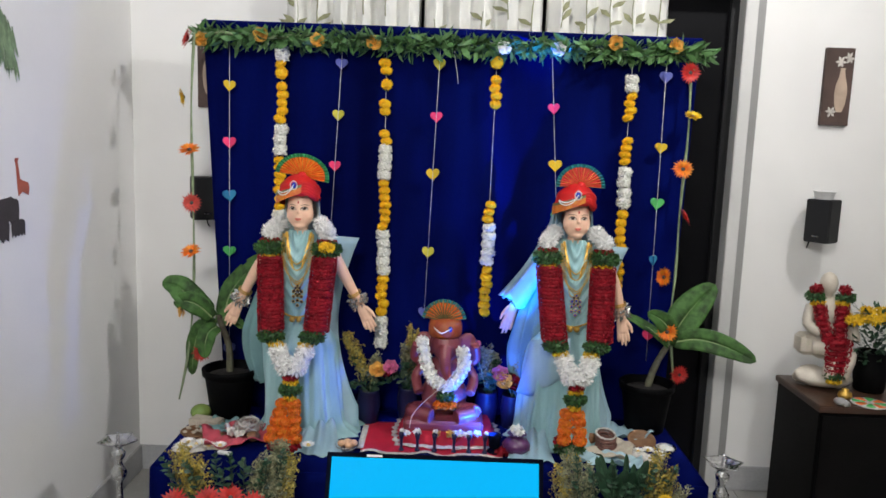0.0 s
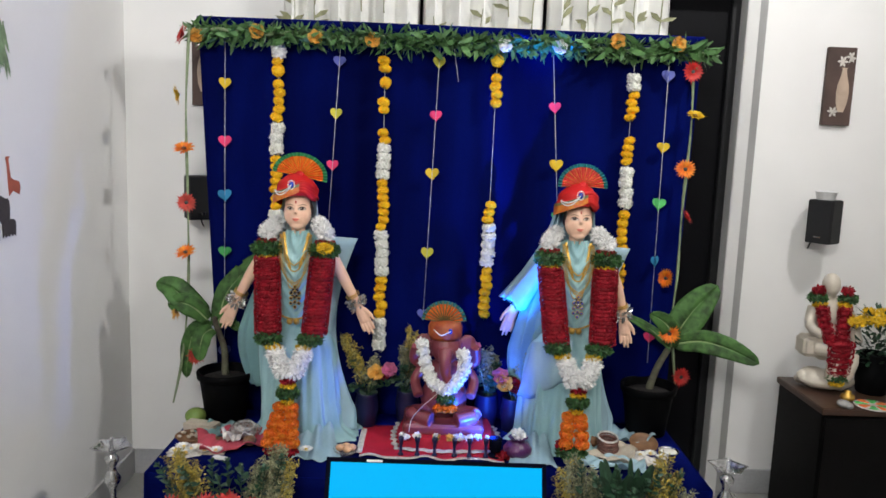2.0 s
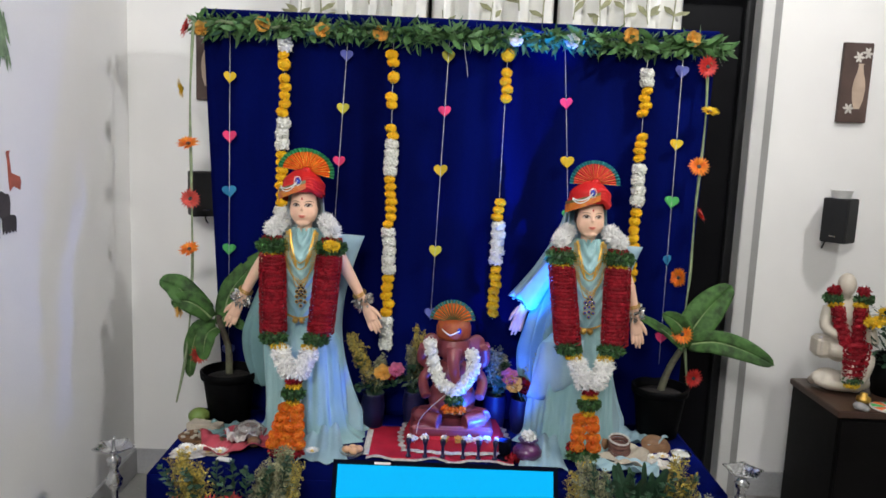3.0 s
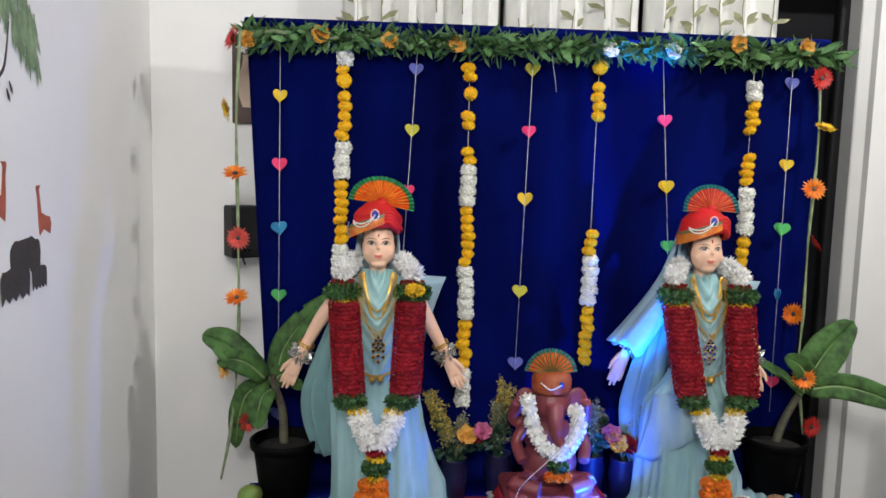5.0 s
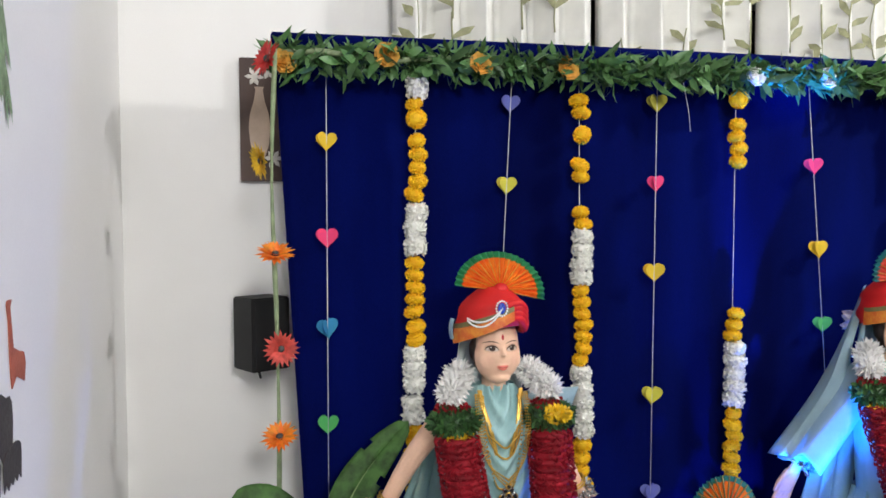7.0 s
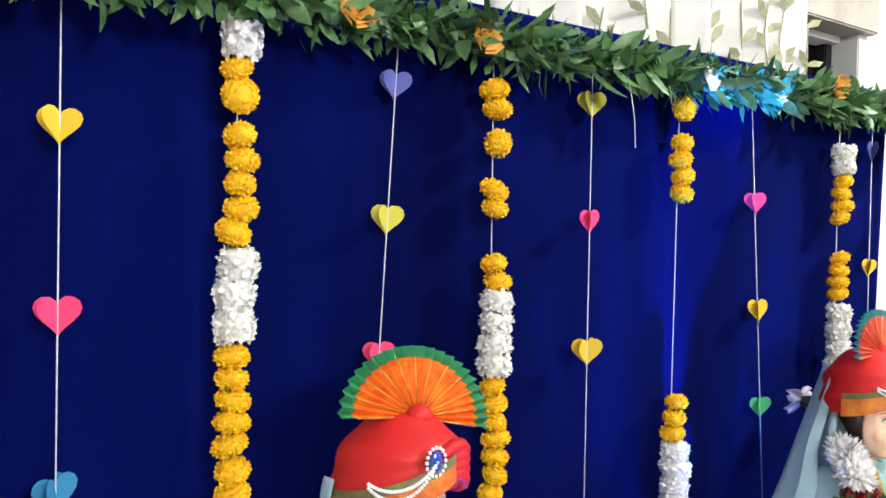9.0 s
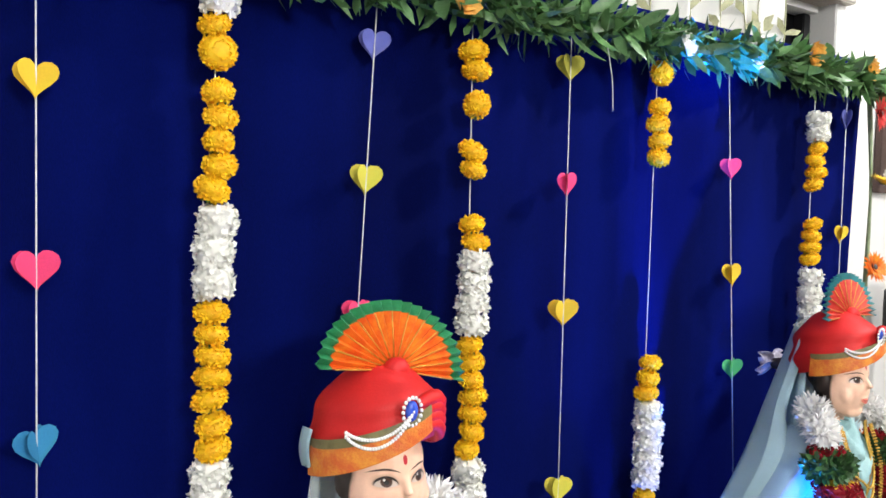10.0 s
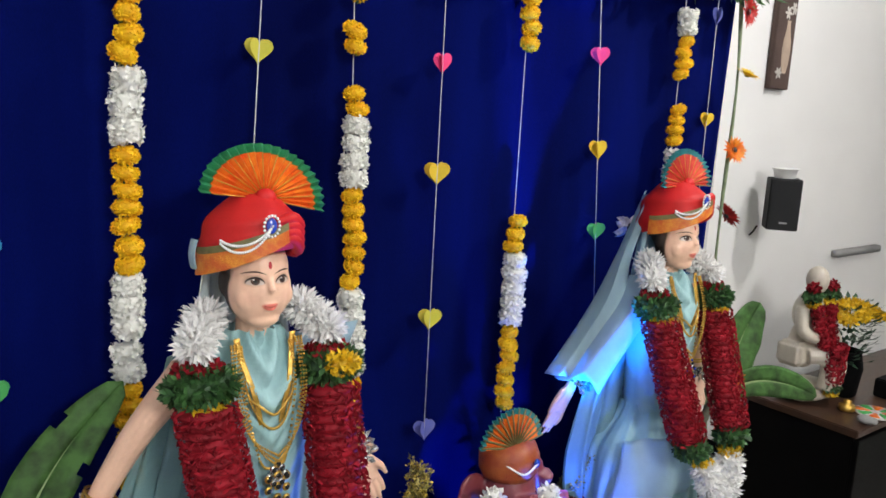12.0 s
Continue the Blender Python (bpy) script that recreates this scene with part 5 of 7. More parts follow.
# ---- seated idol ----
GX, GY = 0.022, 2.56
bm = B()
ball(bm, (GX, GY, 0.478), (0.080, 0.066, 0.072), 20, 12)                 # belly
ball(bm, (GX, GY + 0.01, 0.55), (0.075, 0.055, 0.06), 20, 12)
ball(bm, (GX, GY - 0.012, 0.655), (0.052, 0.05, 0.056), 18, 12)          # head
for s in (-1, 1):
    ball(bm, (GX + s * 0.068, GY + 0.005, 0.650), (0.036, 0.009, 0.046), 14, 10, Matrix.Rotation(radians(20 * s), 3, "Y"))
    tube(bm, bend([(GX + s * 0.065, GY, 0.585), (GX + s * 0.098, GY - 0.01, 0.54), (GX + s * 0.085, GY - 0.06, 0.50)], 8), 0.018, 10)
    tube(bm, bend([(GX + s * 0.07, GY + 0.02, 0.585), (GX + s * 0.105, GY + 0.02, 0.60), (GX + s * 0.10, GY - 0.01, 0.655)], 8), [0.02, 0.02, 0.02, 0.019, 0.018, 0.017, 0.016, 0.015, 0.015], 10)
    tube(bm, bend([(GX + s * 0.05, GY - 0.03, 0.435), (GX + s * 0.106, GY - 0.05, 0.435), (GX + s * 0.04, GY - 0.085, 0.425)], 10), 0.025, 12)
tube(bm, bend([(GX, GY - 0.055, 0.655), (GX - 0.002, GY - 0.075, 0.62), (GX + 0.004, GY - 0.08, 0.575), (GX + 0.022, GY - 0.085, 0.545)], 10), [0.026 - 0.0013 * i for i in range(11)], 12)
box(bm, (GX - 0.135, GY - 0.10, 0.372), (GX + 0.135, GY + 0.09, 0.412), 0.008)
idol = single("seated_idol", bm, CLAY, (GX, GY, 0.372), "seated painted clay festival idol, reddish brown, glossy", "idol")
rm = idol.modifiers.new("skin", "REMESH")
rm.mode, rm.voxel_size, rm.use_smooth_shade = "VOXEL", 0.004, True
sm = idol.modifiers.new("soft", "SMOOTH")
sm.factor, sm.iterations = 0.5, 4

tb2 = thing("small_turban", (GX, GY - 0.02, 0.69), "small orange turban with pleated fan and pearl swag", "turban")
bm = B()
lathe(bm, (GX - 0.004, GY - 0.012, 0.685), [(0.050, 0), (0.056, 0.012), (0.057, 0.04), (0.05, 0.058), (0.02, 0.066), (0.004, 0.067)], 32, 0.95)
part("wrap", bm, RUST, tb2)
c0 = Vector((GX - 0.010, GY - 0.03, 0.742))
for nm, r0, r1, m in (("fan", 0.006, 0.060, FANORANGE), ("fan_rim", 0.060, 0.071, FANTEAL)):
    bm = B()

    def fan2(u, v, r0=r0, r1=r1):
        a = radians(6 + 168 * u)
        r = r0 + (r1 - r0) * v
        return c0 + Vector((r * math.cos(a) * 1.05, (0.004 if round(u * 40) % 2 else -0.004) * r / 0.07 + 0.12 * r, r * math.sin(a)))
    grid(bm, fan2, 40, 4)
    part(nm, bm, m, tb2, shade=False).modifiers.new("thick", "SOLIDIFY").thickness = 0.0012
bm = B()
for i in range(0, 41, 3):
    a = radians(6 + 168 * i / 40)
    tube(bm, [c0 + Vector((r * math.cos(a) * 1.05, 0.12 * r - 0.005, r * math.sin(a))) for r in (0.008, 0.071)], 0.0019, 4)
part("fan_stripe", bm, OLIVE, tb2)
bm = B()
ball(bm, (GX + 0.012, GY - 0.069, 0.722), (0.007, 0.004, 0.009), 10, 8)
part("brooch", bm, SAPPHIRE, tb2, "dark blue brooch")
bm = B()
chain(bm, [(GX + 0.012, GY - 0.071, 0.722), (GX - 0.018, GY - 0.07, 0.708), (GX - 0.042, GY - 0.05, 0.722)], 26, 0.0024)
part("pearl_swag", bm, PEARL, tb2)

gw = thing("idol_garland", (GX, 2.48, 0.52), "white blossom garland in a V with a blue-green and orange tail", "garland")
rng = random.Random(77)
for s in (-1, 1):
    line = bend([(GX + s * 0.068 - 0.012, 2.50, 0.675 if s < 0 else 0.645), (GX + s * 0.062, 2.485, 0.60), (GX + s * 0.035, 2.47, 0.552), (GX + 0.002, 2.463, 0.532)], 8)
    for i, p in enumerate(line[:-1] if s > 0 else line):
        bm = B()
        tuft(bm, p, (0.0185, 0.016, 0.016), 60, 0.011, 0.009, 0.5, rng)
        part("white_blossom", bm, WHITEFL, gw)
bm = B()
tuft(bm, (GX + 0.004, 2.46, 0.502), (0.026, 0.02, 0.015), 150, 0.013, 0.008, 0.6, rng)
part("green_tuft", bm, TUFT, gw)
for dx in (-0.017, 0.004, 0.025):
    bm = B()
    tuft(bm, (GX + dx, 2.455, 0.474), (0.014, 0.013, 0.011), 60, 0.009, 0.01, 0.4, rng)
    part("orange_bloom", bm, ORANGEFL, gw)

bm = B()
tube(bm, bend([(GX + 0.058, 2.478, 0.655), (GX + 0.02, 2.452, 0.60), (GX - 0.03, 2.448, 0.545), (GX - 0.075, 2.452, 0.50), (GX - 0.105, 2.462, 0.455), (GX - 0.112, 2.455, 0.415)], 30), 0.0014, 6)
single("cord", bm, BEIGE, (GX - 0.112, 2.455, 0.405), "thin cream cord slung across the idol", "cord")

# ---- banana plants ----


def banana_leaf(bm, rib, line, width, roll, torn, r):
    """A broad leaf along line: two halves that fold up from the midrib, with waves and a few tears."""
    pts = bend(line, 16)
    prev = None
    for half in (-1, 1):
        rows = []
        for i, p in enumerate(pts):
            f = i / 16
            d = (pts[min(i + 1, 16)] - pts[max(i - 1, 0)]).normalized()
            side = d.cross(Vector((0, -0.85, 0.5))).normalized()
            side = Matrix.Rotation(radians(roll), 3, d) @ side
            up = side.cross(d)
            w = width * (math.sin(math.pi * min(1, 0.10 + 0.9 * f)) ** 0.55) * (1 if f < 0.97 else 0.35)
            row = []
            for k in range(5):
                g = k / 4
                q = p + side * half * w * g + up * (0.22 * w * g * (1 - 0.5 * g) + 0.05 * w * math.sin(i * 1.3 + half) * g)
                row.append(bm.verts.new(q))
            rows.append(row)
        for i in range(16):
            for k in range(4):
                if torn and k > 1 and r.random() < torn:
                    continue
                bm.faces.new((rows[i][k], rows[i][k + 1], rows[i + 1][k + 1], rows[i + 1][k]))
    tube(rib, [p - Vector((0, 0, 0.0015)) for p in pts], [0.0042 * (1 - 0.75 * i / 16) for i in range(17)], 6)


def banana_plant(x, y, base, stem, leaves, label, seed):
    r = random.Random(seed)
    pot = thing("flower_pot", (x, y, base), "black plastic flower pot filled with dark soil", "flower pot", "flower pots")
    bm = B()
    lathe(bm, (x, y, base), [(0.06, 0), (0.068, 0.004), (0.086, 0.145), (0.086, 0.152), (0.096, 0.154), (0.098, 0.176), (0.094, 0.179), (0.088, 0.176), (0.085, 0.154), (0.08, 0.149)], 36)
    part("pot", bm, POT, pot)
    bm = B()
    lathe(bm, (x, y, base + 0.149), [(0.083, 0), (0.06, 0.008), (0.02, 0.014), (0.003, 0.015)], 24)
    part("soil", bm, SOIL, pot)
    p = thing("banana_plant", (x, y, base + 0.175), label, "plant", "banana plants")
    bm = B()
    tube(bm, bend(stem, 12), [0.0135 - 0.0004 * i for i in range(13)], 10)
    part("stalk", bm, STALK, p)
    for line, w, roll, torn in leaves:
        bm, rib = B(), B()
        banana_leaf(bm, rib, line, w, roll, torn, r)
        o = part("leaf", bm, BANANA, p)
        o.modifiers.new("thick", "SOLIDIFY").thickness = 0.0012
        part("midrib", rib, RIB, o)


banana_plant(-0.742, 2.655, 0.362, [(-0.742, 2.655, 0.515), (-0.745, 2.65, 0.62), (-0.765, 2.63, 0.70), (-0.77, 2.62, 0.735)],
             [([(-0.80, 2.62, 0.745), (-0.853, 2.61, 0.785), (-0.91, 2.615, 0.835), (-0.965, 2.62, 0.850)], 0.046, 10, 0.02),
              ([(-0.79, 2.61, 0.73), (-0.83, 2.59, 0.775), (-0.875, 2.59, 0.79), (-0.92, 2.60, 0.775)], 0.036, -20, 0.02),
              ([(-0.765, 2.66, 0.71), (-0.745, 2.665, 0.80), (-0.69, 2.68, 0.88), (-0.615, 2.69, 0.955)], 0.042, -8, 0.02),
              ([(-0.78, 2.62, 0.70), (-0.84, 2.64, 0.68), (-0.872, 2.66, 0.60), (-0.885, 2.675, 0.50)], 0.036, 12, 0.03),
              ([(-0.77, 2.63, 0.70), (-0.755, 2.64, 0.73), (-0.725, 2.645, 0.725), (-0.69, 2.645, 0.685)], 0.03, 30, 0.02),
              ([(-0.77, 2.60, 0.70), (-0.79, 2.57, 0.69), (-0.80, 2.56, 0.65), (-0.80, 2.555, 0.60)], 0.035, 5, 0.0)],
             "young banana plant with broad drooping green leaves in a pot", 1)
banana_plant(0.745, 2.66, 0.362, [(0.745, 2.66, 0.515), (0.765, 2.65, 0.60), (0.80, 2.64, 0.68), (0.815, 2.63, 0.72)],
             [([(0.80, 2.63, 0.69), (0.84, 2.63, 0.77), (0.89, 2.635, 0.84), (0.95, 2.637, 0.905)], 0.058, -6, 0.015),
              ([(0.815, 2.62, 0.70), (0.89, 2.58, 0.722), (0.98, 2.545, 0.705), (1.065, 2.515, 0.668)], 0.04, 22, 0.0),
              ([(0.80, 2.63, 0.68), (0.74, 2.62, 0.735), (0.68, 2.61, 0.77), (0.62, 2.60, 0.80)], 0.026, 30, 0.0),
              ([(0.80, 2.62, 0.69), (0.785, 2.59, 0.75), (0.75, 2.57, 0.79), (0.70, 2.56, 0.815)], 0.033, -25, 0.02)],
             "young banana plant with one broad leaf reaching over the wall", 2)

# ---- cut flowers ----


def spray(bm, base, tip, n, spread, length, width, r, bend_out=0.02):
    """A plume of tiny florets along a bent twig."""
    base, tip = Vector(base), Vector(tip)
    d = tip - base
    tube(bm, [base, base.lerp(tip, 0.5) + Vector((0, 0, bend_out)), tip], [0.0010, 0.0008, 0.0005], 4)
    for c in range(max(5, 2 * n // 5)):
        f = 0.22 + 0.78 * (c + r.random()) / max(5, 2 * n // 5)
        w = Vector((r.uniform(-1, 1), r.uniform(-1, 1), r.uniform(0.1, 1.0))).normalized()
        stem = base + d * f + Vector((0, 0, bend_out * 4 * f * (1 - f)))
        p = stem + w * spread * (1.2 - f) * r.uniform(0.35, 1.1)
        tube(bm, [stem - d * 0.06, p], [0.0005, 0.0004], 3)
        for i in range(6):
            o = Vector((r.gauss(0, 1), r.gauss(0, 1), r.gauss(0, 1)))
            petal(bm, p + o * 0.0032, o + w * 0.5, w.cross(o), length * r.uniform(0.4, 0.75), width * r.uniform(0.6, 0.95), r.uniform(-0.6, 0.6))


def frond(bm, base, tip, n, ln, w, r):
    """A fern frond with paired leaflets."""
    pts = bend([base, Vector(base).lerp(Vector(tip), 0.55) + Vector((0, 0, 0.02)), tip], n)
    tube(bm, pts, 0.0012, 4)
    for i, p in enumerate(pts[1:], 1):
        d = (pts[i] - pts[i - 1]).normalized()
        sd = d.cross(Vector((r.uniform(-0.3, 0.3), 1, 0.2))).normalized()
        q = ln * math.sin(math.pi * (0.12 + 0.82 * i / n)) ** 0.7
        for s in (-1, 1):
            jit = Vector((r.uniform(-1, 1), r.uniform(-1, 1), r.uniform(-1, 1)))
            petal(bm, p, sd * s * r.uniform(0.4, 1.1) + d * 0.7 + jit * 0.55, d.cross(sd) + jit * 0.8, q * r.uniform(0.55, 1.15), w * r.uniform(0.8, 1.5), r.uniform(-0.5, 0.7))


def bouquet(at, label, plumes, fronds, blooms, seed, vase=None):
    r = random.Random(seed)
    b = thing("bouquet", at, label, "bouquet", "table bouquets")
    at = Vector(at)
    if vase:
        bm = B()
        lathe(bm, at, [(0.03, 0), (0.034, 0.004), (0.042, vase * 0.6), (0.036, vase * 0.95), (0.038, vase), (0.034, vase), (0.03, vase * 0.8)], 24)
        part("vase", bm, NAVYPL, b, "dark blue vase")
        top = at + Vector((0, 0, vase * 0.9))
    else:
        top = at
    for m, tip, n, sp in plumes:
        bm = B()
        for k in range(6):
            t = Vector(tip) + Vector((r.uniform(-1, 1), r.uniform(-1, 1), r.uniform(-1.4, 0.2))) * 0.022
            foot = top if vase else Vector((0.8 * t.x + 0.2 * at.x, at.y, at.z))
            spray(bm, foot, t, n, sp, 0.011, 0.0065, r)
        part("plume", bm, m, b)
    for tip in fronds:
        bm = B()
        foot = top if vase else Vector((0.7 * tip[0] + 0.3 * at.x, at.y, at.z))
        frond(bm, foot, Vector(tip) + Vector((r.uniform(-0.02, 0.02), r.uniform(-0.02, 0.02), r.uniform(-0.02, 0.015))), 17, 0.030, 0.012, r)
        part("fern", bm, FERN, b)
    for me, loc, way, s, nm in blooms:
        loc = Vector(loc)
        bm = B()
        tube(bm, bend([top, top.lerp(loc, 0.5) + Vector((0, 0, 0.015)), loc - Vector(way).normalized() * 0.004], 6), 0.0017, 5)
        part("stem", bm, STEM, b)
        piece(nm, me, b, aim(loc, way, r.uniform(0, 90), s))


bouquet((-0.245, 2.64, 0.362), "dark vase of dried plumes with yellow, red and pink roses", [(GOLDROD, (-0.325, 2.62, 0.69), 70, 0.035), (GOLDROD, (-0.29, 2.63, 0.62), 60, 0.03), (SAGE, (-0.22, 2.64, 0.61), 50, 0.03)],
        [(-0.30, 2.60, 0.60), (-0.19, 2.62, 0.60), (-0.17, 2.60, 0.54), (-0.28, 2.58, 0.53)],
        [(ROSE["yellow"], (-0.212, 2.60, 0.563), (0, -0.7, 0.7), 1.1, "rose"), (ROSE["red"], (-0.19, 2.61, 0.558), (0.1, -0.7, 0.7), 1.0, "rose"), (ROSE["pink"], (-0.168, 2.60, 0.575), (0.1, -0.7, 0.7), 1.0, "rose")], 1, 0.12)
bouquet((-0.105, 2.68, 0.362), "tall dried plume bunch beside the idol", [(GOLDROD, (-0.085, 2.66, 0.71), 70, 0.03), (SAGE, (-0.12, 2.66, 0.64), 70, 0.035)], [(-0.13, 2.62, 0.60), (-0.07, 2.63, 0.62), (-0.15, 2.62, 0.55)], [], 2, 0.12)
bouquet((0.175, 2.67, 0.362), "dried plume bunch with fern beside the idol", [(SAGE, (0.165, 2.65, 0.655), 70, 0.035), (SAGE, (0.205, 2.66, 0.62), 60, 0.03)], [(0.13, 2.62, 0.62), (0.22, 2.62, 0.60), (0.18, 2.6, 0.57), (0.21, 2.6, 0.53)], [(ROSE["pink"], (0.12, 2.62, 0.655), (0, -0.6, 0.8), 1.0, "rose")], 3, 0.12)
bouquet((0.265, 2.64, 0.362), "dark vase of dried plumes with violet, yellow and red roses", [(GOLDROD, (0.312, 2.62, 0.66), 60, 0.03), (SAGE, (0.29, 2.63, 0.60), 50, 0.03)], [(0.24, 2.6, 0.57), (0.30, 2.6, 0.55)],
        [(ROSE["pink"], (0.215, 2.60, 0.565), (-0.1, -0.7, 0.7), 1.1, "rose"), (ROSE["yellow"], (0.228, 2.585, 0.545), (0, -0.8, 0.6), 1.1, "rose"), (ROSE["red"], (0.268, 2.60, 0.535), (0.1, -0.7, 0.7), 1.3, "rose")], 4, 0.12)

# low arrangements before the platform
for nm, x, sgn, seed in (("west", -0.60, -1, 5), ("east", 0.53, 1, 6)):
    r = random.Random(seed)
    basket = thing("flower_basket", (x, 2.11, 0.0), "dark basket that holds a low flower arrangement", "basket", "flower baskets")
    bm = B()
    lathe(bm, (x, 2.11, 0.0), [(0.10, 0), (0.11, 0.01), (0.15, 0.24), (0.155, 0.25), (0.145, 0.25), (0.12, 0.2)], 32, 0.55)
    part("bowl", bm, BROWNWOOD, basket)
    if sgn < 0:
        plumes = [(GOLDROD, (-0.735, 2.10, 0.475), 110, 0.05), (GOLDROD, (-0.69, 2.09, 0.455), 90, 0.045), (SAGE, (-0.44, 2.11, 0.515), 110, 0.05), (SAGE, (-0.47, 2.09, 0.47), 90, 0.045), (GOLDROD, (-0.405, 2.12, 0.46), 60, 0.035), (SAGE, (-0.50, 2.10, 0.44), 80, 0.04)]
        fr = [(-0.60 + 0.035 * i, 2.05 + 0.03 * (i % 2), 0.44 + 0.02 * (i % 3)) for i in range(-4, 6)]
        bl = [(GERB["red"], (xx, 2.055, zz), (0.1 * k, -0.75, 0.65), 1.15, "gerbera") for k, (xx, zz) in enumerate(((-0.735, 0.325), (-0.64, 0.335), (-0.575, 0.345), (-0.51, 0.325)))]
    else:
        plumes = [(SAGE, (0.385, 2.11, 0.50), 110, 0.05), (SAGE, (0.43, 2.09, 0.47), 90, 0.045), (GOLDROD, (0.36, 2.12, 0.45), 60, 0.04), (GOLDROD, (0.645, 2.10, 0.505), 110, 0.05), (GOLDROD, (0.68, 2.10, 0.46), 90, 0.045), (SAGE, (0.72, 2.11, 0.40), 60, 0.035)]
        fr = [(0.53 + 0.035 * i, 2.05 + 0.03 * (i % 2), 0.45 + 0.02 * (i % 3)) for i in range(-4, 5)]
        bl = [(GERB["yellow"], (0.655, 2.06, 0.375), (0.1, -0.75, 0.65), 0.8, "gerbera"), (GERB["red"], (0.50, 2.055, 0.325), (0, -0.75, 0.65), 1.1, "gerbera")]
    bouquet((x, 2.11, 0.22), "low arrangement of dried goldenrod, dark ferns and gerberas", plumes, fr, bl, seed)
    if sgn > 0:
        lf = thing("leaf_bunch", (0.53, 2.1, 0.23), "bunch of broad dark green leaves among dried plumes", "leaves")
        for i in range(12):
            a = 2.4 * i
            tip = (0.53 + 0.075 * math.cos(a), 2.09 + 0.04 * math.sin(a), 0.45 + 0.05 * r.random())
            bm, rb = B(), B()
            banana_leaf(bm, rb, [(0.53 + 0.02 * math.cos(a), 2.1, 0.36), (0.53 + 0.05 * math.cos(a), 2.095, 0.41), tip], 0.017, 40 * math.sin(a), 0, r)
            rb.free()
            part("leaf", bm, FERN, lf)

# ---- screen in front ----
tv = thing("monitor", (0, 2.08, 0), "black-framed flat screen glowing plain cyan, leaning back", "monitor")
low, up = Vector((0, 1.99, 0.115)), Vector((0, 2.145, 0.456))
ax = (up - low).normalized()
nrm = Vector((0, -ax.z, ax.y))


def slab(x0, x1, a0, a1, d0, d1, bevel=0.002):
    bm = B()
    box(bm, (x0, a0, d0), (x1, a1, d1), bevel)
    m = Matrix(((1, 0, 0, low.x), (0, ax.y, nrm.y, low.y), (0, ax.z, nrm.z, low.z), (0, 0, 0, 1)))
    bmesh.ops.transform(bm, matrix=m, verts=bm.verts)
    return bm


H = (up - low).length
part("back_cover", slab(-0.315, 0.315, 0, H, -0.035, -0.002, 0.006), BEZEL, tv, shade=False)
part("screen", slab(-0.302, 0.302, 0.016, H - 0.013, -0.002, 0.0005, 0), SCREEN, tv, "plain glowing cyan picture", shade=False)
for x0, x1, a0, a1 in ((-0.315, -0.302, 0, H), (0.302, 0.315, 0, H), (-0.302, 0.302, H - 0.013, H), (-0.302, 0.302, 0, 0.016)):
    part("bezel", slab(x0, x1, a0, a1, -0.002, 0.004, 0.001), BEZEL, tv, shade=False)
part("label_strip", slab(-0.20, -0.155, H - 0.0105, H - 0.004, 0.004, 0.0046, 0), WHITEPL, tv, "small pale strip", shade=False)
bm = B()
box(bm, (-0.14, 1.95, 0.0), (0.14, 2.12, 0.012), 0.004)
box(bm, (-0.03, 2.03, 0.012), (0.03, 2.06, 0.19), 0.004)
part("foot", bm, BEZEL, tv)

# small blue spotlight beside the idol
sp = thing("spotlight", (0.19, 2.40, 0.362), "small blue spotlight on the table beside the idol", "spotlight")
bm = B()
lathe(bm, (0.19, 2.40, 0.362), [(0.022, 0), (0.024, 0.004), (0.022, 0.01), (0.006, 0.012), (0.006, 0.022)], 20)
part("base", bm, BEZEL, sp)
bm = B()
lathe(bm, (0.19, 2.395, 0.382), [(0.012, 0), (0.018, 0.004), (0.022, 0.045), (0.021, 0.046), (0.017, 0.03), (0.004, 0.028)], 20)
part("shade", bm, BEZEL, sp)

# ---- oil lamps ----


def oil_lamp(x, y, top, label):
    g = thing("oil_lamp", (x, y, 0), label, "oil lamp", "tall oil lamps")
    bm = B()
    h = top
    lathe(bm, (x, y, 0), [(0.07, 0), (0.075, 0.006), (0.06, 0.018), (0.03, 0.03), (0.016, 0.045), (0.013, 0.07), (0.02, 0.085), (0.013, 0.10), (0.011, h * 0.45), (0.018, h * 0.48), (0.011, h * 0.51), (0.010, h * 0.66), (0.022, h * 0.70), (0.024, h * 0.73), (0.013, h * 0.77), (0.010, h * 0.80), (0.019, h * 0.835), (0.021, h * 0.86), (0.010, h * 0.885), (0.008, h * 0.905)], 28)
    part("stem", bm, STEEL, g)
    bm = B()

    def dish(u, v):
        a = 2 * math.pi * u
        r = (0.008 + 0.040 * v) * (1 + 0.26 * v * max(0, math.cos(2.5 * (a % (2 * math.pi / 5)) * 1.0)) ** 6 + 0.26 * v * max(0, math.cos(2.5 * ((a % (2 * math.pi / 5)) - 2 * math.pi / 5))) ** 6)
        return Vector((x + r * math.cos(a), y + r * math.sin(a), h * 0.905 + 0.018 * v ** 2.2))
    grid(bm, dish, 70, 8, True)
    part("dish", bm, STEEL, g, "five-spouted metal dish").modifiers.new("thick", "SOLIDIFY").thickness = 0.0016
    bm = B()
    lathe(bm, (x, y, h * 0.905), [(0.009, 0), (0.006, 0.006), (0.0045, 0.02), (0.006, 0.026), (0.004, 0.034), (0.0055, h * 0.095 - 0.006), (0.0015, h * 0.095)], 16)
    part("finial", bm, STEEL, g)


oil_lamp(-0.952, 2.2, 0.474, "tall silvery five-wick oil lamp, unlit, by the wall")
oil_lamp(0.863, 2.2, 0.471, "tall silvery five-wick oil lamp, unlit, beside the platform")

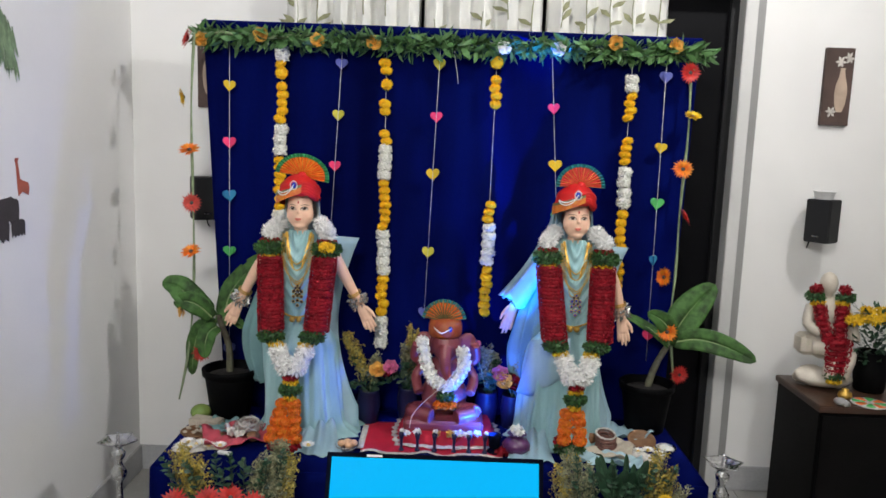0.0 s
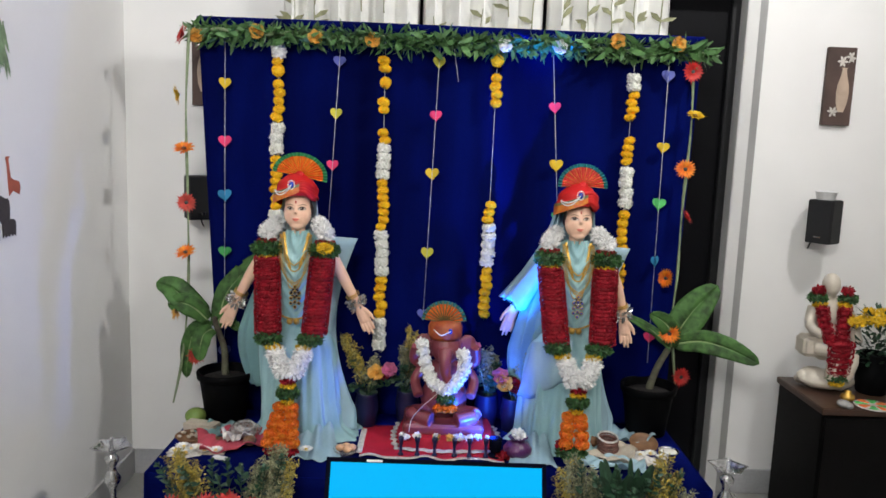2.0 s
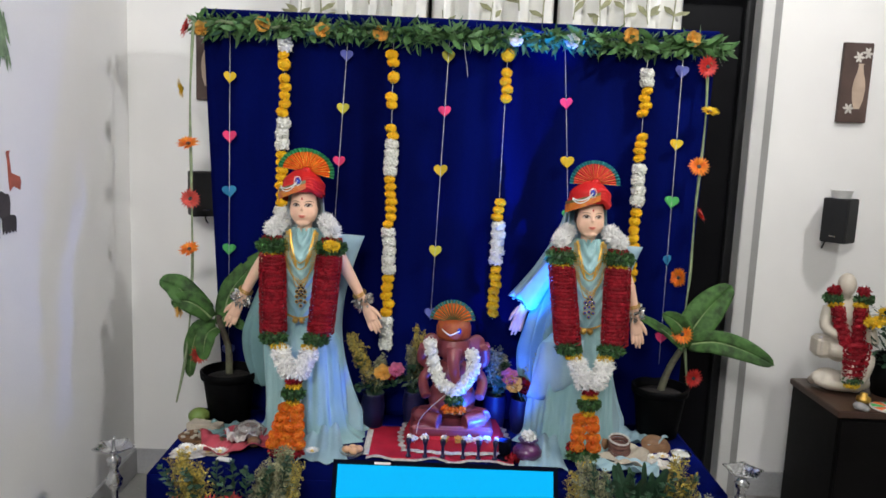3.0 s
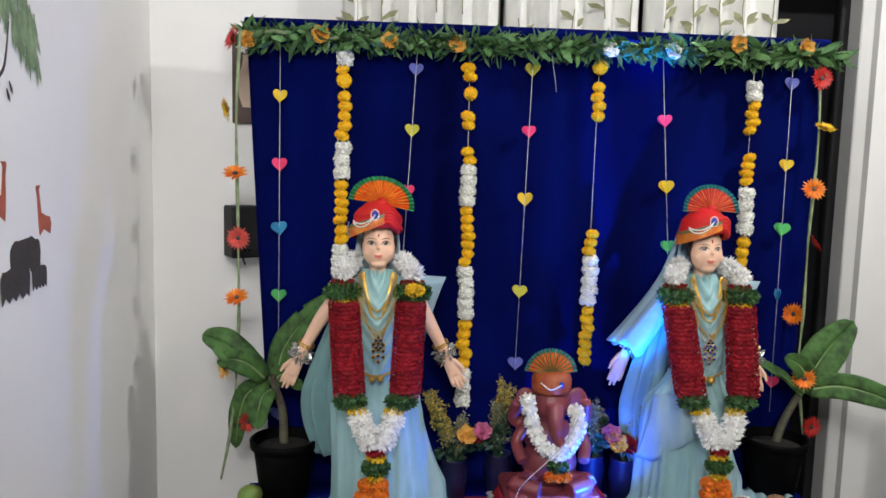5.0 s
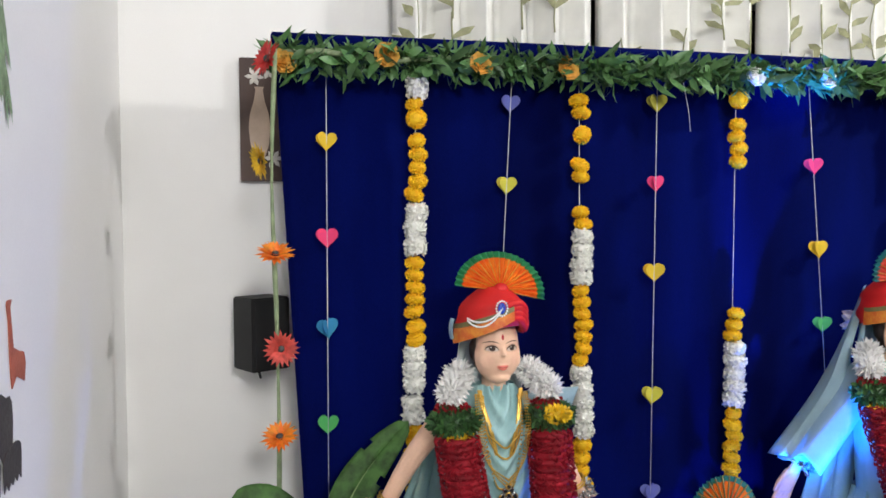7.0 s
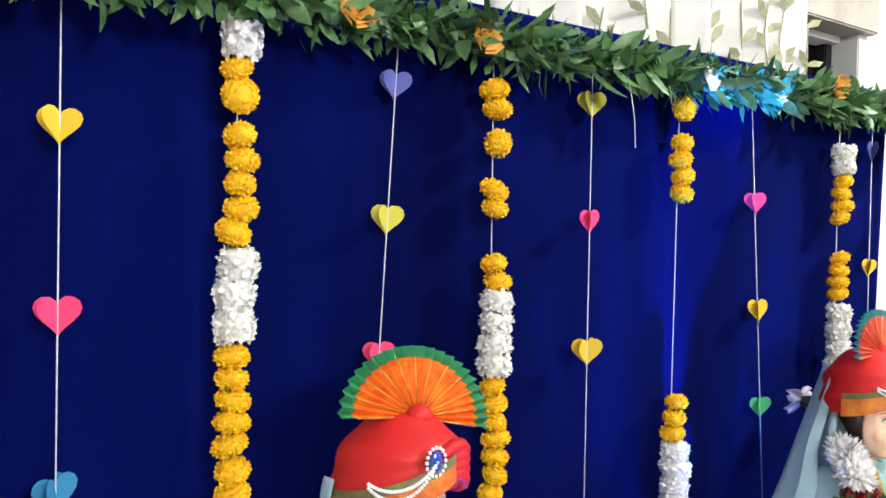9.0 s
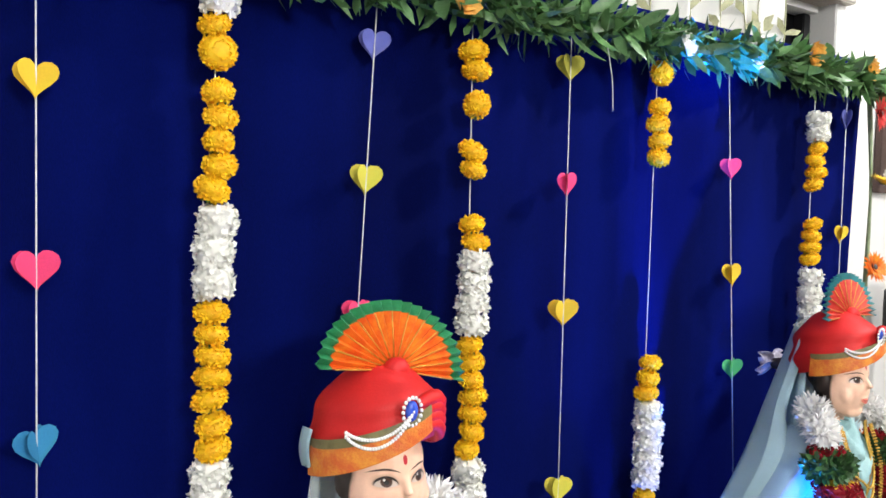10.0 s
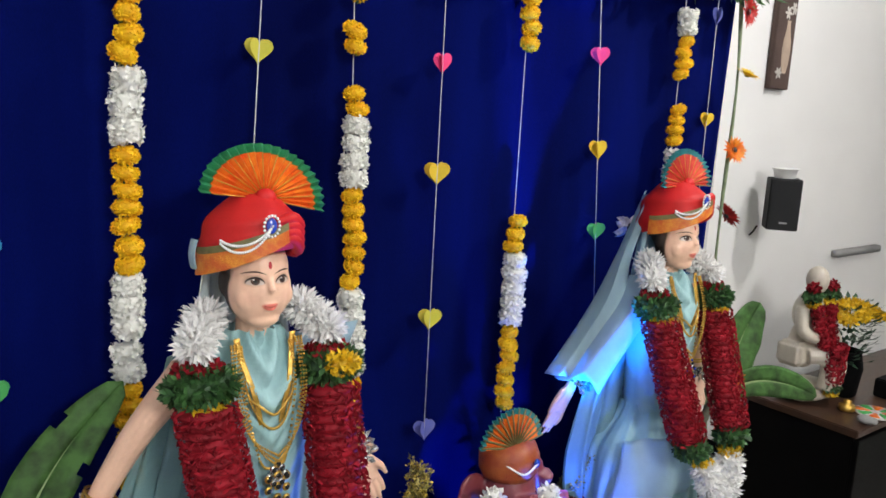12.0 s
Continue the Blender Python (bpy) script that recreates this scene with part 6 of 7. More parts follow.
# ---- cloth and offerings on the platform ----
rc = thing("red_cloth", (0.0, 2.48, 0.362), "red altar cloth with white lace edge under the idol", "cloth")


def rcl(u, v):
    x = -0.255 + 0.46 * u
    y = 2.375 + 0.26 * v
    z = 0.3645 + 0.0025 * math.sin(30 * u + 4 * v) * (1 - v) + 0.001
    return Vector((x + 0.012 * (1 - v), y + 0.012 * math.sin(18 * u) * (1 - v), z))


bm = B()
grid(bm, rcl, 60, 20)
part("cloth", bm, REDCLOTH, rc).modifiers.new("thick", "SOLIDIFY").thickness = 0.002
bm = B()


def lc(u, v):
    p = rcl(u, 0)
    return p + Vector((0, -0.014 * v - 0.003 * abs(math.sin(60 * u)) * v, 0.001))


grid(bm, lc, 80, 3)
part("lace_edge", bm, LACE, rc, "white lace edge").modifiers.new("thick", "SOLIDIFY").thickness = 0.0015
bm = B()


def lc2(u, v):
    return Vector((-0.256 + 0.02 * v, 2.385 + 0.20 * u, 0.3695 + 0.001 * math.sin(40 * u)))


grid(bm, lc2, 30, 2)
part("lace_edge", bm, LACE, rc, "white lace edge").modifiers.new("thick", "SOLIDIFY").thickness = 0.0015
st = thing("idol_stool", (GX, 2.53, 0.366), "low stool draped in red with scalloped white lace", "stool")
bm = B()


def stc(u, v):
    a = 2 * math.pi * u
    q = max(abs(math.cos(a)), abs(math.sin(a))) ** -0.75
    f = 0.138 + 0.014 * (1 - v) + 0.004 * math.sin(26 * a) * (1 - v)
    return Vector((GX + 0.012 + 1.10 * f * q * math.cos(a), 2.545 + 0.83 * f * q * math.sin(a), 0.369 + 0.036 * v))


grid(bm, stc, 120, 5, True)
part("skirt", bm, REDCLOTH, st)
bm = B()


def stt(u, v):
    p = stc(u, 1.0)
    c = Vector((GX + 0.012, 2.545, 0.4055))
    return c.lerp(p, 0.02 + 0.98 * v)


grid(bm, stt, 60, 4, True)
part("top_cloth", bm, REDCLOTH, st)
bm = B()


def stl(u, v):
    p = stc(u, 0.0)
    c = Vector((GX + 0.012, 2.545, 0))
    o = Vector((p.x - c.x, p.y - c.y, 0)).normalized()
    return p + o * (0.002 + 0.014 * v + 0.004 * v * abs(math.sin(16 * math.pi * u))) + Vector((0, 0, 0.004 * (1 - v) + 0.0015))


grid(bm, stl, 160, 3, True)
part("lace_edge", bm, LACE, st, "scalloped white lace").modifiers.new("thick", "SOLIDIFY").thickness = 0.0012
idol.location.z = 0.398
tb2.location.z += 0.026
gw.location.z += 0.026

for i, x in enumerate((-0.112, -0.060, -0.005, 0.058, 0.106, 0.158)):     # six little dark stands with white blossoms
    s6 = thing("mini_stand", (x, 2.375, 0.372), "tiny dark blue stand with a white blossom on top", "stand", "mini stands")
    bm = B()
    lathe(bm, (x, 2.375, 0.372), [(0.009, 0), (0.008, 0.004), (0.0045, 0.008), (0.0048, 0.038), (0.008, 0.046), (0.009, 0.058), (0.003, 0.062)], 12)
    part("stem", bm, NAVYPL, s6)
    bm = B()
    tuft(bm, (x + 0.002, 2.375, 0.438), (0.004, 0.004, 0.004), 16, 0.008, 0.007, 0.5, rng)
    part("blossom", bm, WHITEFL, s6)
for i, (x, y, m, nm) in enumerate(((-0.10, 2.415, WHITEFL, "white"), (-0.062, 2.425, MUM, "white"), (0.0, 2.418, PEACHFL, "yellow"), (0.045, 2.42, PEACHFL, "yellow"), (0.078, 2.425, MUM, "white"), (0.105, 2.418, WHITEFL, "white"), (0.135, 2.43, MUM, "white"))):
    bm = B()
    tuft(bm, (x, y, 0.4145), (0.009, 0.008, 0.005), 30, 0.011, 0.009, 0.5, rng)
    single("loose_blossom", bm, m, (x, y, 0.408), "loose " + nm + " blossom lying on the red stool", "blossom", "loose blossoms")

kal = thing("ritual_pot", (0.262, 2.40, 0.362), "round violet metal pot with white blossoms on top", "pot")
bm = B()
lathe(bm, (0.262, 2.40, 0.362), [(0.028, 0), (0.03, 0.004), (0.044, 0.022), (0.046, 0.034), (0.035, 0.05), (0.02, 0.056), (0.024, 0.066), (0.032, 0.07), (0.030, 0.071), (0.018, 0.06)], 28)
part("body", bm, PURPLE, kal)
bm = B()
tuft(bm, (0.262, 2.40, 0.442), (0.016, 0.015, 0.011), 40, 0.014, 0.012, 0.5, rng)
part("blossoms", bm, WHITEFL, kal)
for dx, dy in ((-0.045, -0.015), (0.045, -0.012)):
    bm = B()
    tuft(bm, (0.262 + dx, 2.40 + dy, 0.374), (0.02, 0.018, 0.009), 50, 0.012, 0.012, 0.5, rng)
    single("petal_heap", bm, ROSE_RED, (0.262 + dx, 2.40 + dy, 0.362), "small heap of dark red petals on velvet", "petals", "petal heaps")

bm = B()
ball(bm, (-0.83, 2.60, 0.39), (0.036, 0.028, 0.029), 20, 14, Matrix.Rotation(radians(15), 3, "Z"))
single("mango", bm, MANGO, (-0.83, 2.60, 0.362), "green mango lying on the velvet", "mango")


def offering_cloth(x, y, sx, sy, turn, m, label, name="offering_cloth"):
    bm = B()
    rr = random.Random(int(1000 * (x + 3)))
    a = rr.uniform(0, 6)
    rot = Matrix.Rotation(radians(turn), 3, "Z")

    def f(u, v):
        p = rot @ Vector(((u - 0.5) * sx, (v - 0.5) * sy, 0))
        z = 0.366 + 0.034 * (0.5 + 0.5 * math.sin(9 * u + 7 * v + a)) * (abs(u - 0.5) + abs(v - 0.5)) + 0.004 * (1 + math.sin(23 * u - 15 * v))
        return Vector((x + p.x, y + p.y, z))
    grid(bm, f, 34, 26)
    o = single(name, bm, m, (x, y, 0.362), label, "cloth")
    o.modifiers.new("thick", "SOLIDIFY").thickness = 0.003
    return o


offering_cloth(-0.655, 2.445, 0.23, 0.18, 20, PINKCLOTH, "crumpled pink cloth piece under the bangles")
offering_cloth(-0.645, 2.435, 0.09, 0.07, 30, LACE, "white paper lining on the pink cloth", "paper_lining").location.z += 0.016
offering_cloth(-0.70, 2.50, 0.16, 0.12, -15, SHEER, "pale green cloth corner beside the mango", "cloth_corner")
offering_cloth(0.535, 2.425, 0.22, 0.15, -20, BEIGE, "cream paper napkin spread on velvet", "napkin")
offering_cloth(0.56, 2.35, 0.20, 0.08, -12, SHEERBLUE, "pale blue cloth corner on the table edge", "cloth_corner")
offering_cloth(0.66, 2.60, 0.16, 0.14, 8, SHEERBLUE, "pale blue gathered cloth end behind the bangles", "cloth_end")


def bangles(x, y, z, n, rad, label, tilt=0):
    b = thing("bangle_stack", (x, y, z), label, "bangles", "bangle stacks")
    bm = B()
    tube(bm, [(rad * math.cos(2 * math.pi * i / 28), rad * math.sin(2 * math.pi * i / 28), 0) for i in range(29)], 0.0032, 8)
    me = mesh_of("bangle", bm, BANGLE)
    bm = B()
    tube(bm, [(rad * math.cos(2 * math.pi * i / 28), rad * math.sin(2 * math.pi * i / 28), 0) for i in range(29)], 0.0034, 8)
    me2 = mesh_of("bangle", bm, LACE)
    rr = random.Random(n)
    for i in range(n):
        piece("bangle", me2 if i == n - 1 else me, b, put((x + rr.uniform(-0.002, 0.002), y + rr.uniform(-0.002, 0.002), z + 0.004 + 0.0064 * i), (tilt, rr.uniform(-3, 3), 0)))
    return b


bangles(0.565, 2.455, 0.372, 8, 0.032, "stack of brown and cream bangles on a napkin", 12)
bw = bangles(-0.63, 2.47, 0.376, 6, 0.031, "stack of brown bangles wrapped in clear film", 10)
bm = B()
ball(bm, (-0.63, 2.47, 0.398), (0.050, 0.044, 0.030), 22, 12)
for v in bm.verts:          # crinkles
    v.co += Vector((0.010 * noise.noise(v.co * 60), 0.010 * noise.noise(v.co * 55 + Vector((3, 0, 0))), 0.008 * noise.noise(v.co * 70)))
    v.co.z = max(v.co.z, 0.370)
part("clear_film", bm, PLASTICWRAP, bw, "crinkled clear film")
bm = B()
ball(bm, (-0.598, 2.405, 0.388), (0.022, 0.020, 0.017), 16, 10)
single("betel_nut", bm, BROWNWOOD, (-0.598, 2.405, 0.372), "round brown nut on the pink cloth", "nut")
for x, y, z, m, lab in ((-0.81, 2.335, 0.37, WHITEFL, "white"), (-0.775, 2.32, 0.372, MUM, "white"), (-0.80, 2.365, 0.373, MUM, "white"), (-0.765, 2.34, 0.376, WHITEFL, "white"), (-0.79, 2.35, 0.378, MUM, "white"), (-0.755, 2.36, 0.372, WHITEFL, "white"), (-0.725, 2.345, 0.37, WHITEFL, "white"), (-0.69, 2.35, 0.37, MUM, "white"), (-0.405, 2.335, 0.388, MUM, "white"),
                     (0.70, 2.43, 0.372, WHITEFL, "white"), (0.73, 2.40, 0.372, MUM, "white"), (0.665, 2.42, 0.371, WHITEFL, "white")):
    bm = B()
    for ring, (n, ln, t) in enumerate(((14, 0.026, 0.3), (10, 0.018, 0.8))):
        for i in range(n):
            a = 2 * math.pi * (i + 0.5 * ring) / n
            petal(bm, Vector((x, y, z + 0.003)), Vector((math.cos(a), math.sin(a) - 0.15, t)), Vector((-math.sin(a), math.cos(a), 0)), ln, 0.009, 0.3)
    ball(bm, (x, y, z + 0.006), (0.007, 0.007, 0.005), 10, 6)
    for f in bm.faces[-60:]:
        f.material_index = 1
    single("daisy", bm, [m, YELLOWFL], (x, y, 0.362), lab + " daisy with yellow centre laid on velvet", "flower", "laid daisies")


def bowl(x, y, rad, h, m, name, label):
    g = thing(name, (x, y, 0.362), label, "bowl")
    bm = B()
    lathe(bm, (x, y, 0.362), [(rad * 0.55, 0), (rad * 0.6, 0.002), (rad * 0.9, h * 0.6), (rad, h), (rad * 0.95, h), (rad * 0.84, h * 0.55), (rad * 0.5, 0.006), (0.002, 0.005)], 28)
    part("body", bm, m, g)
    return g


wb = bowl(-0.80, 2.455, 0.052, 0.018, BROWNWOOD, "wooden_plate", "brown wooden plate with dried bits beside the mango")
bm = B()
for i in range(14):
    ball(bm, (-0.80 + rng.uniform(-0.03, 0.03), 2.455 + rng.uniform(-0.03, 0.03), 0.381 + rng.uniform(0, 0.006)), (0.008, 0.006, 0.005), 8, 5)
part("dried_bits", bm, BEIGE, wb)
gb = bowl(-0.288, 2.385, 0.04, 0.02, PLASTICWRAP, "glass_dish", "clear dish of peach-coloured sweets")
bm = B()
for dx, dy in ((-0.018, 0), (0.006, -0.012), (0.02, 0.006), (0, 0.014)):
    ball(bm, (-0.288 + dx, 2.385 + dy, 0.383), (0.014, 0.013, 0.011), 12, 8)
part("sweets", bm, SWEET, gb)
sb = bowl(0.765, 2.45, 0.034, 0.022, STEEL, "steel_bowl", "small steel bowl of white grains")
bm = B()
ball(bm, (0.765, 2.45, 0.378), (0.028, 0.028, 0.008), 14, 8)
part("grains", bm, WHITEFL, sb)
wp = bowl(0.70, 2.52, 0.048, 0.022, BROWNWOOD, "wooden_dish", "brown wooden dish tipped on the velvet")
wp.rotation_euler = (radians(22), 0, 0)
for i in range(9):
    x, y = 0.69 + rng.uniform(-0.045, 0.05), 2.39 + rng.uniform(-0.03, 0.02)
    bm = B()
    ball(bm, (x, y, 0.3675), (0.011, 0.009, 0.007), 10, 6)
    single("nut", bm, BROWNWOOD if i % 2 else BEIGE, (x, y, 0.362), "small dried nut scattered on velvet", "nut", "scattered nuts")

orn = thing("hair_ornament", (0.452, 2.66, 1.125), "silvery violet bow pinned behind the turbaned head", "ornament")
for wx, wz in ((-1, 0.55), (-0.9, -0.35), (1, 0.5), (0.9, -0.4)):
    bm = B()
    w, sd = Vector((wx, 0.25, wz)).normalized(), Vector((-wz, 0.5, wx)).normalized()
    grid(bm, lambda u, v, w=w, sd=sd: Vector((0.452, 2.674, 1.125)) + w * 0.040 * v + sd * (u - 0.5) * 0.030 * math.sin(math.pi * (0.15 + 0.7 * v)) + Vector((0, 0.007 * math.sin(6 * u) * v, 0)), 5, 6)
    part("bow_loop", bm, HAIRBOW, orn).modifiers.new("thick", "SOLIDIFY").thickness = 0.001
bm = B()
tube(bm, [(0.447, 2.585, 1.135), (0.450, 2.63, 1.13), (0.452, 2.674, 1.125)], [0.020, 0.016, 0.010], 12)
part("hair_knot", bm, DECAL_DARK, orn, "dark hair knot")


def crumple(name, x, y, rx, ry, h, m, label, category, seed):
    """A crumpled heap of paper or cloth."""
    bm = B()

    def f(u, v):
        a = 2 * math.pi * u
        k = 1 + 0.30 * noise.noise(Vector((2.4 * math.cos(a), 2.4 * math.sin(a), seed)))
        q = Vector((x + rx * k * v * math.cos(a), y + ry * k * v * math.sin(a), 0))
        q.z = 0.364 + h * (1 - v ** 2) * (0.55 + 0.9 * abs(noise.noise(Vector((q.x * 42, q.y * 42, seed))))) + 0.006 * abs(noise.noise(Vector((q.x * 90, q.y * 90, seed)))) * (1 - v ** 4)
        return q
    grid(bm, f, 40, 14, True)
    return single(name, bm, m, (x, y, 0.362), label, category, shade=False)


crumple("paper_heap", -0.785, 2.345, 0.055, 0.032, 0.026, LACE, "crumpled white paper heap on the velvet edge", "paper", 2.3)
crumple("paper_heap", -0.70, 2.36, 0.038, 0.022, 0.014, BEIGE, "crumpled cream paper scrap on the velvet edge", "paper", 5.1)
crumple("paper_heap", 0.665, 2.395, 0.062, 0.036, 0.022, LACE, "crumpled white paper heap beside the steel bowl", "paper", 7.7)
crumple("dried_leaf_heap", -0.735, 2.43, 0.060, 0.038, 0.022, BROWNWOOD, "heap of curled brown dried leaves and sticks", "dried leaves", 9.2)
bm = B()
box(bm, (-0.055, -0.026, 0), (0.055, 0.026, 0.03), 0.002, Matrix.Translation((-0.79, 2.535, 0.363)) @ Matrix.Rotation(radians(-14), 4, "Z"))
single("cardboard_box", bm, BEIGE, (-0.79, 2.535, 0.363), "small flat brown cardboard box by the mango", "box", shade=False)
bm = B()
box(bm, (-0.022, -0.009, 0), (0.022, 0.009, 0.007), 0.001, Matrix.Translation((-0.668, 2.315, 0.363)) @ Matrix.Rotation(radians(-16), 4, "Z"))
single("white_packet", bm, WHITEPL, (-0.668, 2.315, 0.363), "small white packet lying on velvet", "packet", shade=False)
bm = B()
ball(bm, (0.505, 2.485, 0.392), (0.034, 0.030, 0.028), 18, 12)
single("coconut", bm, BROWNWOOD, (0.505, 2.485, 0.364), "round brown coconut behind the bangles", "coconut")
bm = B()
box(bm, (-0.026, -0.003, 0), (0.026, 0.003, 0.004), 0.001, Matrix.Translation((0.51, 2.385, 0.378)) @ Matrix.Rotation(radians(-30), 4, "Z"))
single("dark_stick", bm, DARKMETAL, (0.51, 2.385, 0.378), "short dark stick lying on the napkin", "stick", shade=False)

# ---- cabinet by the wall ----
cab = thing("cabinet", (1.77, 2.63, 0), "low black cabinet with a brown veneered top", "cabinet")
bm = B()
box(bm, (1.29, 2.505, 0.03), (2.25, 2.835, 0.507), 0.003)
part("body", bm, LAQUER, cab, shade=False)
bm = B()
box(bm, (1.28, 2.49, 0.507), (2.26, 2.84, 0.53), 0.003)
part("top", bm, WOODTOP, cab, "brown wood veneer top", shade=False)
for i in range(2):
    bm = B()
    box(bm, (1.295 + 0.476 * i, 2.490, 0.04), (1.766 + 0.476 * i, 2.505, 0.497), 0.002)
    d = part("door", bm, LAQUER, cab, shade=False)
    bm = B()
    box(bm, (1.74 + 0.06 * i - 0.012, 2.478, 0.26), (1.74 + 0.06 * i - 0.004, 2.4905, 0.36), 0.002)
    part("handle", bm, STEEL, d)
bm = B()
box(bm, (1.31, 2.525, 0), (2.23, 2.82, 0.03))
part("plinth", bm, LAQUER, cab, shade=False)

bx, by, bz = 1.40, 2.72, 0.531
bm = B()
ball(bm, (bx, by, bz + 0.035), (0.115, 0.085, 0.036), 20, 10)
ball(bm, (bx - 0.05, by, bz + 0.045), (0.06, 0.06, 0.04), 14, 8)
box(bm, (bx - 0.115, by - 0.03, bz + 0.13), (bx - 0.02, by + 0.06, bz + 0.215), 0.012)
tx = bx - 0.035
ball(bm, (tx + 0.02, by + 0.01, bz + 0.20), (0.062, 0.05, 0.09), 18, 12)
ball(bm, (tx + 0.02, by + 0.01, bz + 0.31), (0.075, 0.045, 0.075), 18, 12)
ball(bm, (tx + 0.012, by - 0.01, bz + 0.425), (0.034, 0.038, 0.048), 18, 12)
tube(bm, [(tx + 0.015, by, bz + 0.36), (tx + 0.013, by, bz + 0.41)], 0.022, 10)
tube(bm, bend([(tx - 0.045, by, bz + 0.335), (tx - 0.06, by - 0.02, bz + 0.26), (tx - 0.02, by - 0.05, bz + 0.235)], 8), 0.022, 10)
tube(bm, bend([(tx + 0.085, by, bz + 0.335), (tx + 0.115, by - 0.02, bz + 0.26), (tx + 0.12, by - 0.05, bz + 0.20)], 8), 0.022, 10)
tube(bm, bend([(tx - 0.03, by - 0.03, bz + 0.17), (tx + 0.02, by - 0.08, bz + 0.165), (tx + 0.015, by - 0.085, bz + 0.06)], 8), 0.03, 10)
tube(bm, bend([(tx + 0.06, by - 0.03, bz + 0.17), (tx + 0.085, by - 0.08, bz + 0.15), (tx + 0.06, by - 0.08, bz + 0.06)], 8), 0.03, 10)
rk = random.Random(14)
for i in range(26):          # rough lumps of the rock
    a = 2.4 * i
    ball(bm, (bx - 0.005 + 0.098 * math.cos(a) * rk.uniform(0.5, 1.0), by + 0.07 * math.sin(a) * rk.uniform(0.4, 1.0), bz + rk.uniform(0.022, 0.05)), (rk.uniform(0.018, 0.034), rk.uniform(0.018, 0.03), rk.uniform(0.014, 0.024)), 8, 5, Matrix.Rotation(rk.uniform(0, 3), 3, "Z"))
stt_ = single("seated_statue", bm, MARBLE, (bx, by, bz), "seated cream marble statue on a rock base", "statue")
rm = stt_.modifiers.new("skin", "REMESH")
rm.mode, rm.voxel_size, rm.use_smooth_shade = "VOXEL", 0.0045, True
sm = stt_.modifiers.new("soft", "SMOOTH")
sm.factor, sm.iterations = 0.5, 3
stt_.scale = (0.89, 0.89, 0.89)
sg = thing("statue_garland", (bx, by, bz), "dark red petal garland with green and yellow tufts on the statue", "garland")
for s in (-1, 1):
    for m, nm, dx, z, rad, n, ln in ((ROSE_RED, "red_tuft", 0.058, 0.405, (0.022, 0.02, 0.016), 60, 0.012), (TUFT, "green_tuft", 0.062, 0.375, (0.033, 0.025, 0.016), 110, 0.015), (YELLOWFL, "yellow_tuft", 0.048, 0.350, (0.026, 0.02, 0.010), 70, 0.012)):
        bm = B()
        tuft(bm, (bx + 0.018 + s * dx, by - 0.03, bz + z), rad, n, ln, 0.010, 0.5, rng)
        part(nm, bm, m, sg)
    bm = B()
    for p in bend([(bx + 0.018 + s * 0.045, by - 0.045, bz + 0.335), (bx + 0.022 + s * 0.035, by - 0.055, bz + 0.27), (bx + 0.03 + s * 0.022, by - 0.07, bz + 0.21)], 6):
        tuft(bm, p, (0.024, 0.016, 0.013), 70, 0.006, 0.010, 0.4, rng, 0, 3)
    part("red_band", bm, ROSE_RED, sg)
bm = B()
for k in range(6):
    tuft(bm, (bx + 0.035, by - 0.10, bz + 0.205 - 0.022 * k), (0.050 - 0.002 * k, 0.020, 0.014), 110, 0.007, 0.011, 0.4, rng, 0, 3)
part("red_tail", bm, ROSE_RED, sg)
bm = B()
tuft(bm, (bx + 0.03, by - 0.10, bz + 0.07), (0.034, 0.022, 0.012), 90, 0.014, 0.009, 0.5, rng)
part("green_tuft", bm, TUFT, sg)
bm = B()
tuft(bm, (bx + 0.03, by - 0.10, bz + 0.05), (0.026, 0.018, 0.008), 60, 0.011, 0.009, 0.5, rng)
part("yellow_tuft", bm, YELLOWFL, sg)

sg.scale = (0.89, 0.89, 0.89)
sg.location.x -= 0.035
yb = thing("chrysanthemum_vase", (1.545, 2.68, bz), "dark vase crowded with yellow chrysanthemums and leaves", "vase")
bm = B()
lathe(bm, (1.545, 2.68, bz), [(0.045, 0), (0.05, 0.005), (0.06, 0.09), (0.05, 0.14), (0.052, 0.145), (0.044, 0.145), (0.03, 0.1)], 28)
part("vase", bm, POT, yb)
bm = B()
rr = random.Random(5)
for i in range(260):
    a, q = rr.uniform(0, 6.28), rr.uniform(0, 1) ** 0.5
    w = Vector((math.cos(a), math.sin(a), rr.uniform(-0.2, 1)))
    petal(bm, Vector((1.545 + 0.09 * q * math.cos(a), 2.68 + 0.07 * q * math.sin(a), bz + rr.uniform(0.12, 0.30))), w, w.cross(Vector((0.3, 0.2, 1))), rr.uniform(0.03, 0.05), 0.014, 0.3)
part("foliage", bm, FERN, yb)
for i in range(13):
    a, q = 2.4 * i, math.sqrt((i + 0.5) / 13)
    bm = B()
    tuft(bm, (1.545 + 0.12 * q * math.cos(a), 2.67 + 0.07 * q * math.sin(a), bz + 0.305 - 0.05 * q + rr.uniform(-0.015, 0.015)), (0.021, 0.021, 0.009), 60, 0.016, 0.008, 0.25, rr)
    part("chrysanthemum", bm, YELLOWFL, yb)
cst = thing("coaster", (1.47, 2.53, bz), "round painted coaster with green, white and orange segments", "coaster")
bm = B()
lathe(bm, (1.47, 2.53, bz), [(0.058, 0), (0.06, 0.002), (0.058, 0.004), (0.002, 0.0042)], 32)
part("disc", bm, LACE, cst)
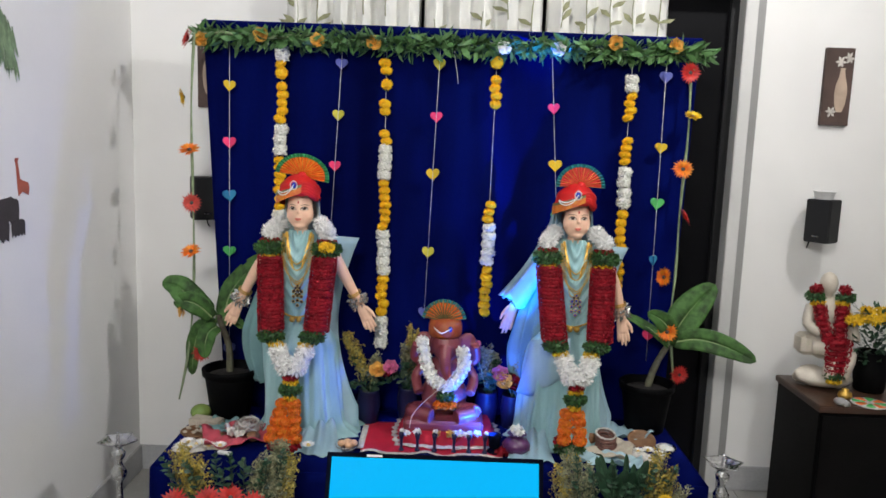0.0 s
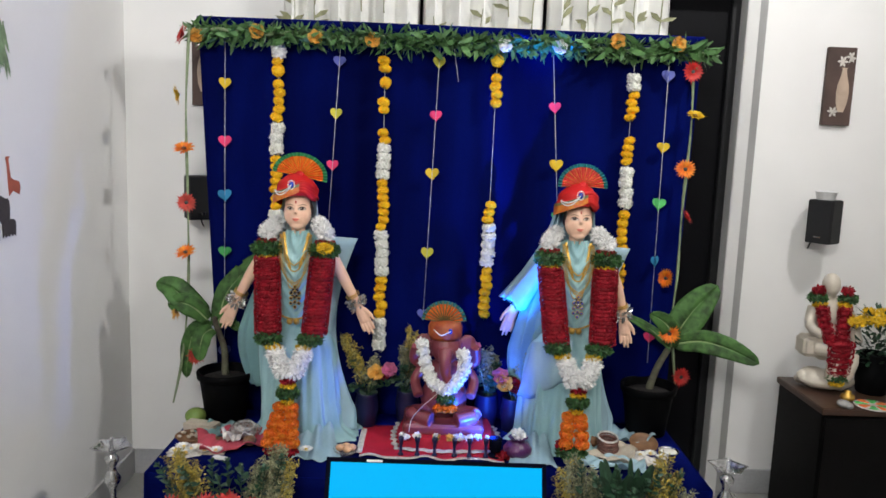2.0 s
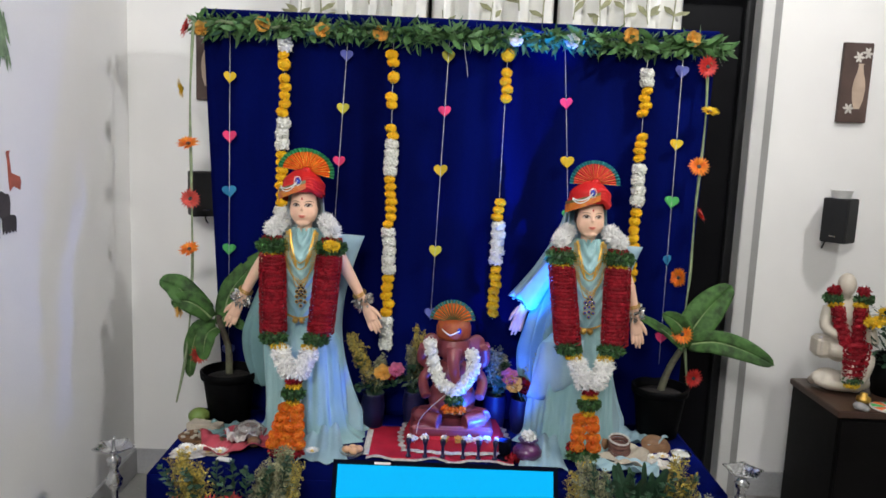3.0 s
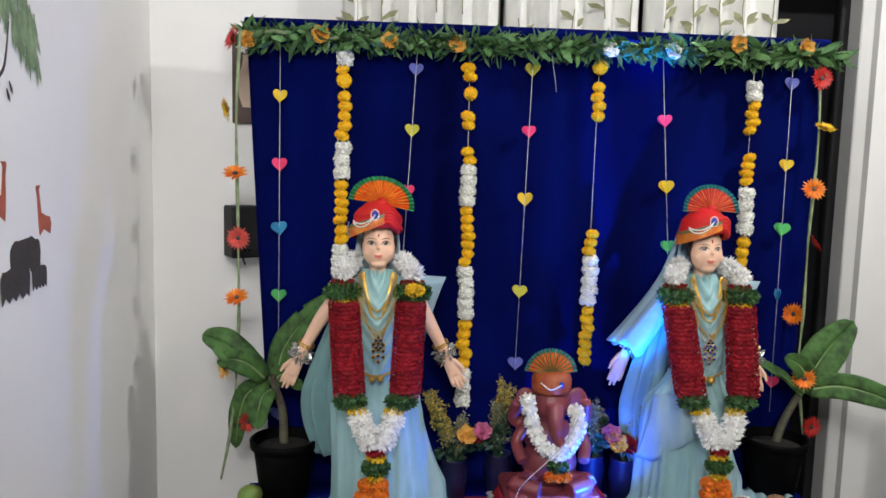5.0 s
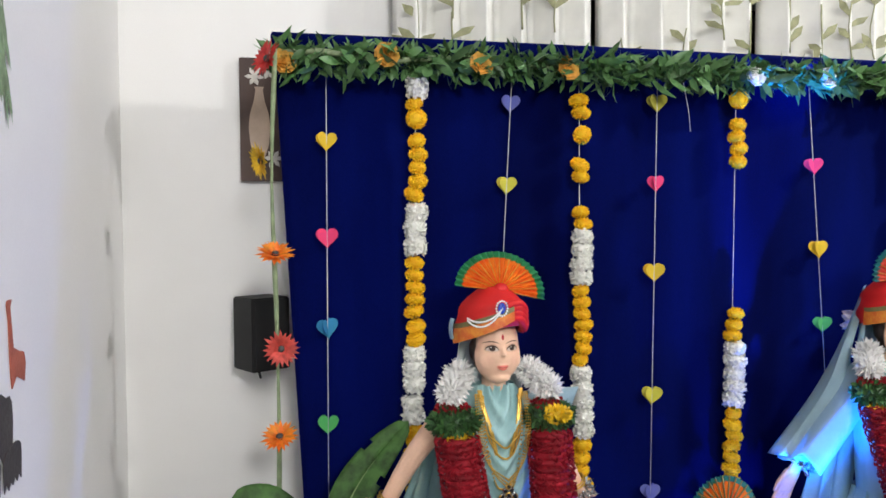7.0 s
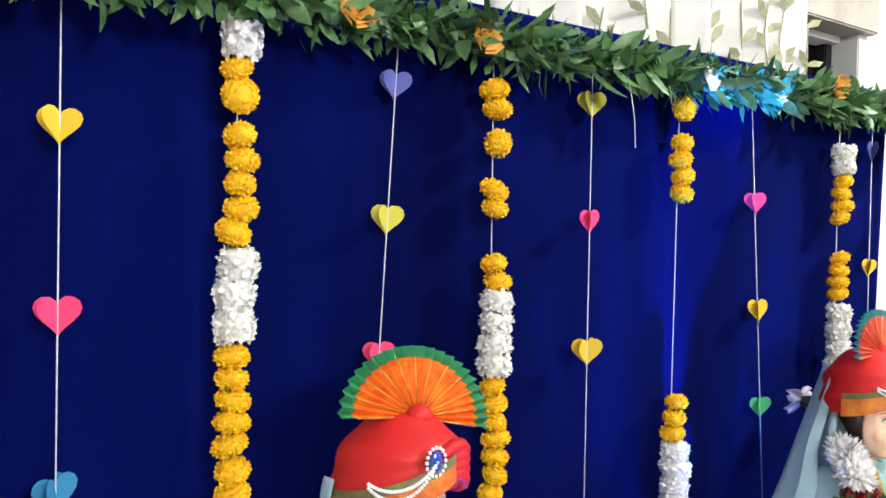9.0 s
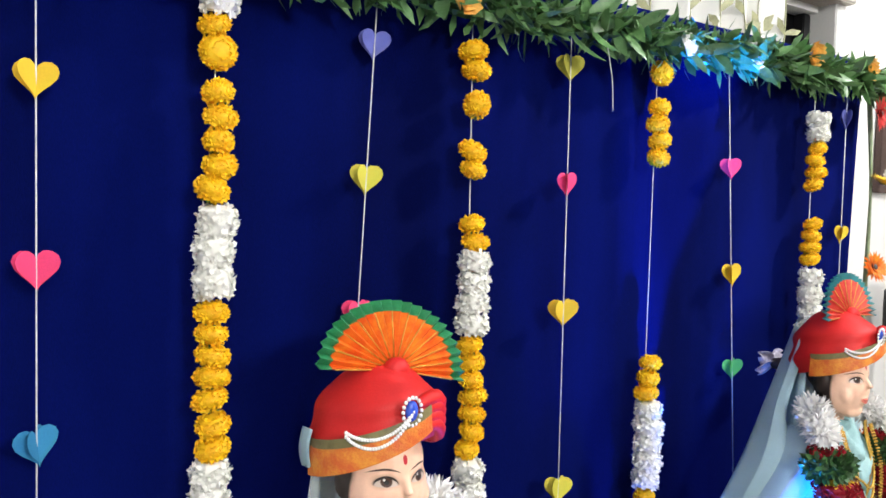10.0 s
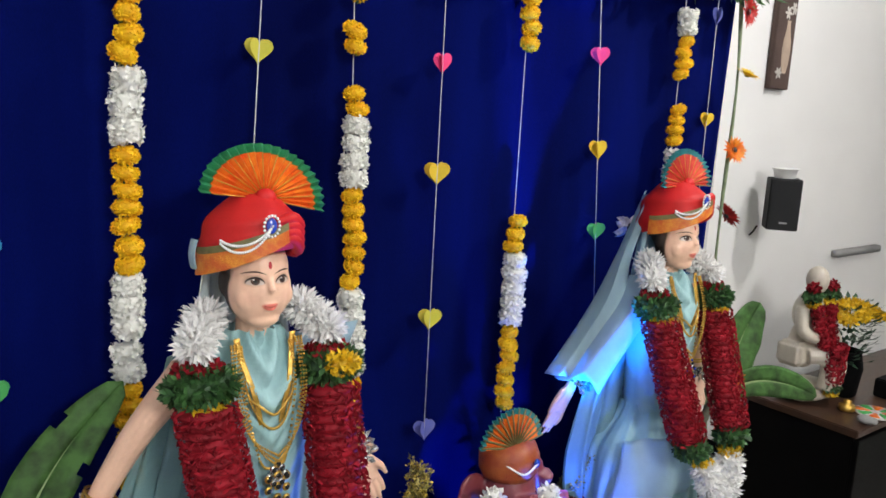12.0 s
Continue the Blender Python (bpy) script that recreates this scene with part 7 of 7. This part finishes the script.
for i in range(8):
    a0 = math.pi / 4 * i
    bm = B()
    outline(bm, [(1.47 + r * math.cos(a0 + t), 2.53 + r * math.sin(a0 + t), bz + 0.0044) for r, t in ((0.016, 0.1), (0.016, 0.6), (0.054, 0.62), (0.056, 0.35), (0.054, 0.06))], 0.0012, (0, 0, 1))
    part("segment", bm, HEARTS["green"] if i % 2 else FANORANGE, cst)
bm = B()
lathe(bm, (1.415, 2.59, bz), [(0.02, 0), (0.024, 0.006), (0.022, 0.018), (0.010, 0.022), (0.012, 0.03), (0.003, 0.034)], 20)
single("brass_lamp", bm, GOLD, (1.415, 2.59, bz), "tiny brass lamp on the cabinet top", "lamp")
bm = B()
ball(bm, (1.36, 2.51, bz + 0.012), (0.022, 0.024, 0.0125), 14, 8)
ball(bm, (1.37, 2.492, bz + 0.010), (0.013, 0.012, 0.0105), 12, 8)
single("grey_stone", bm, GREYPLAIN, (1.36, 2.51, bz), "small smooth grey stone on the cabinet", "stone")
bm = B()
box(bm, (1.62, 2.55, bz), (1.70, 2.61, bz + 0.06), 0.004)
single("black_box", bm, POT, (1.62, 2.55, bz), "small black box on the cabinet top", "box", shade=False)

# ---- wall things ----


def speaker(x, y, z, turn, label, cup):
    s = thing("wall_speaker", (x, y, z), label, "speaker", "wall speakers")
    m = Matrix.Translation((x, y, z)) @ Matrix.Rotation(radians(turn), 4, "Z")
    for nm, lo, hi, mt in (("cabinet", (-0.046, -0.042, -0.08), (0.046, 0.042, 0.08), SPEAKER), ("grille", (-0.042, -0.048, -0.076), (0.042, -0.043, 0.076), MESHCLOTH), ("badge", (-0.012, -0.0495, -0.058), (0.012, -0.0485, -0.053), STEEL), ("bracket", (-0.015, 0.0425, -0.02), (0.015, 0.075, 0.02), DARKMETAL)):
        bm = B()
        box(bm, lo, hi, 0.003 if nm == "cabinet" else 0.0, m)
        part(nm, bm, mt, s, shade=False)
    bm = B()
    tube(bm, [(x - 0.005, 2.945, z - 0.08), (x - 0.006, 2.955, z - 0.10), (x - 0.003, 2.97, z - 0.115)], 0.003, 6)
    part("cable", bm, DARKMETAL, s)
    if cup:
        bm = B()
        lathe(bm, (x - 0.002, y, z + 0.0805), [(0.030, 0), (0.031, 0.002), (0.036, 0.026), (0.041, 0.028), (0.041, 0.031), (0.036, 0.031), (0.028, 0.006)], 28)
        single("white_cup", bm, WHITEPL, (x, y, z + 0.0805), "white plastic tub standing on the wall speaker", "cup")


speaker(1.411, 2.873, 1.118, -50, "small black bookshelf speaker bracketed on the wall", True)
speaker(-0.905, 2.905, 1.118, 30, "small black speaker on the wall behind the flower strand", False)


def picture(x, z0, z1, w, label, flip):
    p = thing("wall_picture", (x, Y1 - 0.002, z0), label, "picture", "canvas pictures")
    bm = B()
    box(bm, (x - w / 2, Y1 - 0.022, z0), (x + w / 2, Y1 - 0.002, z1), 0.002)
    part("canvas", bm, CANVAS, p, shade=False)
    h = z1 - z0
    c = x + 0.012 * flip
    bm = B()
    prof = [(0.010, 0.02), (0.020, 0.05), (0.024, 0.09), (0.021, 0.12), (0.012, 0.15), (0.008, 0.175), (0.011, 0.182)]
    pts = [(c + r, Y1 - 0.0225, z0 + 0.03 + q) for r, q in prof] + [(c - r, Y1 - 0.0225, z0 + 0.03 + q) for r, q in prof[::-1]]
    outline(bm, pts, 0.0012, (0, -1, 0))
    part("vase_print", bm, VASEPRINT, p, "pale vase printed on brown", shade=False)
    r = random.Random(3)
    for cc in ((c - 0.01, z0 + 0.235), (c + 0.02, z0 + 0.25), (c - 0.03 * flip, z0 + 0.05)):
        bm = B()
        for i in range(6):
            a = math.pi / 3 * i + r.uniform(-0.2, 0.2)
            petal(bm, Vector((cc[0], Y1 - 0.0236, cc[1])), Vector((math.cos(a), 0, math.sin(a))), Vector((-math.sin(a), 0, math.cos(a))), 0.022, 0.010, 0.02)
        part("lily_print", bm, LILYPRINT, p)


picture(1.457, 1.472, 1.758, 0.105, "narrow brown canvas print of a vase with lilies", 1)
picture(-0.89, 1.455, 1.732, 0.11, "narrow brown canvas print half hidden by the drape", -1)
bm = B()
box(bm, (1.98, Y1 - 0.03, 0.885), (2.32, Y1 - 0.001, 0.91), 0.003)
single("wall_ledge", bm, GREYPLAIN, (2.0, Y1, 0.885), "thin grey ledge fixed to the wall", "ledge")

# wall stickers: a tree with plain patches beside it
XW = X0 + 0.0005


def ribbon(bm, pts, widths):
    pts = [Vector((0, y, z)) for y, z in pts]
    pts = bend(pts, 4 * (len(pts) - 1))
    n = len(pts) - 1
    a, b = [], []
    for i, p in enumerate(pts):
        d = (pts[min(i + 1, n)] - pts[max(i - 1, 0)]).normalized()
        s = Vector((0, -d.z, d.y))
        f = i / n * (len(widths) - 1)
        k = min(int(f), len(widths) - 2)
        w = widths[k] + (widths[k + 1] - widths[k]) * (f - k)
        a.append((XW, p.y + s.y * w / 2, p.z + s.z * w / 2))
        b.append((XW, p.y - s.y * w / 2, p.z - s.z * w / 2))
    outline(bm, a + b[::-1], 0.0012, (1, 0, 0))


tree = thing("tree_sticker", (XW, 1.8, 0.6), "flat charcoal tree sticker with a green leafy canopy", "wall sticker")
for pts, ws in (([(1.785, 0.955), (1.787, 1.00), (1.793, 1.08), (1.806, 1.16), (1.80, 1.262)], (0.075, 0.042, 0.036, 0.036, 0.045)),
                ([(1.803, 1.25), (1.83, 1.30), (1.882, 1.352), (1.916, 1.409), (1.92, 1.45)], (0.035, 0.028, 0.016, 0.009, 0.008)),
                ([(1.92, 1.448), (1.908, 1.493), (1.935, 1.53), (1.954, 1.582)], (0.008, 0.007, 0.006, 0.003)),
                ([(1.92, 1.448), (1.965, 1.463), (2.026, 1.50), (2.045, 1.54), (2.059, 1.60)], (0.008, 0.008, 0.007, 0.005, 0.003)),
                ([(1.795, 1.25), (1.74, 1.30), (1.69, 1.38), (1.65, 1.50)], (0.035, 0.028, 0.018, 0.008)),
                ([(1.70, 1.36), (1.76, 1.46), (1.82, 1.54), (1.86, 1.60)], (0.014, 0.010, 0.007, 0.003))):
    bm = B()
    ribbon(bm, pts, ws)
    part("branch", bm, DECAL_DARK, tree, shade=False)
for y, z in ((2.0, 1.497), (1.995, 1.475), (2.04, 1.47), (2.052, 1.485)):
    bm = B()
    petal(bm, Vector((XW + 0.0012, y, z)), Vector((0, 0.5, -1)), Vector((0, 1, 0.5)), 0.03, 0.010, 0.0)
    part("twig_leaf", bm, DECAL_DARK, tree)
bm = B()
rr = random.Random(9)
for i in range(900):
    f = rr.random()
    y = 1.45 + 0.72 * f
    lowz = 1.60 + 0.05 * math.sin(9 * f + 1) - 0.03 * max(0, f - 0.8) * 5
    z = lowz + rr.random() ** 1.3 * 0.42 * math.sin(math.pi * min(0.93, 0.15 + 0.85 * f)) 
    petal(bm, Vector((XW + 0.0013 + 0.0006 * rr.random(), y, z)), Vector((0, rr.uniform(-0.2, 0.6), -1)), Vector((0, 1, 0.3)), rr.uniform(0.05, 0.085), 0.011, 0.0)
part("canopy", bm, DECAL_GREEN, tree, "green brush-stroke leaves")
bm = B()
for i in range(70):
    y = 1.62 + 0.26 * rr.random()
    z = 0.985 - 0.10 * rr.random()
    petal(bm, Vector((XW + 0.0014 + 0.0006 * rr.random(), y, z)), Vector((0, rr.uniform(-1, 1), -0.25)), Vector((0, 0.2, 1)), rr.uniform(0.05, 0.09), 0.016, 0.0)
part("ground_patch", bm, DECAL_OCHRE, tree, "ochre brush-stroke ground")
# plain shapes in place of the printed creatures
for y, z0, z1, sc in ((1.995, 1.195, 1.328, 1.0), (2.185, 1.155, 1.277, 0.95)):
    bm = B()
    s = 1 if y < 2.1 else -1
    outline(bm, [(XW, y + s * a * sc, z0 + b * (z1 - z0)) for a, b in ((-0.034, 0.12), (-0.040, 0.30), (-0.034, 0.42), (-0.012, 0.46), (0.010, 0.52), (0.019, 0.93), (0.012, 1.0), (0.030, 1.0), (0.034, 0.96), (0.028, 0.80), (0.026, 0.45), (0.024, 0.28), (0.020, 0.12), (0.0, 0.22))], 0.0012, (1, 0, 0))
    single("rust_sticker", bm, DECAL_RUST, (XW, y, z0), "plain tall rust-red patch stuck on the wall", "wall sticker", "rust patches", shade=False)
rr = random.Random(31)
for y0, y1, z0, z1, lift in ((2.03, 2.165, 1.085, 1.172, 0.0), (1.985, 2.11, 1.045, 1.118, 0.0014), (2.12, 2.19, 1.055, 1.105, 0.0014), (1.86, 1.95, 1.050, 1.135, 0.0)):
    bm = B()
    pts, w, h = [], y1 - y0, z1 - z0
    for i in range(12):          # domed upper edge
        t = math.pi * (1 - i / 11)
        pts.append((XW + lift, (y0 + y1) / 2 + w / 2 * math.cos(t), z0 + h * (0.62 + 0.38 * math.sin(t) ** 0.6 + 0.05 * rr.uniform(-1, 1))))
    for i in range(9):           # ragged lower edge
        pts.append((XW + lift, y1 - w * (0.04 + 0.92 * i / 8), z0 + h * ((0.17 + 0.08 * rr.random()) if i % 2 else 0.05 * rr.random())))
    outline(bm, pts, 0.0012, (1, 0, 0))
    single("charcoal_sticker", bm, DECAL_DARK, (XW, y0, z0), "charcoal patch with a ragged lower edge stuck on the wall", "wall sticker", "charcoal patches", shade=False)
